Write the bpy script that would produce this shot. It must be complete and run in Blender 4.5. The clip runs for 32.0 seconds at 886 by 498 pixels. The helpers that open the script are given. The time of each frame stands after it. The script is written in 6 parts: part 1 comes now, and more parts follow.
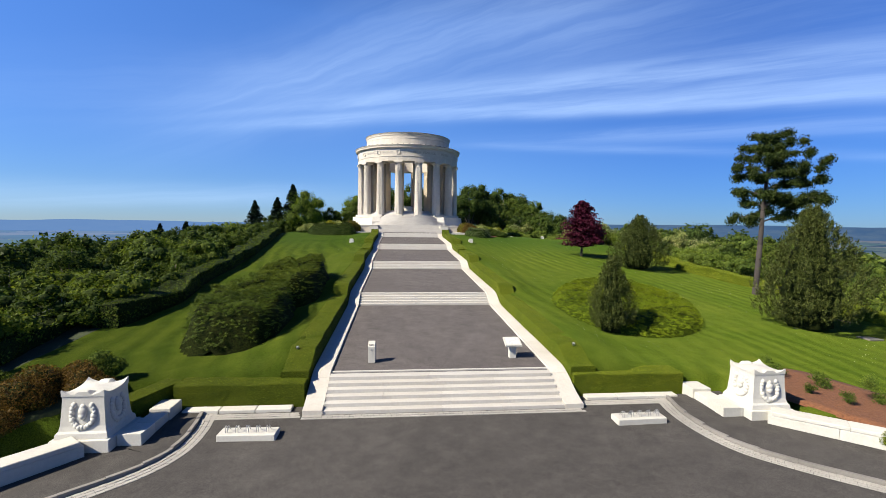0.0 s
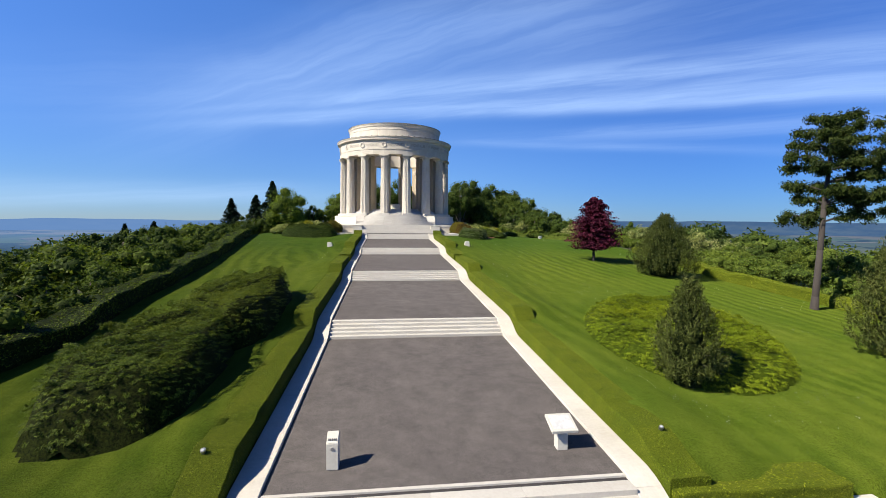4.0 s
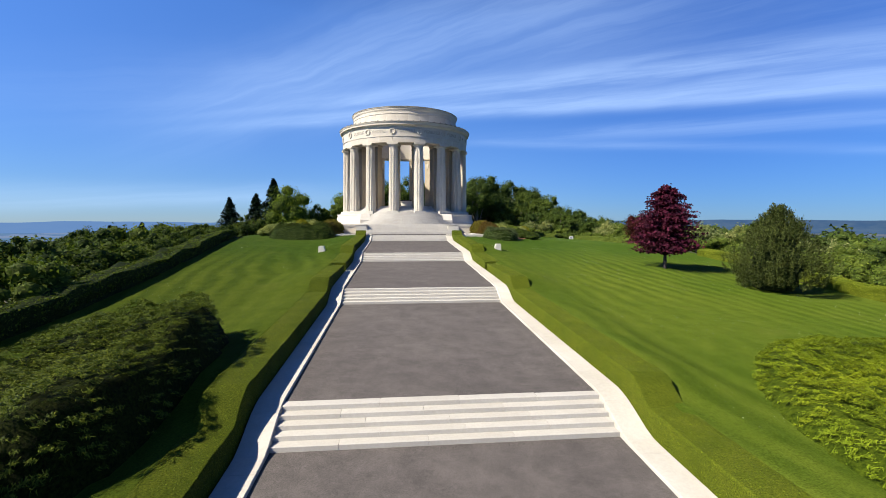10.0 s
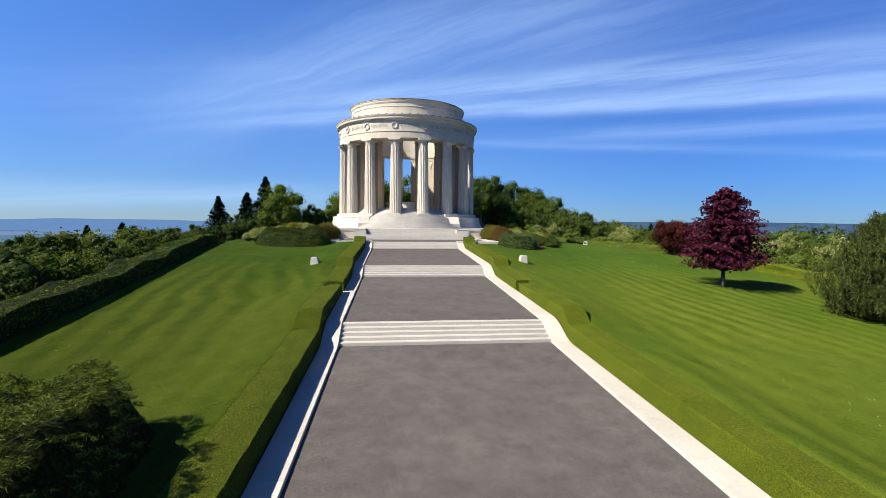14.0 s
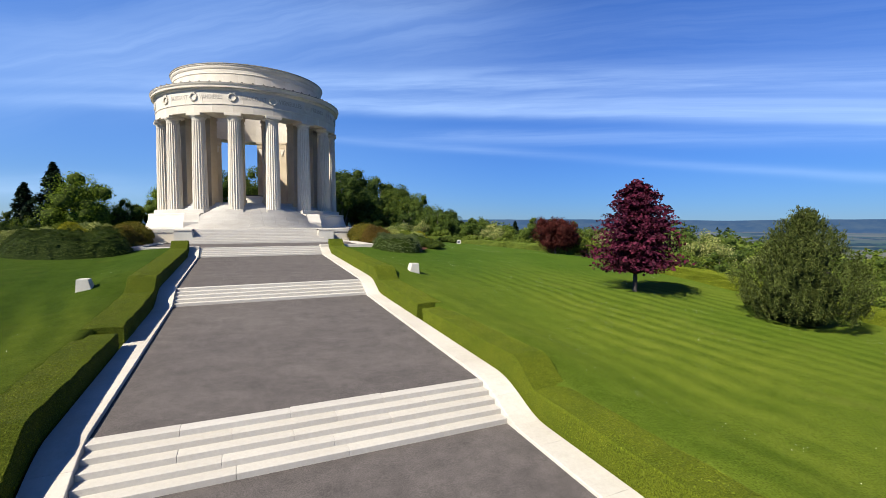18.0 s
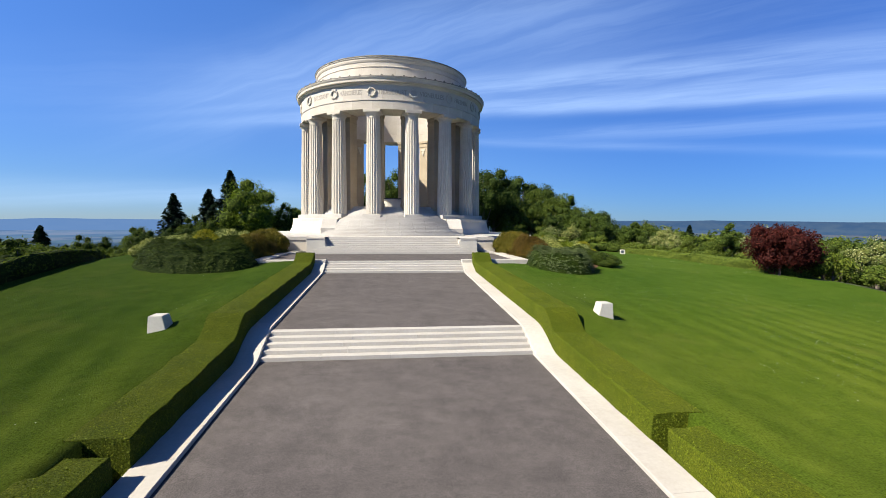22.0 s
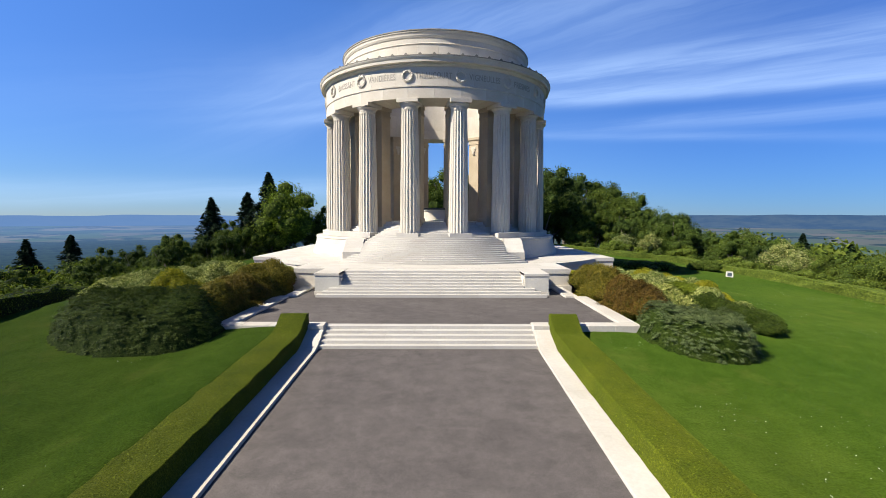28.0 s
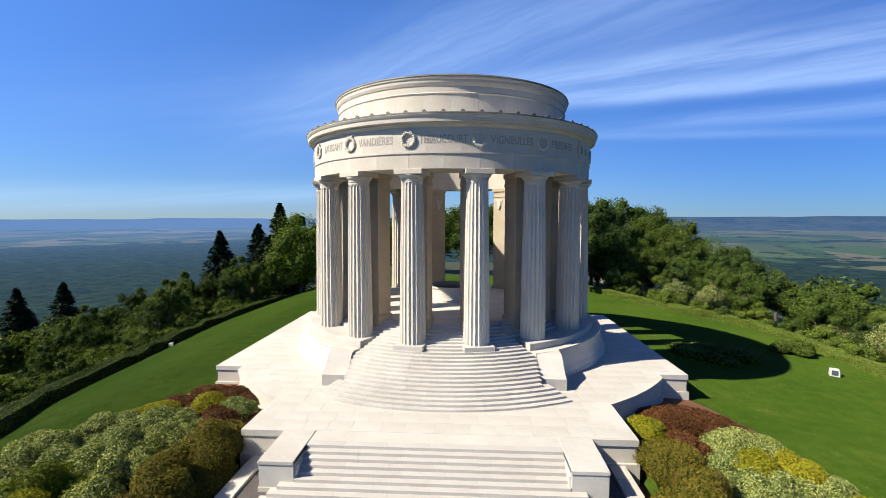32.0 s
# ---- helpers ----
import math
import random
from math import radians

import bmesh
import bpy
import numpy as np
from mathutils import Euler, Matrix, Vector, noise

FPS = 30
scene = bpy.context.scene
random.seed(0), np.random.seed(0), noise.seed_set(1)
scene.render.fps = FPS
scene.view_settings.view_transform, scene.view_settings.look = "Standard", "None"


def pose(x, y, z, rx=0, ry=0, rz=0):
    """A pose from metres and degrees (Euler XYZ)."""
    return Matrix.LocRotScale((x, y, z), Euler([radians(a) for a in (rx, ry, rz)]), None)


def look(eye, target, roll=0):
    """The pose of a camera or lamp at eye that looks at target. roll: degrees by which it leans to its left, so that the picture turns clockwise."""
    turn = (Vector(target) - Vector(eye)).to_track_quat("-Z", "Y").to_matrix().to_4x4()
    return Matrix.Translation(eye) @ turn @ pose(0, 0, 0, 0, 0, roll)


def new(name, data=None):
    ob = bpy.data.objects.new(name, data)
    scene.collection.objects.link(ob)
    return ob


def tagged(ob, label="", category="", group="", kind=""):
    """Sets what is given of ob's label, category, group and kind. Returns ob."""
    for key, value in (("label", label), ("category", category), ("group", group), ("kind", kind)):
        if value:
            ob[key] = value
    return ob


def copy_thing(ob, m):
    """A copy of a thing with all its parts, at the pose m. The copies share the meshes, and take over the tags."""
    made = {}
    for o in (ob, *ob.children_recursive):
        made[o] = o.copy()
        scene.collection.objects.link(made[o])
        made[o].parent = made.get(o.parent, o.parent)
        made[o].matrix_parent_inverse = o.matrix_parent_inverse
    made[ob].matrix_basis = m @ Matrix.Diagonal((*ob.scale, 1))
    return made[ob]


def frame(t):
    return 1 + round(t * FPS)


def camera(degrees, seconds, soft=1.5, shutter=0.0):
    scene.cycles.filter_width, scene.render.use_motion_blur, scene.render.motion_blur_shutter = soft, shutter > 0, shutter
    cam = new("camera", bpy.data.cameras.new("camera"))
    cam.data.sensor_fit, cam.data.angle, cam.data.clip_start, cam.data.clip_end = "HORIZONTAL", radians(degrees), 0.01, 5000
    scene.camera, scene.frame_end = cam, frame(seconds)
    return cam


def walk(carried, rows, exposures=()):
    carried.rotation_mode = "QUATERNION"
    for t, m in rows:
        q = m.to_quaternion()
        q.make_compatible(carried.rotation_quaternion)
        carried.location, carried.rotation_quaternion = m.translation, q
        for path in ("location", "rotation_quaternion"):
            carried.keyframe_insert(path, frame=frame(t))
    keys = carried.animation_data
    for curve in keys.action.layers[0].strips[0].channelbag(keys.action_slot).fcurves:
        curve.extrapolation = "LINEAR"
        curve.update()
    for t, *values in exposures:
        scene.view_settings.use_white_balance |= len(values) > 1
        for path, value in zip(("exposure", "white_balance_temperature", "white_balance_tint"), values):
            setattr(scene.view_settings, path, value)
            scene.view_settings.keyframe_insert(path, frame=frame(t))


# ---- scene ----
cam = camera(89.0, 32.0, soft=0.5)
PATH = [
    (0, (-1.992, -20.571, 6.626), (-0.067, -0.689, 5.627), 0.70),
    (0.5, (-2.114, -19.611, 6.634), (1.506, 0.034, 5.647), 0.58),
    (1, (-2.186, -18.64, 6.628), (2.071, 0.876, 5.643), 0.62),
    (1.5, (-2.075, -17.549, 6.649), (2.286, 1.944, 5.646), 0.57),
    (2, (-1.909, -16.478, 6.687), (2.412, 3.022, 5.657), 0.50),
    (2.5, (-1.813, -15.37, 6.723), (2.508, 4.13, 5.684), 0.43),
    (3, (-1.732, -14.222, 6.741), (2.593, 5.277, 5.704), 0.47),
    (3.5, (-1.692, -13.132, 6.904), (2.081, 6.479, 5.824), 0.33),
    (4, (-1.729, -11.828, 7.097), (0.723, 7.99, 5.985), 0.44),
    (4.5, (-1.634, -10.533, 7.203), (0.532, 9.317, 6.078), 0.29),
    (6.5, (-1.67, -5.257, 7.31), (0.309, 14.614, 6.205), 0.52),
    (7, (-1.579, -3.973, 7.187), (0.406, 15.899, 6.106), 0.43),
    (7.5, (-1.46, -2.87, 7.026), (0.505, 17.002, 5.919), 0.22),
    (8, (-1.367, -1.872, 6.849), (0.577, 18.004, 5.766), 0.13),
    (8.5, (-1.321, -0.909, 6.734), (0.628, 18.967, 5.655), 0.03),
    (9, (-1.333, -0.099, 6.692), (0.615, 19.776, 5.599), 0.02),
    (9.5, (-1.4, 0.669, 6.74), (0.558, 20.542, 5.642), 0.07),
    (10, (-1.467, 1.361, 6.813), (0.5, 21.234, 5.721), 0.04),
    (10.5, (-1.556, 2.052, 6.907), (0.399, 21.926, 5.819), -0.13),
    (11, (-1.674, 2.732, 6.988), (0.304, 22.606, 5.922), -0.14),
    (11.5, (-1.869, 3.603, 7.128), (0.17, 23.469, 6.058), 0.28),
    (12, (-2.024, 4.55, 7.236), (0.052, 24.414, 6.179), 0.36),
    (12.5, (-2.131, 5.344, 7.372), (-0.054, 25.206, 6.285), 0.27),
    (13, (-2.284, 6.326, 7.415), (-0.168, 26.183, 6.309), 0.34),
    (13.5, (-2.423, 7.535, 7.423), (-0.283, 27.39, 6.341), 0.47),
    (14, (-2.528, 8.786, 7.463), (-0.349, 28.637, 6.372), 0.49),
    (14.5, (-2.687, 10.155, 7.521), (0.367, 29.889, 6.421), 0.71),
    (15, (-2.63, 11.429, 7.541), (1.852, 30.888, 6.412), 0.36),
    (15.5, (-2.654, 12.823, 7.507), (3.433, 31.841, 6.395), 0.34),
    (17.5, (-2.033, 17.597, 7.511), (6.119, 35.823, 6.348), 0.16),
    (18, (-1.742, 18.89, 7.498), (6.409, 37.118, 6.353), 0.10),
    (18.5, (-1.407, 20.169, 7.497), (5.631, 38.858, 6.413), 0.19),
    (19, (-1.201, 21.355, 7.761), (2.221, 41.028, 6.628), 0.34),
    (19.5, (-1.052, 22.611, 7.899), (1.413, 42.427, 6.792), 0.33),
    (20, (-0.787, 23.948, 8.016), (1.597, 43.773, 6.884), 0.24),
    (20.5, (-0.588, 25.17, 8.01), (1.779, 44.999, 6.899), 0.22),
    (21, (-0.535, 26.424, 8.001), (1.848, 46.251, 6.894), 0.32),
    (21.5, (-0.459, 27.68, 8.073), (1.92, 47.507, 6.958), 0.32),
    (22, (-0.438, 28.898, 8.164), (1.938, 48.724, 7.033), 0.38),
    (22.5, (-0.42, 30.064, 8.198), (1.975, 49.889, 7.102), 0.40),
    (23, (-0.336, 31.146, 8.295), (2.053, 50.972, 7.183), 0.44),
    (23.5, (-0.272, 32.215, 8.396), (2.115, 52.04, 7.274), 0.38),
    (24, (-0.091, 33.356, 8.617), (0.964, 53.297, 7.494), 0.29),
    (24.5, (-0.102, 34.581, 8.938), (-1.63, 54.49, 7.801), 0.44),
    (25, (-0.045, 35.467, 9.218), (-1.797, 55.353, 8.006), 0.61),
    (25.5, (-0.012, 36.296, 9.174), (-0.323, 56.259, 7.999), 0.43),
    (27.5, (0.421, 40.047, 9.84), (0.528, 60.0, 8.475), 0.23),
    (28, (0.49, 41.013, 10.569), (0.654, 60.965, 9.203), 0.22),
    (28.5, (0.557, 41.932, 11.482), (0.724, 61.883, 10.091), 0.19),
    (29, (0.703, 42.921, 12.423), (0.909, 62.871, 11.029), 0.15),
    (29.5, (0.947, 44.111, 13.427), (1.183, 64.06, 12.022), 0.17),
    (30, (1.198, 45.464, 14.414), (1.444, 65.41, 12.958), -0.02),
    (30.5, (1.208, 46.963, 15.307), (1.576, 66.909, 13.883), 0.05),
    (31, (1.387, 48.596, 16.066), (1.8, 68.548, 14.748), 0.05),
    (31.5, (1.515, 50.247, 17.106), (1.902, 70.194, 15.707), 0.04),
    (32, (1.687, 51.852, 17.925), (0.552, 71.778, 16.624), 0.07),
]
walk(cam, [(t, look(eye, target, roll)) for t, eye, target, roll in PATH])

# ---- sky and sun ----
SUN_AZ, SUN_EL = radians(248.5), radians(42.0)   # compass-like: 0 = +y, clockwise
scene.view_settings.exposure = 1.06
world = bpy.data.worlds.new("sky")
scene.world = world
world.use_nodes = True
wn, wl = world.node_tree.nodes, world.node_tree.links
wn.clear()


def wnode(kind, **kw):
    n = wn.new(kind)
    for k, v in kw.items():
        n.inputs[k].default_value = v
    return n


sky = wn.new("ShaderNodeTexSky")
sky.sky_type, sky.sun_disc = "NISHITA", False
sky.sun_elevation, sky.sun_rotation = SUN_EL, SUN_AZ
sky.altitude, sky.air_density, sky.dust_density, sky.ozone_density = 400, 1.0, 0.0, 4.5
co = wn.new("ShaderNodeTexCoord")
sep = wn.new("ShaderNodeSeparateXYZ")
wl.new(co.outputs["Generated"], sep.inputs[0])


def wmath(op, a, b=None, c=None):
    n = wn.new("ShaderNodeMath"); n.operation = op
    for i, v in enumerate((a, b, c)):
        if isinstance(v, (int, float)):
            n.inputs[i].default_value = v
        elif v is not None:
            wl.new(v, n.inputs[i])
    return n.outputs[0]


def wstep(v, lo, hi, a=0.0, b=1.0):
    n = wn.new("ShaderNodeMapRange"); n.interpolation_type = "SMOOTHSTEP"
    for i, k in enumerate((lo, hi, a, b), 1):
        n.inputs[i].default_value = k
    wl.new(v, n.inputs[0])
    return n.outputs[0]


SX, SY, SZ = sep.outputs[0], sep.outputs[1], sep.outputs[2]
warp = wnode("ShaderNodeTexNoise", Scale=2.2, Detail=4.0, Roughness=0.6)
wl.new(co.outputs["Generated"], warp.inputs["Vector"])
WARP = wmath("SUBTRACT", warp.outputs[0], 0.5)


def cirrus(rise, slope, w0, w1, x0, x1, strength, fray=0.6, x2=None, seed=0.0, wob=0.05):
    """One long streak along a great circle: its height over the hill, its slant, its width at both ends and where it begins."""
    t = wmath("SUBTRACT", wmath("SUBTRACT", SZ, wmath("MULTIPLY", SX, slope)), wmath("MULTIPLY", SY, rise))
    t = wmath("MULTIPLY_ADD", WARP, wob, t)
    width = wstep(SX, -0.5, 0.75, w0, w1)
    g = wmath("DIVIDE", t, width)
    g = wmath("POWER", 2.718, wmath("MULTIPLY", wmath("MULTIPLY", g, g), -1.0))
    along = wstep(SX, x0, x1)
    if x2 is not None:
        along = wmath("MULTIPLY", along, wstep(SX, x2, x2 + 0.35, 1.0, 0.0))
    cv = wn.new("ShaderNodeCombineXYZ")
    wl.new(wmath("MULTIPLY_ADD", SX, 1.3, seed), cv.inputs[0])
    wl.new(wmath("MULTIPLY_ADD", wmath("SUBTRACT", t, wmath("MULTIPLY", SX, 0.05)), 17.0, seed), cv.inputs[1])
    nz = wnode("ShaderNodeTexNoise", Scale=1.6, Detail=7.0, Roughness=0.62, Distortion=0.35)
    wl.new(cv.outputs[0], nz.inputs["Vector"])
    f = wstep(nz.outputs[0], 0.32, 0.68, 1.0 - fray, 1.0)
    return wmath("MULTIPLY", wmath("MULTIPLY", g, along), wmath("MULTIPLY", f, strength))


# long cirrus streaks fanning out across the sky, over a thin broad veil
veils = [
    cirrus(0.276, 0.122, 0.008, 0.040, -0.56, 0.15, 0.40, 0.62, seed=3.1, wob=0.016),
    cirrus(0.246, 0.094, 0.007, 0.020, -0.45, 0.05, 0.28, 0.70, seed=5.6, wob=0.02),
    cirrus(0.232, 0.084, 0.010, 0.014, -0.50, -0.10, 0.36, 0.60, seed=8.4, wob=0.02),
    cirrus(0.177, 0.008, 0.006, 0.009, -0.05, 0.35, 0.18, 0.6, seed=12.7, wob=0.015),
    cirrus(0.178, 0.072, 0.006, 0.020, 0.0, 0.5, 0.22, 0.7, seed=17.2, wob=0.015),
    cirrus(0.38, 0.34, 0.08, 0.14, -0.60, -0.20, 0.24, 0.45, x2=0.30, seed=21.9, wob=0.12),
    cirrus(0.34, 0.20, 0.03, 0.07, 0.05, 0.5, 0.10, 0.7, seed=26.3, wob=0.06),
    cirrus(0.30, 0.05, 0.06, 0.10, -0.9, -0.35, 0.10, 0.5, x2=-0.1, seed=35.0, wob=0.08),
    cirrus(0.062, 0.012, 0.020, 0.016, -1.2, -1.0, 0.30, 0.5, x2=-0.35, seed=39.0, wob=0.03),
]
veil = veils[0]
for extra in veils[1:]:
    veil = wmath("ADD", veil, extra)
ca = wn.new("ShaderNodeMath"); ca.operation = "MINIMUM"; ca.inputs[1].default_value = 0.9
wl.new(veil, ca.inputs[0])
mixc = wn.new("ShaderNodeMix"); mixc.data_type = "RGBA"
wl.new(ca.outputs[0], mixc.inputs[0])
tint = wn.new("ShaderNodeMix"); tint.data_type = "RGBA"; tint.blend_type = "MULTIPLY"
tint.inputs[0].default_value = 1.0
tint.inputs[7].default_value = (0.72, 0.95, 1.42, 1)
haze = wn.new("ShaderNodeValToRGB")
he = haze.color_ramp.elements
he[0].position, he[0].color = 0.0, (0.47, 0.66, 1.03, 1)
he[1].position, he[1].color = 0.40, (0.74, 1.13, 1.74, 1)
for p, c in ((0.75, (0.36, 0.53, 0.85, 1)), (1.0, (0.28, 0.42, 0.68, 1))):
    e = he.new(p)
    e.color = c
wl.new(sep.outputs[2], haze.inputs[0])
wl.new(haze.outputs[0], tint.inputs[7])
wl.new(sky.outputs[0], tint.inputs[6])
deep = wn.new("ShaderNodeMix"); deep.data_type = "RGBA"; deep.blend_type = "MULTIPLY"
deep.inputs[7].default_value = (0.51, 0.63, 0.76, 1)
wl.new(wstep(SX, -0.05, 0.66), deep.inputs[0])
wl.new(tint.outputs[2], deep.inputs[6])
wl.new(deep.outputs[2], mixc.inputs[6])
mixc.inputs[7].default_value = (6.3, 8.7, 12.6, 1)
bg = wn.new("ShaderNodeBackground"); bg.inputs[1].default_value = 0.0535
wl.new(mixc.outputs[2], bg.inputs[0])
wo = wn.new("ShaderNodeOutputWorld")
wl.new(bg.outputs[0], wo.inputs[0])

sun = new("sun", bpy.data.lights.new("sun", "SUN"))
sun.data.energy, sun.data.angle, sun.data.color = 5.0, radians(0.55), (1.0, 0.92, 0.78)
sun.matrix_world = look((math.sin(SUN_AZ) * 100 * math.cos(SUN_EL), math.cos(SUN_AZ) * 100 * math.cos(SUN_EL), 100 * math.sin(SUN_EL)), (0, 0, 0))


# ---- materials ----
def material(name):
    m = bpy.data.materials.new(name)
    m.use_nodes = True
    nt = m.node_tree
    return m, nt, nt.nodes["Principled BSDF"]


def ramp(nt, fac, stops):
    r = nt.nodes.new("ShaderNodeValToRGB")
    el = r.color_ramp.elements
    while len(el) < len(stops):
        el.new(0.5)
    for e, (p, c) in zip(el, stops):
        e.position, e.color = p, (*c, 1)
    nt.links.new(fac, r.inputs[0])
    return r.outputs[0]


def noise_at(nt, scale, detail=4.0, rough=0.55, stretch=(1, 1, 1), coords="Object"):
    tc = nt.nodes.new("ShaderNodeTexCoord")
    mp = nt.nodes.new("ShaderNodeMapping")
    mp.inputs["Scale"].default_value = stretch
    nt.links.new(tc.outputs[coords], mp.inputs[0])
    n = nt.nodes.new("ShaderNodeTexNoise")
    n.inputs["Scale"].default_value, n.inputs["Detail"].default_value, n.inputs["Roughness"].default_value = scale, detail, rough
    nt.links.new(mp.outputs[0], n.inputs["Vector"])
    return n.outputs[0]


def mixed(nt, a, b, fac, blend="MIX"):
    x = nt.nodes.new("ShaderNodeMix")
    x.data_type, x.blend_type = "RGBA", blend
    for sock, v in ((x.inputs[0], fac), (x.inputs[6], a), (x.inputs[7], b)):
        if isinstance(v, bpy.types.NodeSocket):
            nt.links.new(v, sock)
        elif isinstance(v, tuple):
            sock.default_value = (*v, 1)
        else:
            sock.default_value = v
    return x.outputs[2]


def bump(nt, b, height, strength, dist):
    n = nt.nodes.new("ShaderNodeBump")
    n.inputs["Strength"].default_value, n.inputs["Distance"].default_value = strength, dist
    nt.links.new(height, n.inputs["Height"])
    nt.links.new(n.outputs[0], b.inputs["Normal"])


def stone(name, light, dark, grime=(0.30, 0.28, 0.25), amount=0.5, coords="Object"):
    m, nt, b = material(name)
    big = noise_at(nt, 0.35, 5, 0.6, coords=coords)
    fine = noise_at(nt, 9.0, 6, 0.7, coords=coords)
    streak = noise_at(nt, 1.2, 5, 0.65, (1, 1, 0.12), coords=coords)
    base = mixed(nt, dark, light, ramp(nt, big, [(0.35, (0, 0, 0)), (0.6, (1, 1, 1))]))
    base = mixed(nt, base, grime, ramp(nt, streak, [(0.56, (0, 0, 0)), (0.85, (amount,) * 3)]))
    oi = nt.nodes.new("ShaderNodeObjectInfo")
    base = mixed(nt, base, ramp(nt, oi.outputs["Random"], [(0.0, (0.92, 0.91, 0.89)), (1.0, (1, 1, 1))]), 0.8, "MULTIPLY")
    base = mixed(nt, base, ramp(nt, fine, [(0.3, (0.85, 0.84, 0.82)), (0.65, (1, 1, 1))]), 0.7, "MULTIPLY")
    nt.links.new(base, b.inputs["Base Color"])
    b.inputs["Roughness"].default_value = 0.8
    bump(nt, b, fine, 0.25, 0.01)
    return m


STONE = stone("limestone", (0.5376, 0.5013, 0.4333), (0.4704, 0.4263, 0.3599), amount=0.4)
STONE_STEP = stone("step_stone", (0.461, 0.4434, 0.4075), (0.3951, 0.3751, 0.3408), amount=0.35)
STONE_PAVE = stone("pale_paving_stone", (0.4838, 0.4638, 0.4193), (0.4234, 0.3956, 0.3494), (0.3024, 0.2728, 0.2307), 0.4)
STONE_OLD = stone("weathered_stone", (0.1814, 0.168, 0.1411), (0.1075, 0.1008, 0.0874), (0.047, 0.047, 0.0437), 0.8)
STONE_WHITE = stone("white_stone", (0.5107, 0.4973, 0.4502), (0.4502, 0.4368, 0.3898), (0.2688, 0.2554, 0.2218), 0.35)
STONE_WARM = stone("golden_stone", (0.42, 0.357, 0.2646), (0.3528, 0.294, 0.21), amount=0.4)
# darker than the wall: shade of cut letters painted as stone colour
LETTER_SHADE = stone("inscribed_stone", (0.336, 0.3108, 0.2688), (0.2856, 0.2604, 0.2268))
KERB = stone("kerb_stone", (0.21, 0.1974, 0.1806), (0.1512, 0.1428, 0.1302), (0.084, 0.084, 0.0756), 0.6)
SETT = stone("granite_sett", (0.3528, 0.336, 0.3024), (0.252, 0.2394, 0.2184), (0.168, 0.168, 0.1596), 0.5)


def asphalt(name, a, b_, tracks=False):
    m, nt, b = material(name)
    big = noise_at(nt, 0.22, 6, 0.75, (0.9, 1.1, 1))
    mid = noise_at(nt, 1.3, 8, 0.8, (0.95, 1.05, 1))
    grit = noise_at(nt, 38, 3, 0.8)
    base = mixed(nt, a, b_, ramp(nt, big, [(0.35, (0, 0, 0)), (0.68, (1, 1, 1))]))
    base = mixed(nt, base, ramp(nt, mid, [(0.34, (0.62, 0.62, 0.62)), (0.66, (1.12, 1.11, 1.10))]), 0.85, "MULTIPLY")
    base = mixed(nt, base, ramp(nt, grit, [(0.35, (0.42, 0.42, 0.42)), (0.64, (1.4, 1.38, 1.36))]), 0.8, "MULTIPLY")
    nt.links.new(base, b.inputs["Base Color"])
    b.inputs["Specular IOR Level"].default_value = 0.2
    b.inputs["Roughness"].default_value = 0.88
    bump(nt, b, grit, 0.5, 0.012)
    return m


ASPHALT = asphalt("red_grey_asphalt", (0.0907, 0.0815, 0.079), (0.1184, 0.1067, 0.1016))
ROAD = asphalt("road_asphalt", (0.0538, 0.0504, 0.047), (0.0773, 0.0722, 0.0664))


def plain(name, colour, rough=0.6, metal=0.0):
    m, nt, b = material(name)
    n = noise_at(nt, 6, 4)
    nt.links.new(mixed(nt, colour, ramp(nt, n, [(0.3, (0.8, 0.8, 0.8)), (0.7, (1.08, 1.08, 1.08))]), 1.0, "MULTIPLY"), b.inputs["Base Color"])
    b.inputs["Roughness"].default_value, b.inputs["Metallic"].default_value = rough, metal
    return m


DRAIN = plain("dark_drain_grate", (0.0336, 0.0302, 0.0302), 0.7)
STEEL = plain("galvanised_steel", (0.3696, 0.3763, 0.383), 0.35, 0.9)
BRONZE = plain("dark_bronze", (0.0336, 0.0282, 0.0242), 0.75, 0.2)
PLAQUE = plain("plaque_face", (0.4704, 0.4704, 0.4704), 0.4)
INK = plain("dark_lettering", (0.0806, 0.0806, 0.0874), 0.6)
LENS = plain("frosted_lens", (0.5376, 0.5376, 0.551), 0.2)
DARKPANEL = plain("dark_panel", (0.047, 0.0605, 0.0739), 0.25)


def bark(name, a, b_):
    m, nt, b = material(name)
    n = noise_at(nt, 3.5, 6, 0.7, (1, 1, 0.25))
    nt.links.new(mixed(nt, a, b_, n), b.inputs["Base Color"])
    b.inputs["Roughness"].default_value = 0.9
    bump(nt, b, n, 0.8, 0.05)
    return m


BARK = bark("grey_brown_bark", (0.0672, 0.0538, 0.0437), (0.1613, 0.1344, 0.1142))
BARK_PINE = bark("pine_bark", (0.0166, 0.0133, 0.0111), (0.0481, 0.0388, 0.0333))


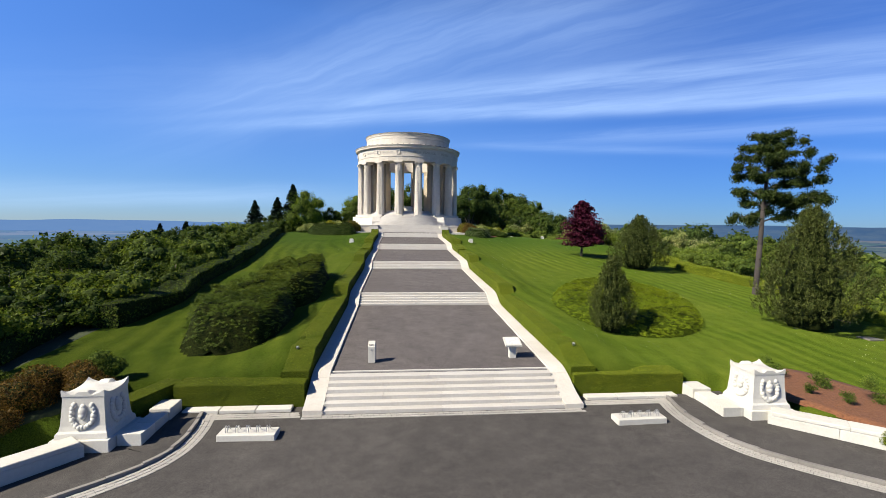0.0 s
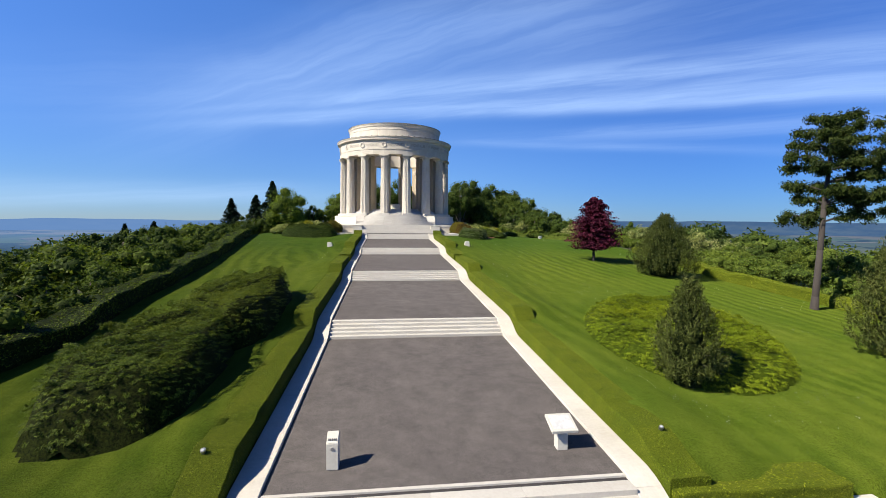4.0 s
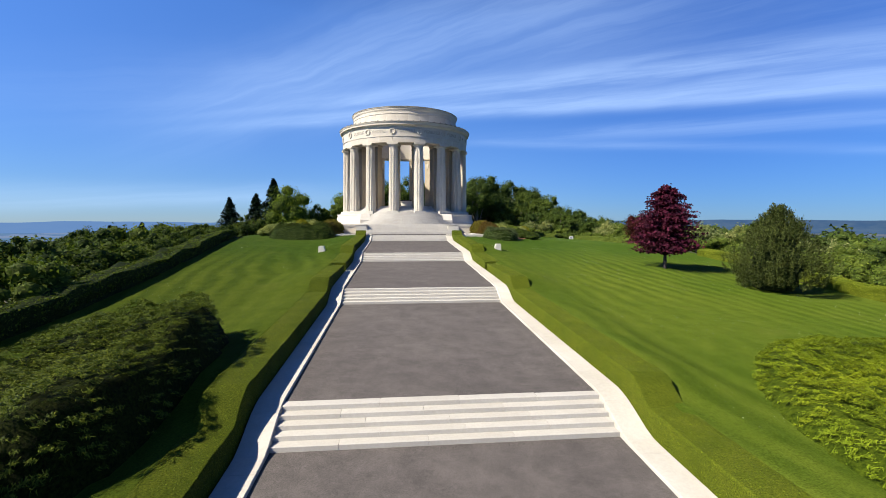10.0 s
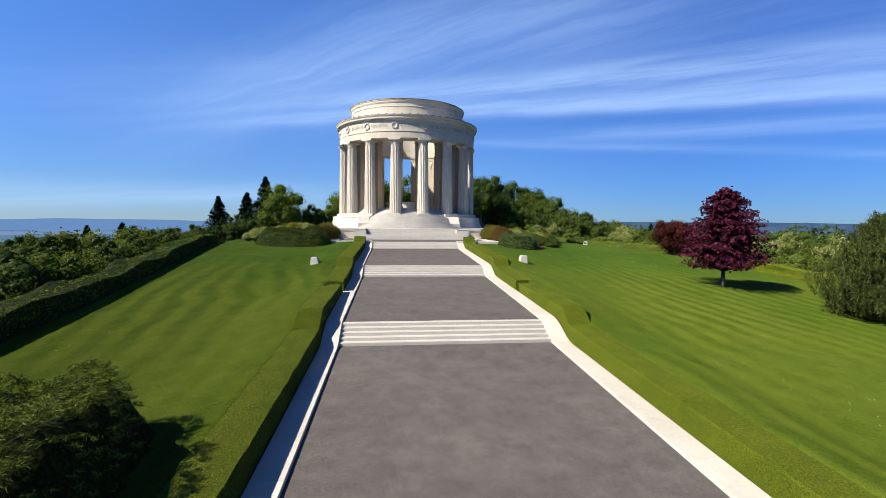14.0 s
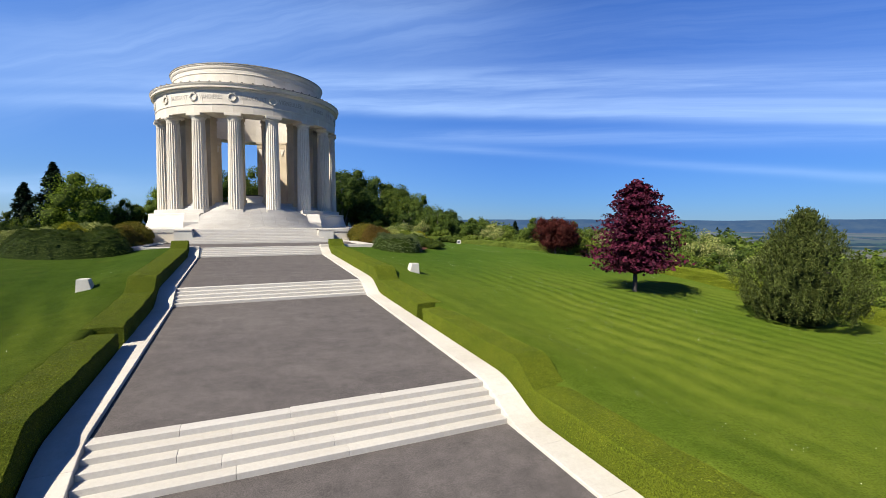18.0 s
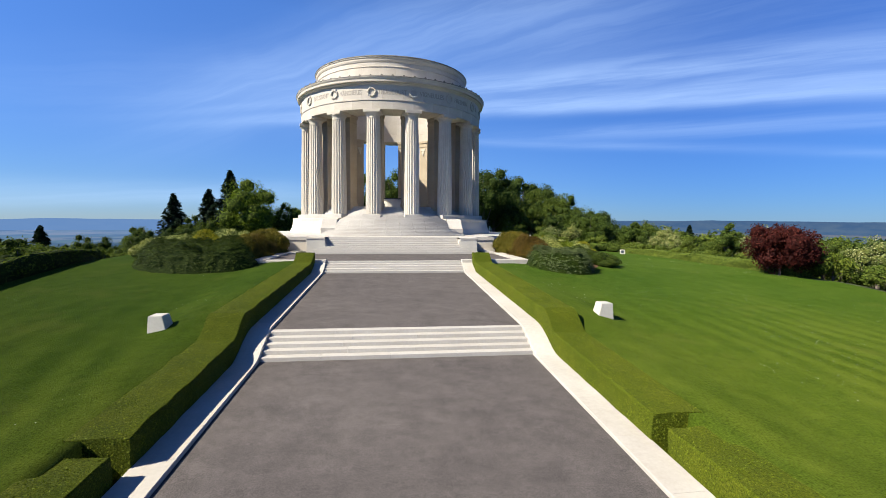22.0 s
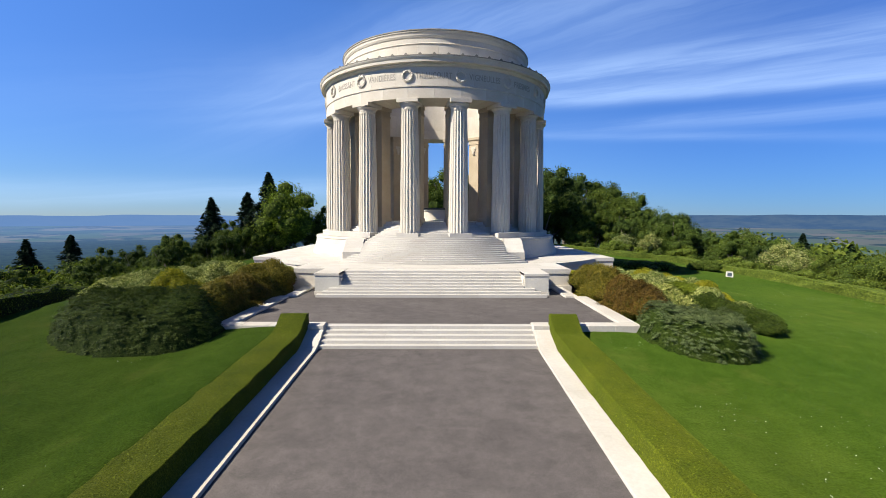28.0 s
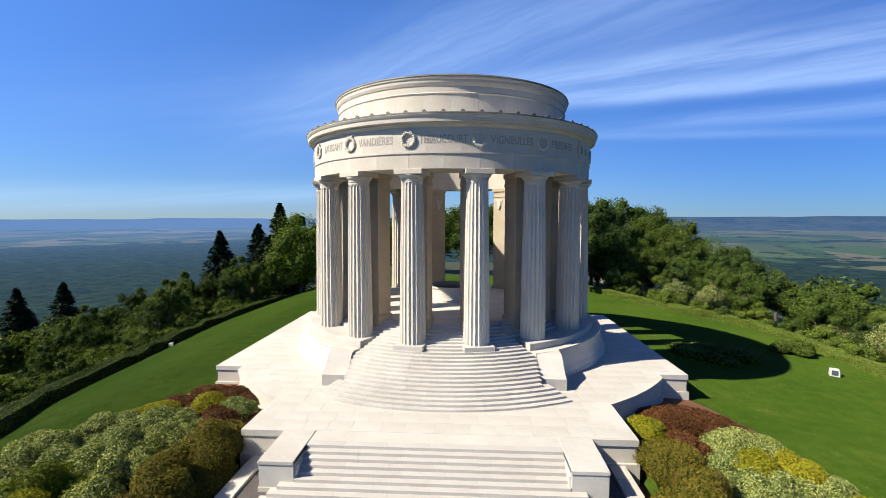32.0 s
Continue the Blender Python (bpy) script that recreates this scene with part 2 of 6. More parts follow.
def leafy(name, dark, mid, light, trans=0.25, rough=0.55, patch=0.0, patch_col=(0.3, 0.3, 0.05), patch_scale=0.5):
    m, nt, b = material(name)
    g = nt.nodes.new("ShaderNodeNewGeometry")
    col = ramp(nt, g.outputs["Random Per Island"], [(0.0, dark), (0.5, mid), (1.0, light)])
    big = noise_at(nt, 0.45, 3, 0.5)
    col = mixed(nt, col, ramp(nt, big, [(0.35, (0.70, 0.72, 0.66)), (0.65, (1.12, 1.1, 1.0))]), 0.8, "MULTIPLY")
    oi = nt.nodes.new("ShaderNodeObjectInfo")
    col = mixed(nt, col, ramp(nt, oi.outputs["Random"], [(0.0, (0.72, 0.80, 0.75)), (0.5, (1, 1, 1)), (1.0, (1.15, 1.08, 0.85))]), 0.7, "MULTIPLY")
    if patch:
        pn = noise_at(nt, patch_scale, 2, 0.5)
        col = mixed(nt, col, patch_col, ramp(nt, pn, [(0.55, (0, 0, 0)), (0.62, (patch,) * 3)]))
    nt.links.new(col, b.inputs["Base Color"])
    b.inputs["Roughness"].default_value = rough
    b.inputs["Specular IOR Level"].default_value = 0.06
    b.inputs["Diffuse Roughness"].default_value = 0.6
    tr = nt.nodes.new("ShaderNodeBsdfTranslucent")
    nt.links.new(mixed(nt, col, (1.0, 1.0, 0.45), 1.0, "MULTIPLY"), tr.inputs[0])
    mx = nt.nodes.new("ShaderNodeMixShader")
    mx.inputs[0].default_value = trans
    out = nt.nodes["Material Output"]
    nt.links.new(b.outputs[0], mx.inputs[1]); nt.links.new(tr.outputs[0], mx.inputs[2])
    nt.links.new(mx.outputs[0], out.inputs[0])
    return m


LEAF = leafy("broadleaf", (0.0364, 0.0614, 0.0108), (0.0788, 0.1197, 0.0204), (0.1495, 0.1907, 0.0387), 0.30)
LEAF_BRIGHT = leafy("bright_spring_leaf", (0.0496, 0.0831, 0.0131), (0.1091, 0.1557, 0.0242), (0.1882, 0.2354, 0.0423), 0.32)
LEAF_LIME = leafy("lime_spring_leaf", (0.063, 0.105, 0.0151), (0.1302, 0.1974, 0.0269), (0.2268, 0.3066, 0.0462), 0.32)
LEAF_PALE = leafy("pale_blossom_leaf", (0.085, 0.1275, 0.0325), (0.187, 0.2295, 0.0813), (0.425, 0.425, 0.2439), 0.3)
LEAF_RED = leafy("copper_leaf", (0.0219, 0.0056, 0.013), (0.0587, 0.0104, 0.0292), (0.1344, 0.0234, 0.0585), 0.2)
LEAF_REDBALL = leafy("dark_red_leaf", (0.0242, 0.0081, 0.0074), (0.0605, 0.0128, 0.0121), (0.1109, 0.0255, 0.0202), 0.2)
LEAF_DARK = leafy("dark_broadleaf", (0.0201, 0.0389, 0.0108), (0.0456, 0.0769, 0.0188), (0.0958, 0.1297, 0.0323), 0.25)
NEEDLE = leafy("pine_needle", (0.0121, 0.0215, 0.0047), (0.0282, 0.0444, 0.0094), (0.0672, 0.084, 0.0202), 0.05)
NEEDLE_DARK = leafy("spruce_needle", (0.006, 0.0141, 0.0081), (0.0121, 0.0255, 0.0128), (0.0262, 0.0457, 0.0202), 0.08)
NEEDLE_GREY = leafy("young_pine_needle", (0.0207, 0.0292, 0.006), (0.0496, 0.0645, 0.0145), (0.1172, 0.1319, 0.0372), 0.08)
YEW = leafy("yew_leaf", (0.0266, 0.0434, 0.0056), (0.0723, 0.1025, 0.0112), (0.1687, 0.2073, 0.0228), 0.06)
JUNIPER = leafy("juniper_spray", (0.0175, 0.0336, 0.0054), (0.0376, 0.0618, 0.0101), (0.0773, 0.1042, 0.0188), 0.10)
JUNIPER_LIME = leafy("lime_juniper", (0.0663, 0.095, 0.0053), (0.131, 0.1732, 0.0086), (0.226, 0.278, 0.0172), 0.15)
SILVER = leafy("silver_variegated_leaf", (0.0585, 0.0856, 0.0163), (0.2106, 0.2486, 0.0655), (0.4836, 0.5052, 0.2096), 0.2)
GOLD = leafy("golden_leaf", (0.1355, 0.1452, 0.0121), (0.271, 0.2612, 0.0175), (0.4355, 0.3871, 0.0323), 0.3)
OLIVE = leafy("olive_brown_leaf", (0.0613, 0.0661, 0.0114), (0.1307, 0.1169, 0.0168), (0.2194, 0.1782, 0.0323), 0.2, patch=0.5, patch_col=(0.0928, 0.0524, 0.0148), patch_scale=0.35)
MAROON = leafy("maroon_leaf", (0.0444, 0.017, 0.007), (0.1049, 0.0432, 0.0172), (0.1774, 0.0812, 0.0319), 0.15)
JUNIPER_BLUE = leafy("blue_green_juniper", (0.0336, 0.0538, 0.0202), (0.0706, 0.1008, 0.0437), (0.1277, 0.1613, 0.0806), 0.1)
HEDGE = leafy("box_hedge_leaf", (0.0791, 0.1057, 0.0084), (0.1207, 0.1541, 0.0128), (0.1789, 0.2096, 0.019), 0.1)
# near-black green: the shade inside a crown painted as one colour
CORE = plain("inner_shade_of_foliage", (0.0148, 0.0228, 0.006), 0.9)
def clipped(name, dark, light, scale=26):
    m, nt, b = material(name)
    n = noise_at(nt, scale, 5, 0.8)
    big = noise_at(nt, 0.8, 3, 0.6)
    col = mixed(nt, dark, light, ramp(nt, n, [(0.38, (0, 0, 0)), (0.66, (1, 1, 1))]))
    col = mixed(nt, col, ramp(nt, big, [(0.3, (0.75, 0.8, 0.7)), (0.7, (1.15, 1.08, 1.0))]), 1.0, "MULTIPLY")
    nt.links.new(col, b.inputs["Base Color"])
    b.inputs["Roughness"].default_value, b.inputs["Specular IOR Level"].default_value = 0.8, 0.05
    b.inputs["Diffuse Roughness"].default_value = 1.0
    bump(nt, b, n, 1.0, 0.06)
    return m


# bodies under the leaves, coloured darker to stand in for shade in the gaps
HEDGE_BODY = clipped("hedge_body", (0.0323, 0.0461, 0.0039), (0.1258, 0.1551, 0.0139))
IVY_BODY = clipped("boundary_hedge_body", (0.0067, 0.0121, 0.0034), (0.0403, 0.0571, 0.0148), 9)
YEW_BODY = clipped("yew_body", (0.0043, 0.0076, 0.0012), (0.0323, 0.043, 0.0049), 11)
BROWN = leafy("copper_brown_leaf", (0.0504, 0.0309, 0.008), (0.121, 0.0707, 0.016), (0.2117, 0.1315, 0.0303), 0.2)
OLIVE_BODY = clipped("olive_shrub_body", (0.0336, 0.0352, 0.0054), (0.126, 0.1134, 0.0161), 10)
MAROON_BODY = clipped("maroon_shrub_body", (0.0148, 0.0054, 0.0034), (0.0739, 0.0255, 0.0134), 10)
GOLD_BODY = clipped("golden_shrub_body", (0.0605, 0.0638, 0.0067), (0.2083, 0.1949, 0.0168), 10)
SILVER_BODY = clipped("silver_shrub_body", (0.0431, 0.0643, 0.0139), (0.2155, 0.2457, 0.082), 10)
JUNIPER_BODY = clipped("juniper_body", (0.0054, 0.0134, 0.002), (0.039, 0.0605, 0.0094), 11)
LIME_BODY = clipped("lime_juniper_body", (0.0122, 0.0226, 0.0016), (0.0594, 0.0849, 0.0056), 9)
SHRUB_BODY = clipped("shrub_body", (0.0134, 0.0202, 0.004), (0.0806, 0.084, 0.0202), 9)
# crown cores, darker than their leaves: the crown's inner shade put into colour
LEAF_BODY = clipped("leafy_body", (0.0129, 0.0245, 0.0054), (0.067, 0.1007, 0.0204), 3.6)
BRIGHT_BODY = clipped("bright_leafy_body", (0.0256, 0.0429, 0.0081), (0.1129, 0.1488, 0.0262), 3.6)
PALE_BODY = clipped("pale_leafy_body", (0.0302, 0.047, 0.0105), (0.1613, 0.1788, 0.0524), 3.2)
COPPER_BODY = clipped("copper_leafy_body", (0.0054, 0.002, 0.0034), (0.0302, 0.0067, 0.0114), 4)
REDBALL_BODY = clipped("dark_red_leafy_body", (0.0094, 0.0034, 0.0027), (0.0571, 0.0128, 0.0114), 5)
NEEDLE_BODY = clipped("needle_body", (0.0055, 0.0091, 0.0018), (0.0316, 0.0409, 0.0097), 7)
FLOWER = plain("white_flower", (0.5376, 0.5376, 0.504), 0.7)


def ground_material():
    m, nt, b = material("lawn_and_wood_floor")
    tc = nt.nodes.new("ShaderNodeTexCoord")
    sp = nt.nodes.new("ShaderNodeSeparateXYZ")
    nt.links.new(tc.outputs["Object"], sp.inputs[0])
    wob = noise_at(nt, 0.06, 3)
    # mowing bands run up the slope and bend a little round the beds
    f = nt.nodes.new("ShaderNodeMath"); f.operation = "MULTIPLY_ADD"
    nt.links.new(sp.outputs[0], f.inputs[0]); f.inputs[1].default_value = 11.0; nt.links.new(sp.outputs[1], f.inputs[2])
    g = nt.nodes.new("ShaderNodeMath"); g.operation = "MULTIPLY_ADD"
    nt.links.new(wob, g.inputs[0]); g.inputs[1].default_value = 75.0; nt.links.new(f.outputs[0], g.inputs[2])
    s = nt.nodes.new("ShaderNodeMath"); s.operation = "MULTIPLY"; s.inputs[1].default_value = 0.37
    nt.links.new(g.outputs[0], s.inputs[0])
    sn = nt.nodes.new("ShaderNodeMath"); sn.operation = "SINE"
    nt.links.new(s.outputs[0], sn.inputs[0])
    stripe = nt.nodes.new("ShaderNodeMapRange")
    stripe.inputs[1].default_value, stripe.inputs[2].default_value = -0.7, 0.7
    nt.links.new(sn.outputs[0], stripe.inputs[0])
    big = noise_at(nt, 0.10, 5, 0.6)
    mid = noise_at(nt, 1.1, 6, 0.7)
    fine = noise_at(nt, 22, 4, 0.75)
    col = mixed(nt, (0.043, 0.071, 0.0085), (0.063, 0.089, 0.012), ramp(nt, big, [(0.35, (0, 0, 0)), (0.65, (1, 1, 1))]))
    fade = ramp(nt, noise_at(nt, 0.07, 2), [(0.36, (0.0,) * 3), (0.60, (0.85,) * 3)])
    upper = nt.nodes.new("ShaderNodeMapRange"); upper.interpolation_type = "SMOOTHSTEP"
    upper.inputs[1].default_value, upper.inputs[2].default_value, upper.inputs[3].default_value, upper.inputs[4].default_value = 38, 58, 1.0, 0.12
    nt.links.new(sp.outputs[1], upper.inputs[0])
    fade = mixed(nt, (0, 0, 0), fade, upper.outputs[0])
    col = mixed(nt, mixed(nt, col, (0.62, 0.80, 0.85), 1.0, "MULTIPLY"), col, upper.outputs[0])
    bands_ = mixed(nt, (0.74, 0.80, 0.74), (1.24, 1.18, 1.14), stripe.outputs[0])
    col = mixed(nt, col, mixed(nt, col, bands_, 1.0, "MULTIPLY"), fade)
    col = mixed(nt, col, ramp(nt, mid, [(0.3, (0.70, 0.76, 0.60)), (0.7, (1.2, 1.12, 1.15))]), 0.8, "MULTIPLY")
    col = mixed(nt, col, ramp(nt, fine, [(0.3, (0.35, 0.38, 0.25)), (0.7, (1.7, 1.62, 1.5))]), 0.85, "MULTIPLY")
    dry = noise_at(nt, 0.30, 5, 0.7)
    col = mixed(nt, col, (0.11, 0.11, 0.024), ramp(nt, dry, [(0.58, (0, 0, 0)), (0.78, (0.35,) * 3)]))
    nt.links.new(col, b.inputs["Base Color"])
    b.inputs["Specular IOR Level"].default_value = 0.02
    b.inputs["Diffuse Roughness"].default_value = 1.0
    b.inputs["Roughness"].default_value = 0.9
    bump(nt, b, fine, 0.9, 0.05)
    return m


LAWN = ground_material()


def soil(name, a, b_, scale=5):
    m, nt, b = material(name)
    n = noise_at(nt, scale, 6, 0.75)
    nt.links.new(mixed(nt, a, b_, ramp(nt, n, [(0.3, (0, 0, 0)), (0.7, (1, 1, 1))])), b.inputs["Base Color"])
    b.inputs["Roughness"].default_value = 0.95
    bump(nt, b, n, 1.0, 0.06)
    return m


MULCH = soil("bark_mulch", (0.0806, 0.0282, 0.0108), (0.2016, 0.084, 0.0349), 8)
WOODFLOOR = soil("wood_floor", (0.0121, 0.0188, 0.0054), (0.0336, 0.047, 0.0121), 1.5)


def far_material(name, kind):
    """Plain, fields and woods with the blue haze of distance painted in: a backdrop that gives off the air's own light.
    """
    m, nt, b = material(name)
    tc = nt.nodes.new("ShaderNodeTexCoord")
    sp = nt.nodes.new("ShaderNodeSeparateXYZ")
    nt.links.new(tc.outputs["Object"], sp.inputs[0])

    def calc(op, a, c):
        n = nt.nodes.new("ShaderNodeMath"); n.operation = op
        for k, v in enumerate((a, c)):
            if isinstance(v, (int, float)):
                n.inputs[k].default_value = v
            else:
                nt.links.new(v, n.inputs[k])
        return n.outputs[0]

    def step(v, lo, hi, a=0.0, c=1.0):
        n = nt.nodes.new("ShaderNodeMapRange"); n.interpolation_type = "SMOOTHSTEP"
        for k, q in enumerate((lo, hi, a, c), 1):
            n.inputs[k].default_value = q
        nt.links.new(v, n.inputs[0])
        return n.outputs[0]

    ln = nt.nodes.new("ShaderNodeVectorMath"); ln.operation = "LENGTH"
    nt.links.new(tc.outputs["Object"], ln.inputs[0])
    dist = ln.outputs["Value"]
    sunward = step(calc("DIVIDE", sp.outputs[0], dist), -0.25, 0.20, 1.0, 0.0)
    if kind == "plain":
        def fields(sx, sy, turn):
            vo = nt.nodes.new("ShaderNodeTexVoronoi")
            mp = nt.nodes.new("ShaderNodeMapping"); mp.inputs["Scale"].default_value = (sx, sy, 0.003)
            mp.inputs["Rotation"].default_value = (0, 0, turn)
            nt.links.new(tc.outputs["Object"], mp.inputs[0]); nt.links.new(mp.outputs[0], vo.inputs["Vector"])
            vo.inputs["Scale"].default_value = 1.0
            sc = nt.nodes.new("ShaderNodeSeparateColor")
            nt.links.new(vo.outputs["Color"], sc.inputs[0])
            return sc.outputs[0]
        col = ramp(nt, fields(0.0042, 0.0026, 0.35), [(0.0, (0.032, 0.060, 0.024)), (0.3, (0.062, 0.096, 0.035)), (0.5, (0.125, 0.112, 0.075)), (0.7, (0.038, 0.066, 0.027)), (1.0, (0.17, 0.152, 0.10))])
        wood = ramp(nt, noise_at(nt, 0.035, 5, 0.75), [(0.36, (0.004, 0.009, 0.005)), (0.66, (0.024, 0.042, 0.018))])
        copse = noise_at(nt, 0.0045, 5, 0.65, (0.8, 1.2, 1))
        col = mixed(nt, col, wood, ramp(nt, copse, [(0.54, (0, 0, 0)), (0.57, (1, 1, 1))]))
        rim = calc("ADD", step(sunward, 0.0, 1.0, 1650, 2500), calc("MULTIPLY", calc("SUBTRACT", noise_at(nt, 0.0018, 4, 0.6), 0.5), 1500))
        edge = step(calc("SUBTRACT", dist, rim), -40, 40)
        col = mixed(nt, wood, col, edge)
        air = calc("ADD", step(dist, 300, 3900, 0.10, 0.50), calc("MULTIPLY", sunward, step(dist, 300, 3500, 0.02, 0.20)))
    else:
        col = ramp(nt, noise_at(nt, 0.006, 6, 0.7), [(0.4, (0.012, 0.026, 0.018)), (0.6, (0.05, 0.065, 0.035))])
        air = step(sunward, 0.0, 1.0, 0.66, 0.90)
    # painted haze: emission mixed in, more with distance and brighter on the sun's side
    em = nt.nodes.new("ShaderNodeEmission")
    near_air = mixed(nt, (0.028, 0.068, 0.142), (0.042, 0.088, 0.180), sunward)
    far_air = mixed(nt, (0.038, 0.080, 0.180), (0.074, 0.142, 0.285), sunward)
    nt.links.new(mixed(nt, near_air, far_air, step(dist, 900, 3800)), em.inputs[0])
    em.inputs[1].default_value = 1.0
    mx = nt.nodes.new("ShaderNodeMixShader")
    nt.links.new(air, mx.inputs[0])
    nt.links.new(col, b.inputs["Base Color"]); b.inputs["Roughness"].default_value = 1.0
    b.inputs["Specular IOR Level"].default_value = 0.0
    out = nt.nodes["Material Output"]
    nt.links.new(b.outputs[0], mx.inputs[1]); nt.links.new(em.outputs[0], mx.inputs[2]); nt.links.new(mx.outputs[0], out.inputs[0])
    return m


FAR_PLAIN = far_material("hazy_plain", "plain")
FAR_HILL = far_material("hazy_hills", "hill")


# ---- tools ----
def mesh_of(name, verts, faces, mats, smooth=False, idx=None):
    me = bpy.data.meshes.new(name)
    me.from_pydata([tuple(v) for v in verts], [], faces)
    for m in mats if isinstance(mats, (list, tuple)) else [mats]:
        me.materials.append(m)
    if idx is not None:
        me.polygons.foreach_set("material_index", idx)
    if smooth:
        me.polygons.foreach_set("use_smooth", [True] * len(me.polygons))
    me.update()
    return me


def put(name, me, parent=None, label="", m=None):
    ob = new(name, me)
    if parent is not None:
        ob.parent = parent
    if m is not None:
        ob.matrix_basis = m
    if label:
        ob["label"] = label
    return ob


def part(name, bm, mat, parent, label="", smooth=False):
    me = bpy.data.meshes.new(name)
    bm.to_mesh(me)
    bm.free()
    me.materials.append(mat)
    if smooth:
        me.polygons.foreach_set("use_smooth", [True] * len(me.polygons))
    return put(name, me, parent, label)


def thing(name, label, category, m=None, group="", kind=""):
    ob = new(name)
    ob.empty_display_size = 0.2
    if m is not None:
        ob.matrix_basis = m
    return tagged(ob, label, category, group, kind)


def box(x0, x1, y0, y1, z0, z1, bevel=0.015, bm=None, taper=0.0):
    """A block with softened edges; taper narrows its top."""
    bm2 = bmesh.new()
    bmesh.ops.create_cube(bm2, size=1.0)
    for v in bm2.verts:
        k = 1 - taper if v.co.z > 0 else 1
        v.co = Vector(((x0 + x1) / 2 + v.co.x * (x1 - x0) * k, (y0 + y1) / 2 + v.co.y * (y1 - y0) * k, (z0 + z1) / 2 + v.co.z * (z1 - z0)))
    if bevel:
        bmesh.ops.bevel(bm2, geom=bm2.edges[:], offset=bevel, segments=1, affect="EDGES", clamp_overlap=True)
    if bm is None:
        return bm2
    tmp = bpy.data.meshes.new("tmp")
    bm2.to_mesh(tmp); bm2.free()
    bm.from_mesh(tmp)
    bpy.data.meshes.remove(tmp)
    return bm


def lathe(profile, a0=0.0, a1=360.0, segs=96, centre=(0, 0), close=True):
    """Turns a closed (r, z) outline round an upright axis; angles in degrees from the front (-y), to the right."""
    full = abs(a1 - a0) >= 359.9
    n = segs if full else segs + 1
    verts, faces, k = [], [], len(profile)
    for i in range(n):
        a = radians(a0 + (a1 - a0) * i / segs)
        for r, z in profile:
            verts.append((centre[0] + r * math.sin(a), centre[1] - r * math.cos(a), z))
    for i in range(segs):
        j = (i + 1) % n
        for p in range(k if close else k - 1):
            q = (p + 1) % k
            faces.append((i * k + p, j * k + p, j * k + q, i * k + q))
    if not full and close:
        faces.append(tuple(range(k - 1, -1, -1)))
        faces.append(tuple((n - 1) * k + p for p in range(k)))
    return verts, faces


def prism(outline, z0, z1, bm=None):
    """An upright solid on a flat outline."""
    n = len(outline)
    verts = [(x, y, z0) for x, y in outline] + [(x, y, z1) for x, y in outline]
    faces = [tuple(range(n - 1, -1, -1)), tuple(range(n, 2 * n))] + [(i, (i + 1) % n, n + (i + 1) % n, n + i) for i in range(n)]
    return verts, faces


def smooth01(t):
    t = max(0.0, min(1.0, t))
    return t * t * (3 - 2 * t)


def lerp_table(table):
    xs, ys = [a for a, _ in table], [b for _, b in table]
    return lambda v: np.interp(v, xs, ys)


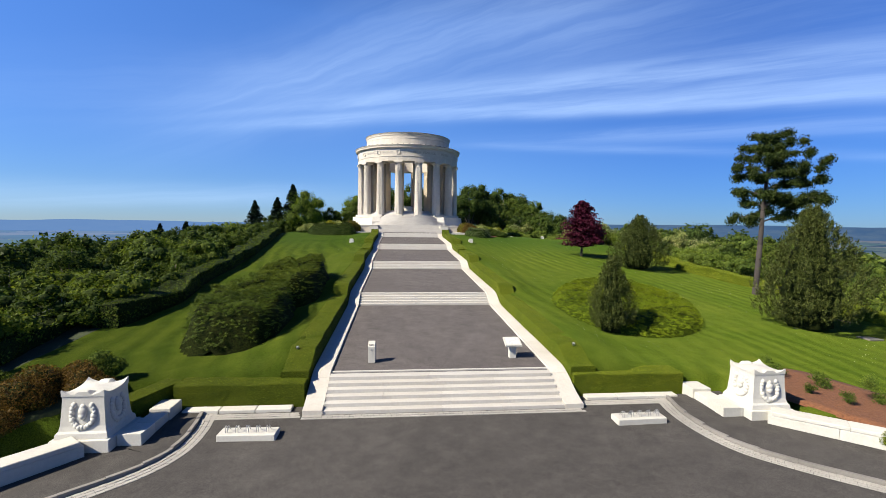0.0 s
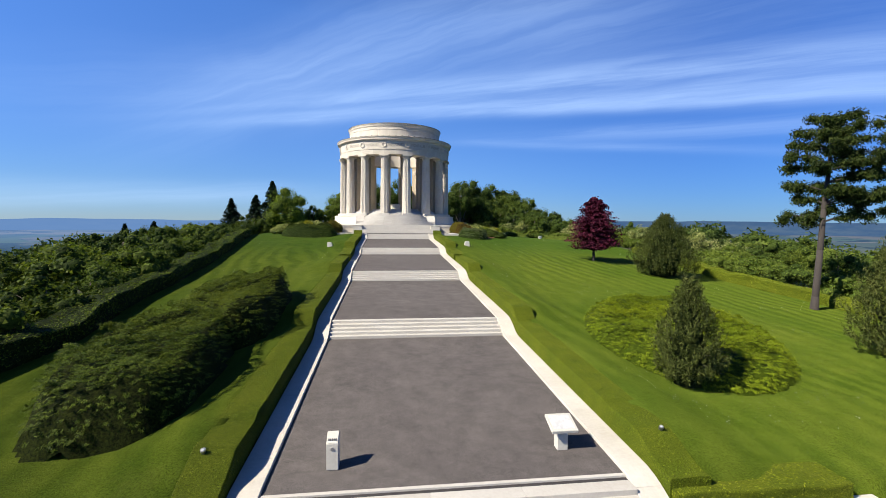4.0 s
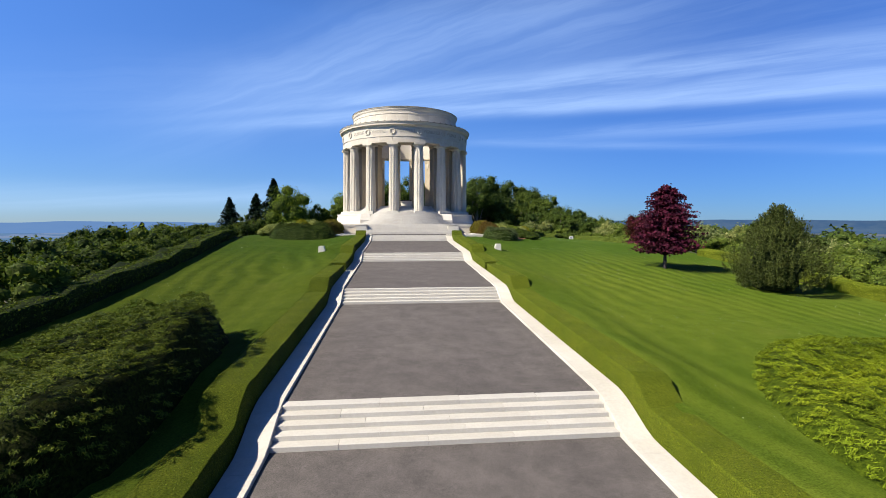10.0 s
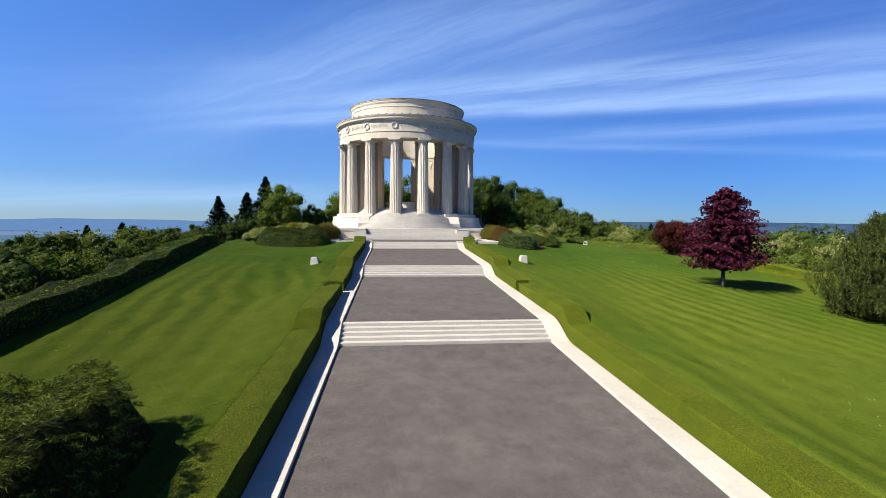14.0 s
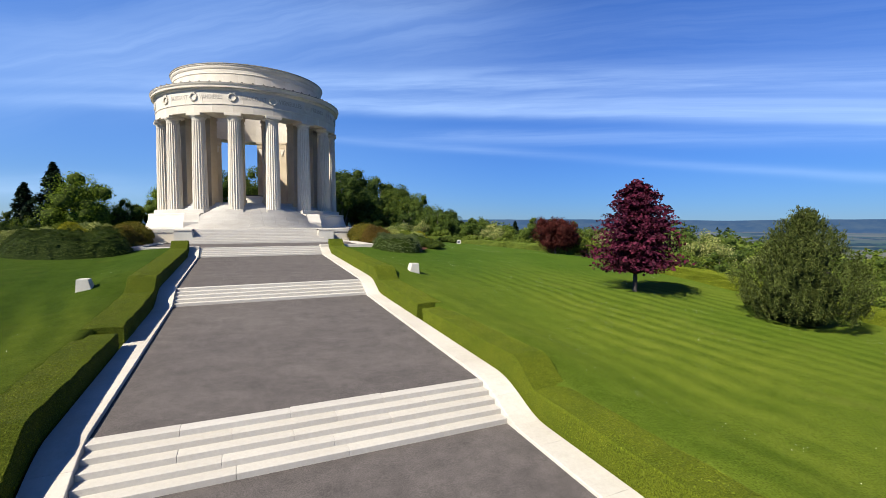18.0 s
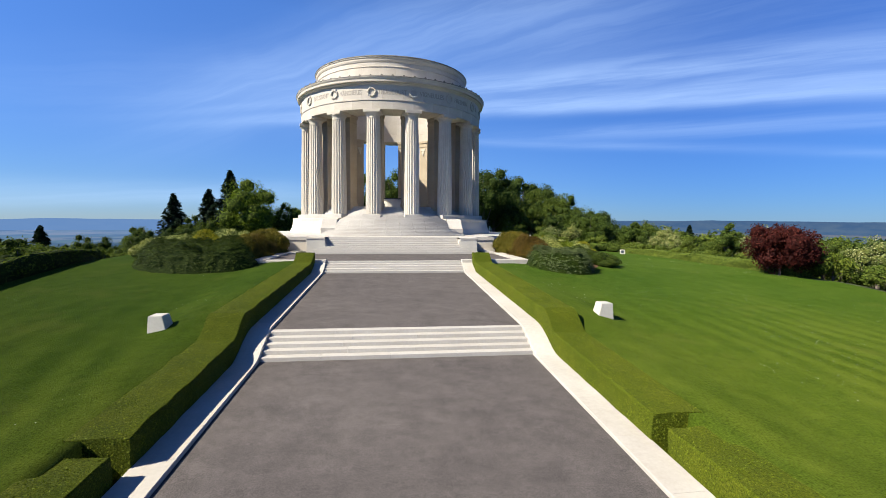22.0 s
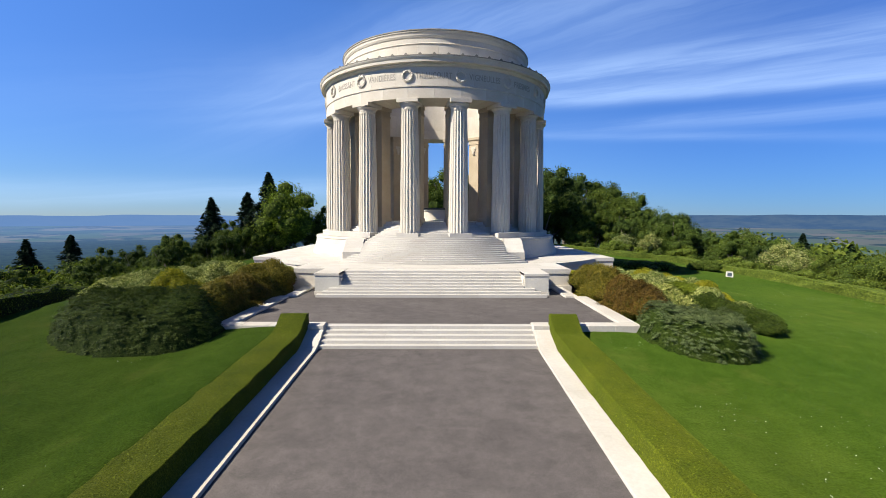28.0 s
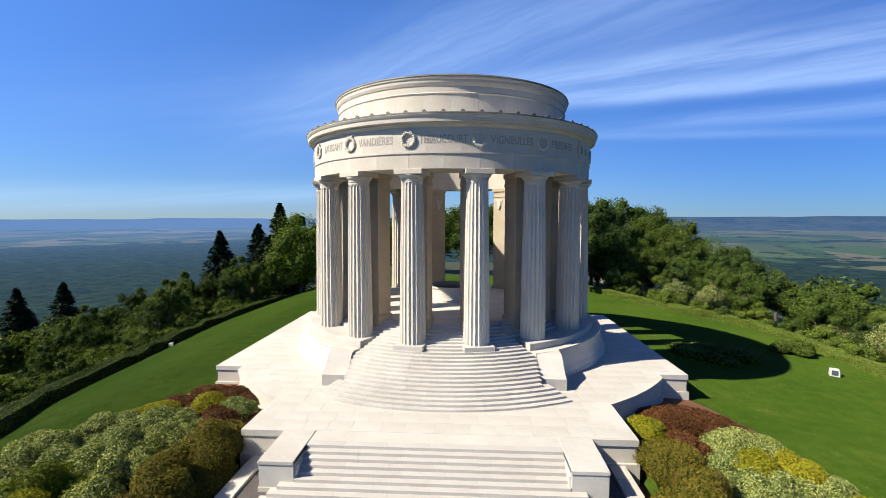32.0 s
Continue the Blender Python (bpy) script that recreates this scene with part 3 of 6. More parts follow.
# ---- leaves ----
def leaf_mesh(name, pos, nrm, size, mats, seed, aspect=0.6, jitter=0.7, along=None, idx=None, cores=(), core=None, fine=False, tri=False):
    """Many small pointed leaves or sprays, each its own face; cores are inner lumps (centre, radii) coloured dark for
    the shade inside.
    """
    rng = np.random.default_rng(seed)
    pos, n = np.asarray(pos, float), len(pos)
    d = np.asarray(nrm, float) + rng.normal(0, jitter, (n, 3))
    d /= np.linalg.norm(d, axis=1, keepdims=True) + 1e-9
    u = rng.normal(0, 1, (n, 3)) if along is None else np.asarray(along, float) + rng.normal(0, 0.35, (n, 3))
    u -= (u * d).sum(1, keepdims=True) * d
    u /= np.linalg.norm(u, axis=1, keepdims=True) + 1e-9
    w = np.cross(d, u)
    s = (np.asarray(size) * rng.uniform(0.7, 1.3, n))[:, None]
    if tri:
        v = np.stack([pos - u * s * 0.5 + w * s * aspect * 0.5, pos - u * s * 0.4 - w * s * aspect * 0.5, pos + u * s * 0.6 + d * s * 0.08], 1).reshape(-1, 3)
    else:
        v = np.stack([pos - u * s * 0.5, pos + w * s * aspect * 0.5 + d * s * 0.08, pos + u * s * 0.5, pos - w * s * aspect * 0.5 + d * s * 0.08], 1).reshape(-1, 3)
    sides = 3 if tri else 4
    faces_n = n
    extra_v, extra_f = [], []
    for c, r in cores:
        b = len(v) + len(extra_v)
        rings, seg = (7, 12) if fine else (3, 6) if core else (3, 5)
        for i in range(rings + 1):
            t = math.pi * i / rings
            for j in range(seg):
                a = 2 * math.pi * j / seg
                d3 = (math.sin(t) * math.cos(a), math.sin(t) * math.sin(a), math.cos(t))
                k3 = 1 + (0.22 * noise.noise((d3[0] * 2.5 + c[0] * 7, d3[1] * 2.5 + c[1] * 7, d3[2] * 2.5 + c[2] * 7)) if core else 0)
                extra_v.append((c[0] + r[0] * d3[0] * k3, c[1] + r[1] * d3[1] * k3, c[2] + r[2] * d3[2] * k3))
        for i in range(rings):
            for j in range(seg):
                k = (j + 1) % seg
                extra_f.append((b + i * seg + j, b + (i + 1) * seg + j, b + (i + 1) * seg + k, b + i * seg + k))
    if extra_v:
        v = np.concatenate([v, np.array(extra_v)])
    me = bpy.data.meshes.new(name)
    nf = faces_n + len(extra_f)
    me.vertices.add(len(v)); me.vertices.foreach_set("co", v.ravel())
    loops = np.arange(sides * faces_n)
    if extra_f:
        loops = np.concatenate([loops, np.array(extra_f).ravel()])
    me.loops.add(len(loops)); me.loops.foreach_set("vertex_index", loops.astype(np.int32))
    me.polygons.add(nf); me.polygons.foreach_set("loop_start", np.concatenate([np.arange(faces_n) * sides, faces_n * sides + np.arange(len(extra_f)) * 4]).astype(np.int32))
    mats = list(mats) if isinstance(mats, (list, tuple)) else [mats]
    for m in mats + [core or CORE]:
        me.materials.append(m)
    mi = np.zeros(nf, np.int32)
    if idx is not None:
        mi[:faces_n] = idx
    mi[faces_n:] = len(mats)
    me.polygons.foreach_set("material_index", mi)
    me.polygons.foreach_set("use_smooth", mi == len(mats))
    me.update(calc_edges=True)
    return me


def shell(rng, n, c, r, lo=0.72, hi=1.06, up=-1.0):
    """Points in the outer skin of a lump, with their outward ways."""
    d = rng.normal(0, 1, (int(n * 2.4) + 8, 3))
    d /= np.linalg.norm(d, axis=1, keepdims=True)
    d = d[d[:, 2] > up][:n]
    k = rng.uniform(lo, hi, (len(d), 1))
    return np.array(c) + d * np.array(r) * k, d / np.array(r) * np.mean(r)


def limb(bm, a, b, ra, rb, seg=7):
    a, b = Vector(a), Vector(b)
    q = (b - a).to_track_quat("Z", "Y").to_matrix()
    ring = [[bm.verts.new(p + q @ Vector((r * math.cos(2 * math.pi * i / seg), r * math.sin(2 * math.pi * i / seg), 0))) for i in range(seg)] for p, r in ((a, ra), (b, rb))]
    for i in range(seg):
        bm.faces.new((ring[0][i], ring[0][(i + 1) % seg], ring[1][(i + 1) % seg], ring[1][i]))
    bm.faces.new(ring[1])


def trunk_mesh(name, mat, spine, limbs, seed=0):
    bm = bmesh.new()
    for (a, ra), (b, rb) in zip(spine, spine[1:]):
        limb(bm, a, b, ra, rb, 9)
    for a, b, ra, rb in limbs:
        mid = (Vector(a) + Vector(b)) / 2 + Vector((0, 0, 0.06 * (Vector(b) - Vector(a)).length))
        limb(bm, a, mid, ra, (ra + rb) / 2, 6)
        limb(bm, mid, b, (ra + rb) / 2, rb, 6)
    me = bpy.data.meshes.new(name)
    bm.to_mesh(me); bm.free()
    me.materials.append(mat)
    me.polygons.foreach_set("use_smooth", [True] * len(me.polygons))
    return me


TREE_BODY = {"lime_spring_leaf": BRIGHT_BODY, "bright_spring_leaf": BRIGHT_BODY, "pale_blossom_leaf": PALE_BODY, "copper_leaf": COPPER_BODY, "dark_red_leaf": REDBALL_BODY}


def broadleaf(seed, height, spread, leaf, n, size, label, category="tree", stem=0.22, name="tree", bark_mat=None, lumps=24, squash=0.8, cone=0.0, inner=0.76, lump_r=(0.20, 0.38), skirt=0.0):
    """A leafy tree: tapered trunk, limbs, and a crown of many lumps of leaves with gaps between."""
    rng = np.random.default_rng(seed)
    t = thing(name, label, category)
    zc, rz = height * (1 + stem) / 2, height * (1 - stem) / 2
    cs = []
    for i in range(lumps):
        d = rng.normal(0, 1, 3); d /= np.linalg.norm(d)
        k = rng.uniform(0.38, 0.86) if i else 0.0
        r = rng.uniform(*lump_r) * spread
        c = np.array([d[0] * spread * k, d[1] * spread * k, zc + d[2] * rz * k])
        c[2] = max(c[2], r * 0.7 + height * stem * 0.6)
        pinch = 1 - cone * max(0.0, (c[2] - zc) / rz)
        c[:2] *= pinch * (1 + skirt * max(0.0, (zc - c[2]) / rz))
        r *= 0.35 + 0.65 * pinch
        cs.append((c, np.array([r, r, r * squash])))
    w = np.array([np.prod(r) ** (2 / 3) for _, r in cs]); w /= w.sum()
    P, N = [], []
    for (c, r), k in zip(cs, w):
        p, d = shell(rng, int(n * k), c, r, 0.72, 1.32)
        P.append(p); N.append(d)
    top = Vector((rng.normal(0, 0.05) * spread, rng.normal(0, 0.05) * spread, height * 0.7))
    rt = max(0.08, height * 0.022)
    spine = [(Vector((0, 0, -0.4)), rt * 1.35), (Vector((0, 0, height * stem * 0.5)), rt), (top * 0.6, rt * 0.7), (top, rt * 0.25)]
    lim = [(Vector((top.x * 0.5, top.y * 0.5, height * rng.uniform(stem * 0.7, 0.5))), Vector(c), rt * 0.4, rt * 0.1) for c, _ in cs[1:9]]
    put("trunk", trunk_mesh("trunk", bark_mat or BARK, spine, lim), t)
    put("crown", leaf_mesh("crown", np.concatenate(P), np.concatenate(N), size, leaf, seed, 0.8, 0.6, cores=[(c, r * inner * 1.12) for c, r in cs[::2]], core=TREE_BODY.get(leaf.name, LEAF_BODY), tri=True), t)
    return t


def spruce(seed, height, spread, leaf, n, size, label, name="spruce_tree", tip=1.0, bare=0.06, lift=-0.25, belly=0.0, broad=0.42, core=None, taper=0.85, reach=(0.65, 1.12)):
    """A conifer of whorled boughs that grow shorter to the tip."""
    rng = np.random.default_rng(seed)
    t = thing(name, label, "tree")
    P, N, A = [], [], []
    boughs = int(n / 26)
    for i in range(boughs):
        h = bare + (1 - bare) * (i + rng.uniform()) / boughs
        h = 1 - (1 - h) ** 0.85 if tip > 1 else h
        ln = spread * (1 - h) ** taper * rng.uniform(*reach) + 0.08 * spread * (1 - h)
        ln *= 1 - belly * max(0.0, 1 - 3.2 * h)
        a = rng.uniform(0, 2 * math.pi)
        out = np.array([math.cos(a), math.sin(a), 0])
        s = np.linspace(0.25, 1.0, 26) + rng.uniform(-0.02, 0.02, 26)
        p = np.outer(s * ln, out)
        p[:, 2] = h * height + lift * s * ln * (1 - 0.6 * s)
        side = np.cross(out, (0, 0, 1.0))
        p += np.outer(rng.uniform(-1, 1, 26) * 0.22 * ln * (1.1 - s) + rng.normal(0, 0.06, 26) * size * 3, side)
        p[:, 2] += rng.normal(0, 0.35 * size, 26)
        P.append(p); N.append(np.tile((0, 0, 1.0), (26, 1)) + 0.3 * out); A.append(np.tile(out + (0, 0, 0.2 if lift > 0 else -0.3), (26, 1)))
    put("trunk", trunk_mesh("trunk", BARK_PINE, [(Vector((0, 0, -0.4)), 0.022 * height), (Vector((0, 0, height * 0.5)), 0.012 * height), (Vector((0, 0, height * 0.97)), 0.02)], []), t)
    cores = [((0, 0, height * (bare + (1 - bare) * f)), (spread * (1 - f) * 0.5, spread * (1 - f) * 0.5, height * 0.10)) for f in (0.1, 0.25, 0.4, 0.55, 0.7, 0.84)]
    put("crown", leaf_mesh("crown", np.concatenate(P), np.concatenate(N), size, leaf, seed, broad, 0.5 if broad < 0.5 else 0.9, along=np.concatenate(A), cores=cores, core=core), t)
    return t


def young_pine(seed, height, spread, leaf, n, size, label, name="pine_tree", full=0.75):
    """A bushy pine down to the grass, its shoots standing up like candles."""
    rng = np.random.default_rng(seed)
    t = thing(name, label, "tree")
    P, N, A, cores = [], [], [], []
    shoots = int(n / 9)
    for i in range(shoots):
        h = rng.uniform(0.02, 1.0) ** 1.15
        rr = spread * (max(0.0, 1 - h) ** full) * (0.62 + 0.52 * min(1, h * 3.2))
        a = rng.uniform(0, 2 * math.pi)
        k = math.sqrt(rng.uniform(0.45, 1.0)) * (1 + 0.10 * math.sin(3 * a + seed) + 0.38 * noise.noise((math.cos(a) * 1.6, math.sin(a) * 1.6, h * 7 + seed)))
        base = np.array([math.cos(a) * rr * k, math.sin(a) * rr * k, (0.05 + 0.95 * h) * height * 0.94])
        up = np.array([math.cos(a) * 0.35, math.sin(a) * 0.35, 1.0]); up /= np.linalg.norm(up)
        ln = size * rng.uniform(1.5, 3.0)
        s = rng.uniform(0, 1, 14)
        P.append(base + np.outer(s * ln, up) + rng.normal(0, size * 0.15, (14, 3)))
        N.append(rng.normal(0, 1, (14, 3))); A.append(np.tile(up, (14, 1)) + rng.normal(0, 0.38, (14, 3)))
    for f in np.linspace(0.06, 0.86, 16):
        r = spread * (1 - f) ** full * 0.60 * (0.62 + 0.52 * min(1, f * 3.2))
        cores.append(((0, 0, f * height), (r, r, height * 0.075)))
    lim = [(Vector((0, 0, height * f)), Vector((math.cos(a) * spread * (1 - f) * 0.8, math.sin(a) * spread * (1 - f) * 0.8, height * f + 0.3)), 0.05, 0.015) for f, a in zip(np.linspace(0.08, 0.8, 9), rng.uniform(0, 6.28, 9))]
    put("trunk", trunk_mesh("trunk", BARK_PINE, [(Vector((0, 0, -0.4)), 0.026 * height), (Vector((0, 0, height * 0.5)), 0.014 * height), (Vector((0, 0, height * 0.95)), 0.02)], lim), t)
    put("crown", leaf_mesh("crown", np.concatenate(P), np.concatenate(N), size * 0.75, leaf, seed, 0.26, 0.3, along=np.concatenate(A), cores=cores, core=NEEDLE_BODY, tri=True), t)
    return t


def mound(name, label, category, lumps, leaf, density, size, seed, aspect=0.4, jitter=0.55, lie=0.0, group="", core=None, airy=False):
    """A low spreading shrub of overlapping lumps; lie: how far the sprays lie flat and point outwards."""
    rng = np.random.default_rng(seed)
    t = thing(name, label, category, group=group)
    lumps = sorted(lumps, key=lambda e: e[0][1])
    bunches = max(1, round(len(lumps) / 20))
    step = math.ceil(len(lumps) / bunches)
    for b in range(0, len(lumps), step):
        P, N, A = [], [], []
        for c, r in lumps[b:b + step]:
            area = 2 * math.pi * ((r[0] * r[1]) ** 0.8 + 2 * (max(r[0], r[1]) * r[2]) ** 0.8) / 3
            p, d = shell(rng, int(area * density * 3.0), c, r, 0.2 if airy else 0.84, 1.14, -0.25)
            P.append(p); N.append(d)
            o = d.copy(); o[:, 2] = o[:, 2] * 0.3 + 0.25
            A.append(o)
        P, N, A = np.concatenate(P), np.concatenate(N), np.concatenate(A)
        keep = np.ones(len(P), bool)
        for c, r in lumps:
            keep &= airy | ((((P - c) / (np.array(r) * 0.82)) ** 2).sum(1) > 1)
        P, N, A = P[keep], N[keep], A[keep]
        put("foliage" if bunches == 1 else "clump", leaf_mesh("foliage", P, N, size, leaf, seed + b, aspect, jitter, along=A if lie else None, tri=True), t)
        if not airy:
            none = np.zeros((0, 3))
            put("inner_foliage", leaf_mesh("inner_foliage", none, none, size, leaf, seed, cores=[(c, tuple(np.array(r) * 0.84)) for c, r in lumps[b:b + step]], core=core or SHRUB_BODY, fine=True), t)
    return t


def spread_bush(name, label, shape, height, leaf, core, density, length, seed, steep=3.0, tuft=12, gaps=-0.15, wave=0.16, parts=1):
    """A wide low evergreen: a rolling body, coloured dark for its inner shade, under tufts of arching sprays that point
    outwards.
    """
    rng = np.random.default_rng(seed)
    t = thing(name, label, "shrub")
    (x0, x1, y0, y1), fn = shape

    def high(x, y, k):
        if k <= 0:
            return 0.0
        return height * min(1.0, k * steep) ** 0.5 * (1 + wave * noise.noise((x * 0.5, y * 0.5, seed)) + 0.9 * wave * noise.noise((x * 1.15, y * 1.15, seed + 3)))

    d = 0.3
    nx_, ny_ = int((x1 - x0) / d) + 2, int((y1 - y0) / d) + 2
    v, ks, f = [], [], []
    for j in range(ny_):
        for i in range(nx_):
            x, y = x0 + i * d, y0 + j * d
            k = fn(x, y)
            ks.append(k)
            v.append((x, y, land(x, y) + (0.86 * high(x, y, k) if k > 0 else -0.12)))
    for j in range(ny_ - 1):
        for i in range(nx_ - 1):
            q = (j * nx_ + i, j * nx_ + i + 1, (j + 1) * nx_ + i + 1, (j + 1) * nx_ + i)
            if max(ks[p] for p in q) > 0:
                f.append(q)
    used = sorted({p for q in f for p in q})
    back = {p: n for n, p in enumerate(used)}
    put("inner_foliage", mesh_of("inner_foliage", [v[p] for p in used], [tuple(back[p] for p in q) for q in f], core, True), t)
    P, N, A = [], [], []
    want = int(density * len(f) * d * d)
    tries = 0
    while len(P) < want and tries < want * 12:
        tries += 1
        x, y = rng.uniform(x0, x1), rng.uniform(y0, y1)
        k = fn(x, y)
        if k <= 0.01 or noise.noise((x * 1.9, y * 1.9, seed + 7)) < gaps + 0.25 * rng.normal() and rng.uniform() < 0.8:
            continue
        g = np.array([fn(x - 0.1, y) - fn(x + 0.1, y), fn(x, y - 0.1) - fn(x, y + 0.1)])
        g = g / (np.linalg.norm(g) + 1e-6) * (1.25 - min(1.0, k))
        a = rng.uniform(0, 2 * math.pi)
        o = np.array([g[0] + 0.55 * math.cos(a), g[1] + 0.55 * math.sin(a), 0.0])
        o /= np.linalg.norm(o) + 1e-6
        side = max(0.0, 1 - k * steep)
        z = high(x, y, k) * (rng.uniform(0.25, 1.0) if side > 0.2 and rng.uniform() < 0.6 else 1.0) + rng.uniform(-0.10, 0.10)
        P.append((x, y, land(x, y) + max(0.05, z))); N.append((o[0] * (0.35 + side), o[1] * (0.35 + side), 0.9)); A.append((o[0], o[1], 0.30 - 0.4 * side))
    P, N, A = np.array(P), np.array(N), np.array(A)
    order = np.argsort(P[:, 1])
    for part_ids in np.array_split(order, parts):
        p = np.repeat(P[part_ids], tuft, 0) + rng.normal(0, length * 0.28, (len(part_ids) * tuft, 3)) * (1, 1, 0.35)
        p += np.repeat(A[part_ids], tuft, 0) * rng.uniform(0, length, (len(p), 1))
        put("foliage" if parts == 1 else "clump", leaf_mesh("foliage", p, np.repeat(N[part_ids], tuft, 0), length * 0.60, leaf, seed, 0.20, 0.5, along=np.repeat(A[part_ids], tuft, 0), tri=True), t)
    return t


# ---- the lie of the land ----
AXIS = lerp_table([(-60, -1.5), (-8, -0.5), (0, 0.1), (64, 5.4), (72, 5.6), (84, 5.6), (115, 5.6), (150, 5.2), (200, 4), (260, -8), (400, -60)])
LEFT_EDGE = [(-19, -12), (-19, 0), (-18.9, 7), (-18.5, 13.6), (-19.6, 20.7), (-19.8, 28), (-20.8, 38), (-22.2, 48), (-23.6, 57), (-25.0, 67), (-29.5, 78), (-33.8, 86), (-36, 96), (-38, 108), (-41, 126), (-39, 146), (-36, 158)]
RIGHT_EDGE = [(36, -12), (37, 4), (37.5, 14), (38, 22), (37, 30), (36.2, 35), (37.5, 43), (38.5, 50), (38.5, 57), (37.5, 66), (38, 76), (39.5, 86), (40.8, 98), (41, 108), (38, 118), (33.5, 125), (29, 134), (25, 141), (20, 148)]
left_x = lerp_table([(y, x) for x, y in LEFT_EDGE])
right_x = lerp_table([(y, x) for x, y in RIGHT_EDGE])
WALK = lerp_table([(-2.5, -0.95), (-0.45, 0), (0, 0), (13.75, 0.57), (15.5, 1.3), (29.5, 1.85), (31.25, 2.6), (45.3, 3.2), (47.05, 3.95), (61.25, 4.6), (63.0, 5.33), (76, 5.45)])
FLIGHTS = [(13.75, 15.5), (29.5, 31.25), (45.3, 47.05), (61.25, 63.0)]


def court_x(y):
    """Half the width of the paved court at the foot of the steps."""
    return 12.6 if y > -3.6 else 12.6 + (-3.6 - y) * 1.08


HEDGE_LIFT = lerp_table([(-3, 0.82), (30.4, 0.84), (38.49, 0.66), (38.51, 0.76), (45.2, 0.86), (47, 0.83), (61, 0.78), (63, 0.62)])


def hedge_top(y, a0=0.0, ramp_len=0.95):
    """About level with the landings, with a short steep ramp at each flight; low at the road."""
    z = float(WALK(y)) + float(HEDGE_LIFT(y))
    for a, b in FLIGHTS:
        e = max(b, a + a0 + ramp_len)
        if a + a0 < y < e:
            k = max(0.0, min(1.0, (y - a - a0) / ramp_len))
            z = float(HEDGE_LIFT(y)) + float(WALK(a + min(a0, 0))) * (1 - k) + float(WALK(e)) * k
    if y < 3.0:
        z = 0.30 + 0.58 * smooth01((y + 0.7) / 1.9)
    return z


def land(x, y):
    x, y = float(x), float(y)
    r, l = max(0.0, x - 8), max(0.0, -x - 8)
    z = float(AXIS(y)) - 0.07 * r - 0.16 * max(0.0, r - 32) - 0.03 * l - 0.25 * max(0.0, l - 16)
    if -1.0 < y < 64:
        # the turf meets the top of the clipped hedges
        k = 1 - smooth01((abs(x) - 7.1) / 3.4)
        z += (hedge_top(y, 0.1, 2.6) - 0.03 - (0.4 * smooth01((y - 47) / 10) if x > 0 else 0.0) - z) * k * smooth01((64 - y) / 3) * smooth01((y + 1) / 1.5)
    far = max(0.0, math.hypot(x, y - 80) - 150)
    z -= 0.0012 * far ** 2 * 0.5 + 0.12 * far
    if abs(x) < 6.65 and -3 < y < 75:
        z = float(WALK(y)) - 0.9
    if y < -1.0 and abs(x) < court_x(y) + 0.9:
        z = -1.9
    if abs(x) < 10.9 and 62.9 < y < 76:
        z = 4.4
    return max(z, -118.0)


xs = sorted(set([round(v, 2) for v in np.arange(-60, 60.1, 1.5)] + [round(s * v, 2) for s in (-1, 1) for v in (6.6, 6.72, 7.2, 7.9, 8.6, 9.3, 10.6, 11.2, 12.75, 13.3, 14.2, 15, 16.2, 17.2)] + [round(s * 60 * 1.14 ** k, 1) for s in (-1, 1) for k in range(1, 16)]))
ys = sorted(set([round(v, 2) for v in np.arange(-14, 170, 1.6)] + [-1.3, -0.7, 62.6, 63.2, -4.4, -5.2, -6, -7, -8, -9, 76.3] + [round(-14 - 6 * 1.3 ** k, 1) for k in range(0, 17)] + [round(170 + 8 * 1.2 ** k, 1) for k in range(0, 20)]))
gv = [(x, y, land(x, y)) for y in ys for x in xs]
nx = len(xs)
gf, gi = [], []
for j in range(len(ys) - 1):
    for i in range(nx - 1):
        gf.append((j * nx + i, j * nx + i + 1, (j + 1) * nx + i + 1, (j + 1) * nx + i))
        cx, cy = (xs[i] + xs[i + 1]) / 2, (ys[j] + ys[j + 1]) / 2
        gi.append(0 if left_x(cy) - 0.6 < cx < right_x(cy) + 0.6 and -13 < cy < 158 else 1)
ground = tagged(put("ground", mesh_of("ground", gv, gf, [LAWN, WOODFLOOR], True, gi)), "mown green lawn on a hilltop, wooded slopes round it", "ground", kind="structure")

# the plain far below, and the hills behind it
pv, pf = [], []
rad = [150, 260, 420, 700, 1100, 1700, 2500, 3400, 4400]
for r in rad:
    for k in range(72):
        a = 2 * math.pi * k / 72
        pv.append((r * math.sin(a), 80 + r * math.cos(a), -117 + 72 * max(0.0, (r - 1100) / 3300)))
for i in range(len(rad) - 1):
    for k in range(72):
        q = (k + 1) % 72
        pf.append((i * 72 + k, i * 72 + q, (i + 1) * 72 + q, (i + 1) * 72 + k))
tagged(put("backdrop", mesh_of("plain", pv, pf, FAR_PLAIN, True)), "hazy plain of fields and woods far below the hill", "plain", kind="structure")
hv, hf = [], []
N_H = 360
for k in range(N_H):
    a = 2 * math.pi * k / N_H
    top = 34 + 18 * noise.noise((math.sin(a) * 3, math.cos(a) * 3, 0.3)) + 7 * noise.noise((math.sin(a) * 14, math.cos(a) * 14, 5)) + 2 * noise.noise((math.sin(a) * 60, math.cos(a) * 60, 9))
    top += 6 if math.sin(a) > 0 else -12
    for r, z in ((3900, -70), (4250, top * 0.4 - 24), (4420, top), (4600, top - 40)):
        hv.append((r * math.sin(a), 80 + r * math.cos(a), z))
for k in range(N_H):
    q = (k + 1) % N_H
    for p in range(3):
        hf.append((k * 4 + p, q * 4 + p, q * 4 + p + 1, k * 4 + p + 1))
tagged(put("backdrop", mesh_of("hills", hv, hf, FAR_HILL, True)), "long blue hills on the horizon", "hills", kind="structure")

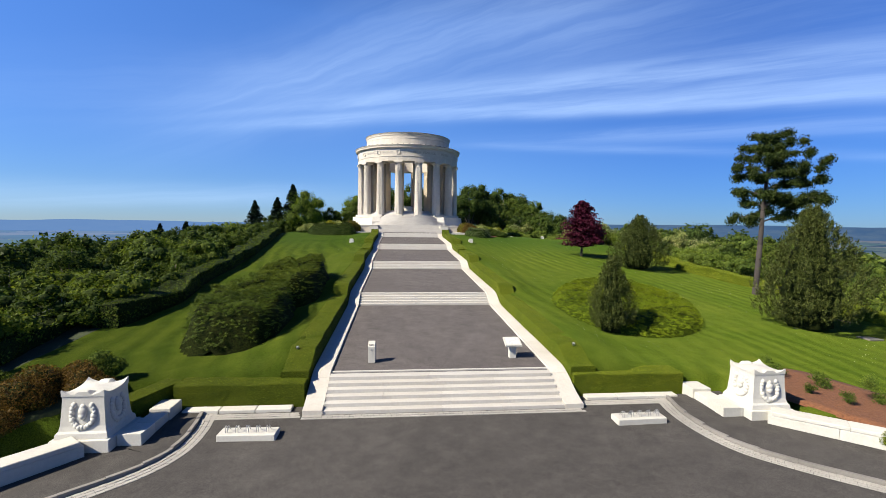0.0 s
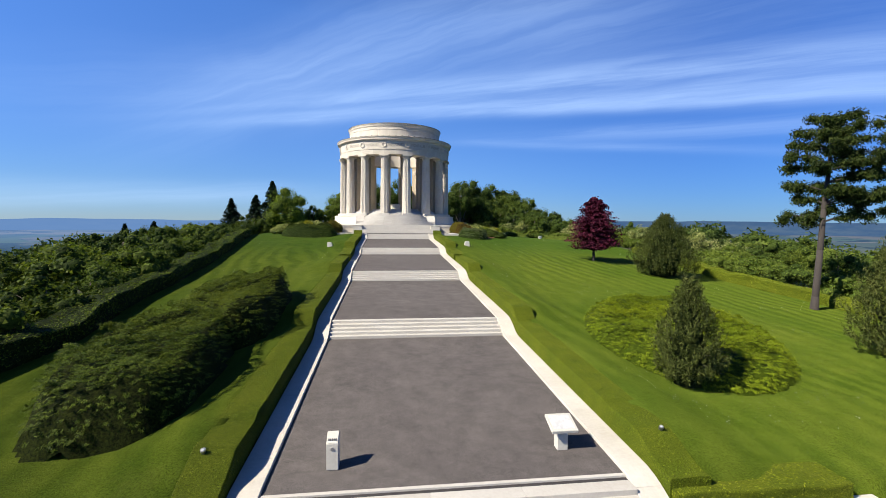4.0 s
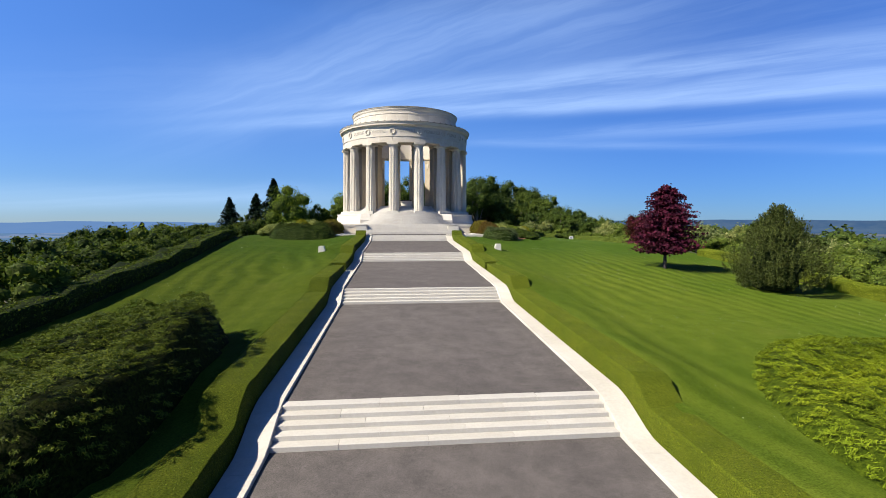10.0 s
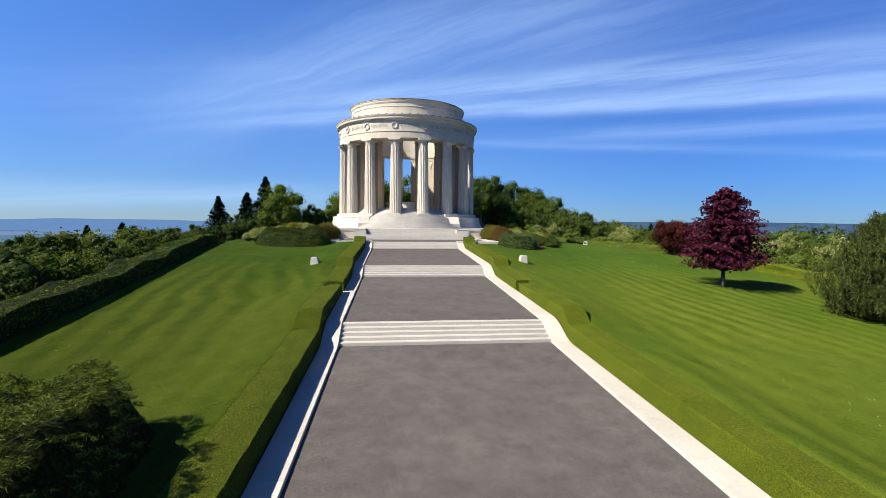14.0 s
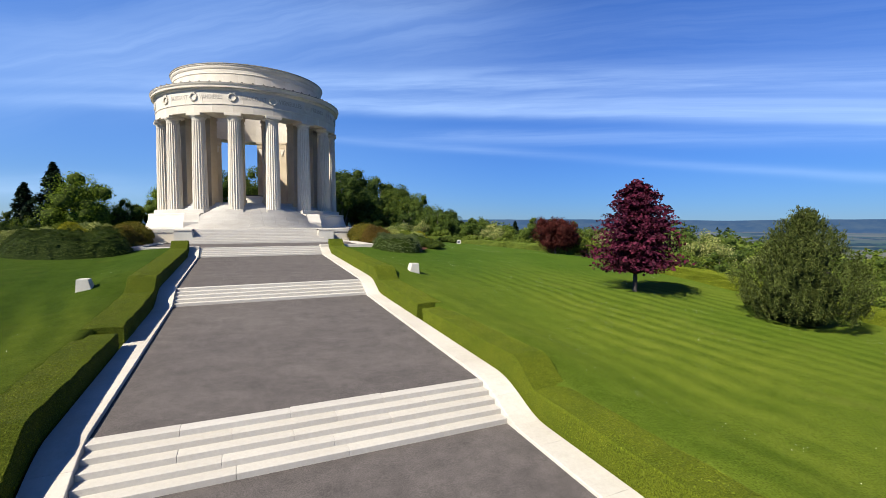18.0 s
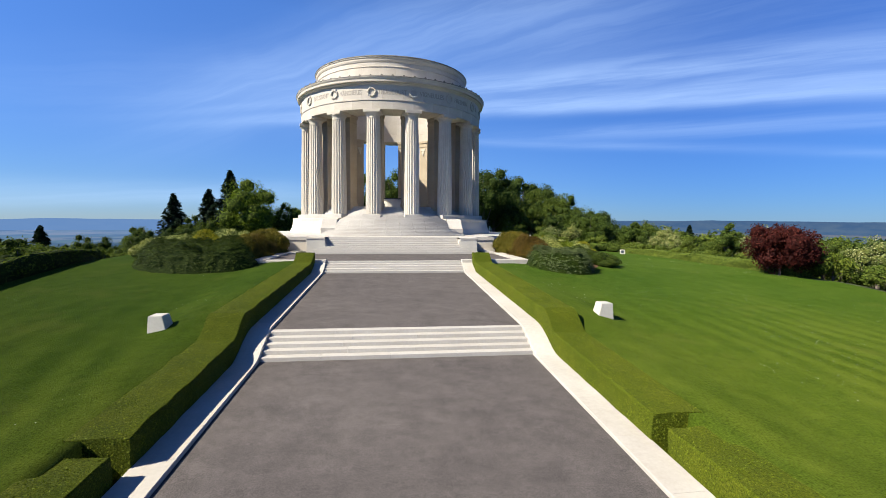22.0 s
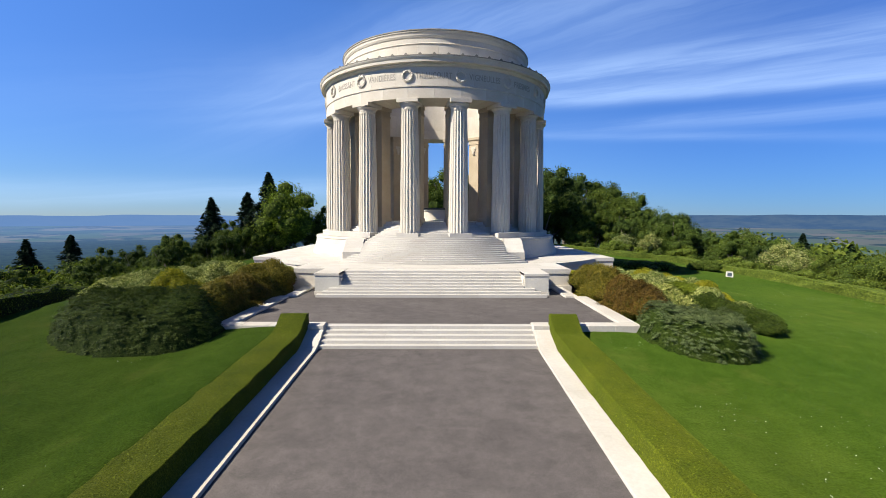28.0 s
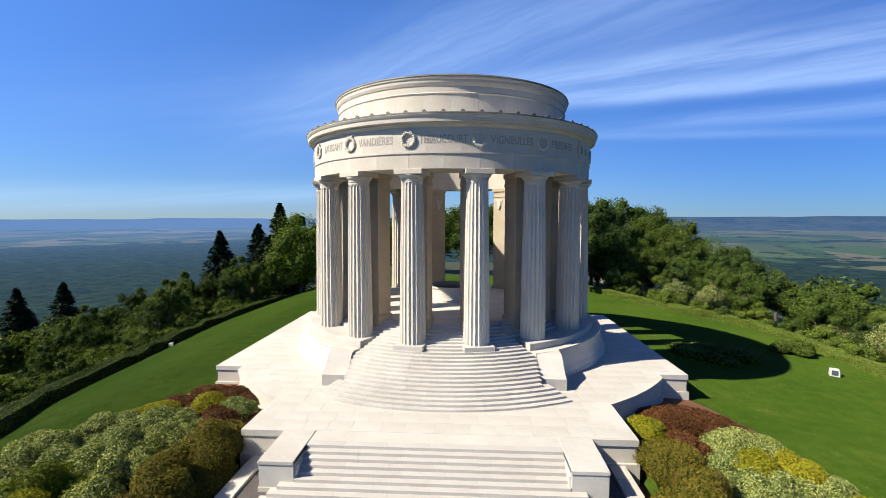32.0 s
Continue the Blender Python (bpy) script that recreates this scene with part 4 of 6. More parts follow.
# ---- the court and its road ----
rv = [(-70, -90, -1.15), (70, -90, -1.15), (70, -9, -1.12), (13, -3, -1.06), (11, -2.5, -0.98), (-11, -2.5, -0.98), (-13, -3, -1.06), (-70, -9, -1.12)]


def road_z(x, y):
    return -0.97 + 0.05 * max(-4.0, min(0.0, y + 2.5))


ry = [-1.0, -2.5, -3.5, -5, -6.5, -9, -14, -20, -30, -45, -60]
rxs = [-40, -26, -18, -14, -12, -10, -6, 0, 6, 10, 12, 14, 18, 26, 40]
rv = [(min(max(x, -(court_x(y) + 0.5)), court_x(y) + 0.5) if y > -30 else x, y, road_z(x, y)) for y in ry for x in rxs]
rf = [(j * 15 + i, j * 15 + i + 1, (j + 1) * 15 + i + 1, (j + 1) * 15 + i) for j in range(len(ry) - 1) for i in range(14)]
tagged(put("road", mesh_of("road", rv, [f[::-1] for f in rf], ROAD)), "grey asphalt road and forecourt at the foot of the steps", "road", kind="structure")


def catmull(pts, step=0.25):
    out = []
    P = [Vector((*p, 0)) for p in pts]
    P = [P[0] * 2 - P[1]] + P + [P[-1] * 2 - P[-2]]
    for i in range(1, len(P) - 2):
        n = max(2, int((P[i + 1] - P[i]).length / step))
        for k in range(n):
            t = k / n
            out.append(0.5 * ((2 * P[i]) + (P[i + 1] - P[i - 1]) * t + (2 * P[i - 1] - 5 * P[i] + 4 * P[i + 1] - P[i + 2]) * t * t + (-P[i - 1] + 3 * P[i] - 3 * P[i + 1] + P[i + 2]) * t ** 3))
    out.append(P[-2])
    return [(p.x, p.y) for p in out]


def side_of(path, off):
    """The path moved sideways by off metres, to its left."""
    out = []
    for i, (x, y) in enumerate(path):
        a, b = path[max(0, i - 1)], path[min(len(path) - 1, i + 1)]
        dx, dy = b[0] - a[0], b[1] - a[1]
        l = math.hypot(dx, dy) or 1
        out.append((x - dy / l * off, y + dx / l * off))
    return out


KERB_R = catmull([(10.1, -1.3), (9.75, -3.4), (10.1, -5.4), (11.2, -6.9), (13.2, -8.7), (16.5, -11.6), (22, -16)])
KERB_L = catmull([(-9.8, -1.6), (-9.5, -4.0), (-9.9, -5.6), (-11.5, -7.3), (-13.6, -9.1), (-17, -12.2), (-22, -17)])
for name, line, s in (("pavement", KERB_R, 1), ("pavement", KERB_L, -1)):
    inner, outer = line, side_of(line, s * 3.6)
    v, f = [], []
    for (a, b), (c, d) in zip(inner, outer):
        v += [(a, b, road_z(a, b) + 0.06), (c, d, road_z(c, d) + 0.08), (a, b, -1.4)]
    for i in range(len(inner) - 1):
        q, p = i * 3, i * 3 + 3
        f += [(q, p, p + 1, q + 1), (q + 2, p + 2, p, q)]
    tagged(put(name, mesh_of(name, v, f, ROAD)), "dark asphalt footway behind a curved kerb", "pavement", kind="structure")
    # granite kerb stones along the edge
    kerb = thing("kerb", "curved pale stone kerb with a sett gutter", "kerb", kind="structure")
    inn, out = side_of(line, -s * 0.02), side_of(line, s * 0.11)
    for i in range(0, len(line) - 4, 4):
        ring = inn[i:i + 5] + out[i:i + 5][::-1]
        cx, cy = sum(p[0] for p in ring) / 10, sum(p[1] for p in ring) / 10
        ring = [(cx + (p[0] - cx) * 0.992, cy + (p[1] - cy) * 0.992) for p in ring]
        v, f = prism(ring, -1.4, road_z(cx, cy) + 0.125 + 0.003 * (i % 3))
        put("kerb_stone", mesh_of("kerb_stone", v, f, KERB), kerb)


def setts(path, width, s, seed, size=0.17):
    """Small uneven setts laid in rows beside a line."""
    rng = random.Random(seed)
    v, f = [], []
    rows = int(width / size)
    for k in range(rows):
        line = side_of(path, s * (0.05 + k * size))
        nxt = side_of(path, s * (0.05 + (k + 1) * size - 0.02))
        run, last = 0.0, 0
        for i in range(1, len(line)):
            run += math.hypot(line[i][0] - line[i - 1][0], line[i][1] - line[i - 1][1])
            if run >= size * rng.uniform(0.85, 1.25):
                a, b, c, d = line[last], line[i], nxt[i], nxt[last]
                cx, cy = (a[0] + c[0]) / 2, (a[1] + c[1]) / 2
                z = road_z(cx, cy) + rng.uniform(0.008, 0.018)
                q = len(v)
                for sc, dz in ((0.995, -0.03), (0.95, 0)):
                    v += [(cx + (p[0] - cx) * sc, cy + (p[1] - cy) * sc, z + dz) for p in (a, b, c, d)]
                f += [(q + 4, q + 5, q + 6, q + 7)] + [(q + e, q + (e + 1) % 4, q + 4 + (e + 1) % 4, q + 4 + e) for e in range(4)]
                run, last = 0.0, i
    return v, f


def dense(path, step=0.06):
    out = []
    for a, b in zip(path, path[1:]):
        n = max(1, int(math.hypot(b[0] - a[0], b[1] - a[1]) / step))
        out += [(a[0] + (b[0] - a[0]) * k / n, a[1] + (b[1] - a[1]) * k / n) for k in range(n)]
    return out + [path[-1]]


for path, width, s, sd in ((dense(KERB_R[:110]), 0.60, -1, 1), (dense(KERB_L[:110]), 0.60, 1, 2), (dense([(-5.8, -2.5), (5.8, -2.5)]), 0.42, -1, 3), (dense([(5.85, -1.72), (9.9, -1.72)]), 0.62, -1, 4), (dense([(-9.7, -2.16), (-5.85, -2.16)]), 0.62, -1, 5)):
    v, f = setts(path, width, s, sd)
    tagged(put("sett_gutter", mesh_of("sett_gutter", v, f, SETT)), "uneven grey granite setts along the kerb", "setts", kind="stuff")

# ---- the long walk: landings, flights, sloping copings ----
LANDINGS = [(0.0, 13.75), (15.5, 29.5), (31.25, 45.3), (47.05, 61.25)]
for y0, y1 in LANDINGS:
    v, f = [], []
    n = 10
    for i in range(n + 1):
        y = y0 + (y1 - y0) * i / n
        z = float(WALK(y0)) + (float(WALK(y1)) - float(WALK(y0))) * i / n
        v += [(-5.0, y, z), (5.0, y, z), (5.0, y, z - 0.5), (-5.0, y, z - 0.5)]
    for i in range(n):
        q, p = i * 4, i * 4 + 4
        f += [(q, q + 1, p + 1, p)]
    f += [(0, 3, 2, 1), (n * 4, n * 4 + 1, n * 4 + 2, n * 4 + 3)]
    tagged(put("landing", mesh_of("landing", v, f, ASPHALT)), "sloping red-grey asphalt landing of the long walk", "walkway", "landings of the walk", "structure")

v, f = prism([(-9.4, 63.0), (9.4, 63.0), (9.4, 70.5), (8.85, 70.5), (8.85, 75), (-8.85, 75), (-8.85, 70.5), (-9.4, 70.5)], 4.8, 5.33)
tagged(put("plaza", mesh_of("plaza", v, f, ASPHALT)), "dark asphalt forecourt below the terrace", "plaza", kind="structure")

_blocks = {}


def step_block(w, d, h):
    key = (round(w, 3), round(d, 2), round(h, 2))
    if key not in _blocks:
        me = bpy.data.meshes.new("step_block")
        bm = box(-w / 2, w / 2, 0, d, -h, 0, 0.010)
        bm.to_mesh(me); bm.free()
        me.materials.append(STONE_STEP)
        _blocks[key] = me
    return _blocks[key]


def flight(y0, y1, z0, z1, half, risers, label, wrap=0.0, wrap_n=0):
    """A straight flight of stone steps, each course of several blocks."""
    rng = random.Random(int(y0 * 10))
    t = thing("flight_of_steps", label, "steps", group="flights of the walk", kind="structure")
    d, h = (y1 - y0) / risers, (z1 - z0) / risers
    for i in range(risers):
        hw = half + (wrap - i * d if i < wrap_n else 0)
        n = 4 if half < 5.5 else 6
        w = 2 * hw / n
        shift = rng.uniform(-0.3, 0.3) * w
        edges = [-hw] + [-hw + w * k + shift for k in range(1, n)] + [hw]
        for a, b in zip(edges, edges[1:]):
            wd = round(b - a - 0.003, 3)
            put("step", step_block(wd, d + 0.12, 0.5), t, m=pose((a + b) / 2, y0 + i * d, z0 + (i + 1) * h + rng.uniform(-0.002, 0.002)))
    return t


for (y0, y1) in FLIGHTS:
    flight(y0, y1, float(WALK(y0)), float(WALK(y1)), 5.0, 5, "five pale limestone steps across the walk")
flight(-2.5, -0.42, -0.98, -0.02, 5.0, 6, "six pale limestone steps rising from the road")
bm = box(-5.0, 5.0, -0.13, 0.0, -0.5, 0.012, 0.01)
tagged(part("nosing", bm, STONE_STEP, None), "white stone edging strip at the head of the steps", "edging", kind="structure")
bm = box(-5.0, 5.0, -0.41, -0.13, -0.5, -0.05, 0.0)
tagged(part("drain", bm, DRAIN, None), "dark drain channel across the head of the steps", "drain", kind="structure")


def coping_z(y):
    z = float(WALK(y)) + 0.10
    for a, b in FLIGHTS:
        if a - 0.7 < y < b + 0.25:
            k = smooth01((y - (a - 0.7)) / (b + 0.25 - (a - 0.7)))
            z = float(WALK(a - 0.7)) + (float(WALK(b + 0.25)) - float(WALK(a - 0.7))) * k + 0.10 + 0.05 * math.sin(math.pi * k)
    if y < 0.3:
        k = smooth01((y + 2.7) / 3.0)
        z = -0.78 + (0.113 + 0.78) * k
    return z


for s in (-1, 1):
    cop = thing("coping", "broad pale stone coping sloping beside the walk", "coping", kind="structure")
    cuts = [-2.55] + [round(-0.6 + 2.2 * k, 2) for k in range(29)] + [62.95]
    for a, b in zip(cuts, cuts[1:]):
        n = max(2, int((b - a) / 0.35))
        v, f = [], []
        for i in range(n + 1):
            y = a + 0.004 + (b - a - 0.008) * i / n
            z = coping_z(y)
            v += [(s * 5.005, y, z - 0.015), (s * 5.02, y, z), (s * 5.80, y, z + 0.01), (s * 5.80, y, z - 0.9), (s * 5.005, y, z - 0.9)]
        for i in range(n):
            q, p = i * 5, i * 5 + 5
            for e in range(5):
                g_ = (e + 1) % 5
                f.append((q + e, q + g_, p + g_, p + e) if s < 0 else (q + e, p + e, p + g_, q + g_))
        f += [(0, 1, 2, 3, 4), tuple(n * 5 + e for e in range(5))]
        put("coping_stone", mesh_of("coping_stone", v, f, STONE_PAVE), cop)

# kerb stones in front of the road hedges, and the frame of the upper forecourt
for s in (-1, 1):
    edge = thing("edging", "low pale stone edging in front of the hedge", "edging", kind="structure")
    yb = -1.7 if s > 0 else -2.12
    for k in range(3):
        a, b = s * (6.32 + k * 1.42), s * (6.32 + k * 1.42 + 1.4)
        part("edging_stone", box(min(a, b), max(a, b), yb, yb + 0.46, -1.3, -0.84, 0.02), STONE_WHITE, edge)
    frame_ = thing("edging", "white stone frame round the upper forecourt", "edging", kind="structure")
    def edge_run(x0, x1, y0, y1, along, n):
        for k in range(n):
            if along == "x":
                a, b = x0 + (x1 - x0) * k / n, x0 + (x1 - x0) * (k + 1) / n - 0.01
                c = box(min(s * a, s * b), max(s * a, s * b), y0, y1, 4.6, 5.45, 0.02)
            else:
                a, b = y0 + (y1 - y0) * k / n, y0 + (y1 - y0) * (k + 1) / n - 0.01
                c = box(min(s * x0, s * x1), max(s * x0, s * x1), a, b, 4.6, 5.45, 0.02)
            part("edging_stone", c, STONE_PAVE, frame_)
    edge_run(5.02, 10.25, 62.25, 62.98, "x", 4)
    edge_run(9.42, 10.25, 63.0, 70.5, "y", 5)
    edge_run(8.87, 9.7, 70.52, 74.6, "y", 3)

# ---- hedges ----
def hedge(name, label, line, width, leaf, density, size, seed, rough=0.04, group="", body=None):
    """A clipped hedge along a line of (x, y, foot, top), with leaves over a bushy body."""
    rng = np.random.default_rng(seed)
    body = body or IVY_BODY
    t = thing(name, label, "hedge", group=group)
    prof = [(-0.5, 0.0), (-0.5, 0.35), (-0.5, 0.7), (-0.495, 0.95), (-0.47, 0.99), (-0.15, 1.0), (0.15, 1.0), (0.47, 0.99), (0.495, 0.95), (0.5, 0.7), (0.5, 0.35), (0.5, 0.0)]
    K = len(prof)
    left = side_of([(p[0], p[1]) for p in line], 1.0)
    v, f = [], []
    for (x, y, zb, zt), (lx, ly) in zip(line, left):
        for a, b in prof:
            w = noise.noise((x * 1.3 + a * 5, y * 1.3, b * 3)) * rough
            v.append((x + (lx - x) * (a * width + w), y + (ly - y) * (a * width + w), zb + (zt - zb) * b + (w if b > 0.5 else 0)))
    for i in range(len(line) - 1):
        for p in range(K - 1):
            f.append((i * K + p, (i + 1) * K + p, (i + 1) * K + p + 1, i * K + p + 1))
    f += [tuple(range(K)), tuple((len(line) - 1) * K + p for p in range(K - 1, -1, -1))]
    v = np.array(v)
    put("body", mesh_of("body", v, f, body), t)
    quads = np.array([q for q in f if len(q) == 4])
    A, B, C, D = (v[quads[:, i]] for i in range(4))
    nr = np.cross(C - A, B - D)
    ar = np.linalg.norm(nr, axis=1) / 2
    nr /= np.linalg.norm(nr, axis=1, keepdims=True) + 1e-9
    K1 = K - 1
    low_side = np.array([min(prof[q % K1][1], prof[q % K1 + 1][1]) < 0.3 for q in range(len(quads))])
    # sides get fewer leaves: the darker body showing through imitates their shade
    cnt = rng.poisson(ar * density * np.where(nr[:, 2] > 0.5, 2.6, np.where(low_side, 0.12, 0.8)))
    ii = np.repeat(np.arange(len(quads)), cnt)
    a, b = rng.uniform(0, 1, (len(ii), 1)), rng.uniform(0, 1, (len(ii), 1))
    P = A[ii] * (1 - a) * (1 - b) + B[ii] * a * (1 - b) + C[ii] * a * b + D[ii] * (1 - a) * b
    ends = []
    for e, sgn in ((0, -1), (len(line) - 1, 1)):
        x, y, zb, zt = line[e]
        o = line[1] if e == 0 else line[-2]
        way = np.array([x - o[0], y - o[1], 0]); way /= np.linalg.norm(way) + 1e-9
        sd = np.array([-way[1], way[0], 0])
        m_ = int(density * width * (zt - zb))
        q = np.array([x, y, 0]) + np.outer(rng.uniform(-0.5, 0.5, m_) * width, sd) + np.outer(rng.uniform(zb, zt, m_), (0, 0, 1))
        ends.append((q, np.tile(way, (m_, 1))))
    P = np.concatenate([P] + [q for q, _ in ends]); Nn = np.concatenate([nr[ii]] + [w for _, w in ends])
    P += Nn * rng.uniform(-0.02, 0.05, (len(P), 1)) * size * 8
    put("foliage", leaf_mesh("foliage", P, Nn, size, leaf, seed, 0.75, 0.55, tri=True), t)
    return t


for s in (-1, 1):
    for a, b, mid, wide in ((-0.9, 38.2, 6.45, 1.20), (38.72, 62.5, 6.44, 1.32)):
        n = int((b - a) / 0.28)
        line = []
        for i in range(n + 1):
            y = a + (b - a) * i / n
            line.append((s * mid, y, coping_z(max(y, 0.4)) - 0.9, hedge_top(y)))
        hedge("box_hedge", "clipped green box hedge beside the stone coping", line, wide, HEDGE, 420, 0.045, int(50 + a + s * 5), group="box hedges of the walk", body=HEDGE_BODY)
    line = [(s * (5.9 + 5.2 * i / 12), -0.62 if s > 0 else -1.02, -1.0, 0.02 + 0.02 * math.sin(i)) for i in range(13)]
    hedge("box_hedge", "clipped green box hedge above the road edging", line, 1.2, HEDGE, 300, 0.06, 70 + s, group="box hedges of the walk", body=HEDGE_BODY)


line = [(-11.45 - 0.9 * i / 8, -0.7 - 2.0 * i / 8, -1.0, 0.02 - 0.015 * i) for i in range(9)]
hedge("box_hedge", "clipped dark return of the box hedge behind the court wall", line, 0.9, HEDGE, 260, 0.06, 83, group="box hedges of the walk", body=HEDGE_BODY)


def edge_line(pts, height, step=1.2, wob=0.12, seed=0):
    out = []
    for x, y in dense(catmull(pts, 2.0), step):
        z = land(x, y)
        out.append((x, y, z - 0.3, z + height * (1 + wob * noise.noise((x * 0.3, y * 0.3, seed)))))
    return out


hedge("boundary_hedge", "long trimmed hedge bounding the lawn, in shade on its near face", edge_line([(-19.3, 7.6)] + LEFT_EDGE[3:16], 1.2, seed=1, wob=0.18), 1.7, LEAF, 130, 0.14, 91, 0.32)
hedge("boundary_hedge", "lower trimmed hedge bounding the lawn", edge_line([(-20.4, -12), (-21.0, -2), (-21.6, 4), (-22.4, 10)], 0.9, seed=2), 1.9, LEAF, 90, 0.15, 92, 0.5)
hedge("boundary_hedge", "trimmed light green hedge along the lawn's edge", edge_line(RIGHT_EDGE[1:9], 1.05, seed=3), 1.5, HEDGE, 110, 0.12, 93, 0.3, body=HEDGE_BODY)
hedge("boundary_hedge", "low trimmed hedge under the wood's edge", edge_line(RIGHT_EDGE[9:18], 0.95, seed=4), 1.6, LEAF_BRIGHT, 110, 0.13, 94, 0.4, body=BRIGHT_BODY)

# ---- terrace ----
CX, CY = 0.0, 94.8
RISE = 0.148


def arc_pts(r, a0, a1, n):
    return [(CX + r * math.sin(radians(a0 + (a1 - a0) * i / n)), CY - r * math.cos(radians(a0 + (a1 - a0) * i / n))) for i in range(n + 1)]


A_IN, A_OUT = math.degrees(math.asin(10.35 / 18.9)), math.degrees(math.asin(15.45 / 18.9))
right_half = [(6.3, 73.44), (6.3, 71.5), (7.95, 71.5), (7.95, 74.5), (10.35, 74.5)] + arc_pts(18.9, A_IN, A_OUT, 10) + [(15.45, 84.55), (17.5, 84.55), (17.5, 105.05), (15.45, 105.05)] + arc_pts(18.9, 180 - A_OUT, 180 - A_IN, 10) + [(10.35, 115.1)]
OUT = right_half + [(-x, y) for x, y in right_half[::-1]]
terrace = thing("terrace", "pale limestone terrace carrying the rotunda", "terrace", kind="structure")


def inset(out, k):
    return [(x * (1 - k / max(1.0, abs(x))) if abs(x) > 5 else x, CY + (y - CY) * (1 - k / max(1.0, abs(y - CY)))) for x, y in out]


v, f = prism(inset(OUT, 0.07), 4.2, 6.47)
put("terrace_wall", mesh_of("terrace_wall", v, f, STONE), terrace)
v, f = prism(OUT, 6.45, 6.785)
put("terrace_top", mesh_of("terrace_top", v, f, STONE_PAVE), terrace)
v, f = prism(inset(OUT, -0.06), 4.2, 5.55)
put("plinth_course", mesh_of("plinth_course", v, f, STONE), terrace)


def inside(x, y, out=OUT):
    hit, n = False, len(out)
    for i in range(n):
        (x0, y0), (x1, y1) = out[i], out[(i + 1) % n]
        if (y0 > y) != (y1 > y) and x < (x1 - x0) * (y - y0) / (y1 - y0) + x0:
            hit = not hit
    return hit


rng = random.Random(7)
slabs = {}
y = 74.62
while y < 114:
    d = 1.18
    x = -18 + rng.uniform(0, 0.8)
    while x < 18:
        w = rng.choice((1.3, 1.6, 1.9))
        c = [(x, y), (x + w, y), (x, y + d), (x + w, y + d)]
        rc = math.hypot(x + w / 2, y + d / 2 - CY)
        if all(inside(a, b) and inside(a * 1.02, b) for a, b in c) and rc > 13.2 and not (abs(x + w / 2) < 6.5 and y < 84 and rc < 16.6):
            key = (w, d)
            if key not in slabs:
                me = bpy.data.meshes.new("paving_slab")
                bm = box(-w / 2 + 0.005, w / 2 - 0.005, -d / 2 + 0.005, d / 2 - 0.005, -0.01, 0.012, 0.004)
                bm.to_mesh(me); bm.free(); me.materials.append(STONE_PAVE)
                slabs[key] = me
            put("paving_slab", slabs[key], terrace, m=pose(x + w / 2, y + d / 2, 6.789 + rng.uniform(0, 0.002)))
        x += w
    y += d

flight(70.45, 73.45, 5.36, 6.79, 6.3, 9, "nine pale limestone steps up to the terrace", 1.35, 3)
for s in (-1, 1):
    ck = thing("stair_cheek", "pale stone block flanking the terrace steps", "stair cheek", group="cheeks of the terrace steps", kind="structure")
    part("block", box(min(s * 6.32, s * 7.97), max(s * 6.32, s * 7.97), 71.48, 74.5, 5.2, 6.62, 0.015), STONE_WHITE, ck)
    part("cap", box(min(s * 6.3, s * 8.0), max(s * 6.3, s * 8.0), 71.44, 74.6, 6.624, 6.815, 0.02), STONE_PAVE, ck)

# ---- rotunda ----
rot = thing("rotunda", "round open limestone monument with sixteen fluted columns and an attic ring", "monument", pose(CX, CY, 0))


def ring_part(name, profile, mat, a0=0, a1=360, segs=128, label=""):
    v, f = lathe(profile, a0, a1, segs)
    me = mesh_of(name, v, f, mat)
    return put(name, me, rot, label)


# drum under the columns, open at the front for the curved steps
ring_part("drum", [(9.0, 6.7), (14.05, 6.7), (14.05, 7.05), (13.98, 7.12), (13.80, 7.5), (13.66, 8.0), (13.6, 8.45), (13.66, 8.52), (13.62, 8.70), (9.0, 8.70)], STONE, 27.8, 332.2, 110)
ring_part("stylobate", [(10.6, 8.704), (12.93, 8.704), (12.95, 8.74), (12.95, 9.17), (12.92, 9.2), (10.6, 9.2)], STONE_STEP, 27.8, 332.2, 110)
for k in range(4):
    ring_part("inner_step", [(8.6, 9.0), (11.0 - k * 0.33, 9.0), (11.0 - k * 0.33, 9.2 + 0.25 * (k + 1)), (8.6, 9.2 + 0.25 * (k + 1))], STONE_STEP, 24.5, 335.5, 96)
v, f = lathe([(0.01, 9.5), (9.75, 9.5), (9.75, 10.203), (0.01, 10.203)], segs=72)
put("rotunda_floor", mesh_of("rotunda_floor", v, f, STONE_PAVE), rot)

# curved steps, each course of several stones
steps = thing("curved_steps", "many curved limestone steps rising into the rotunda", "steps", pose(CX, CY, 0), kind="structure")
NR = 23
for i in range(NR):
    r0 = 17.6 - i * 8.45 / NR
    z1 = 6.79 + RISE * (i + 1)
    hx = 6.42 if i >= 4 else 8.05 - 0.30 * i
    am = math.degrees(math.asin(min(0.99, hx / r0))) if r0 > 13.6 else 27.6 - (13.6 - r0) * 0.9
    n = 9
    for k in range(n):
        a0, a1 = -am + 2 * am * k / n, -am + 2 * am * (k + 1) / n
        g = 0.02
        v, f = lathe([(r0 - 0.75, z1 - 0.30), (r0, z1 - 0.30), (r0, z1 - 0.012), (r0 - 0.012, z1), (r0 - 0.75, z1)], a0 + g, a1 - g, 4)
        put("step", mesh_of("step", v, f, STONE_STEP), steps)
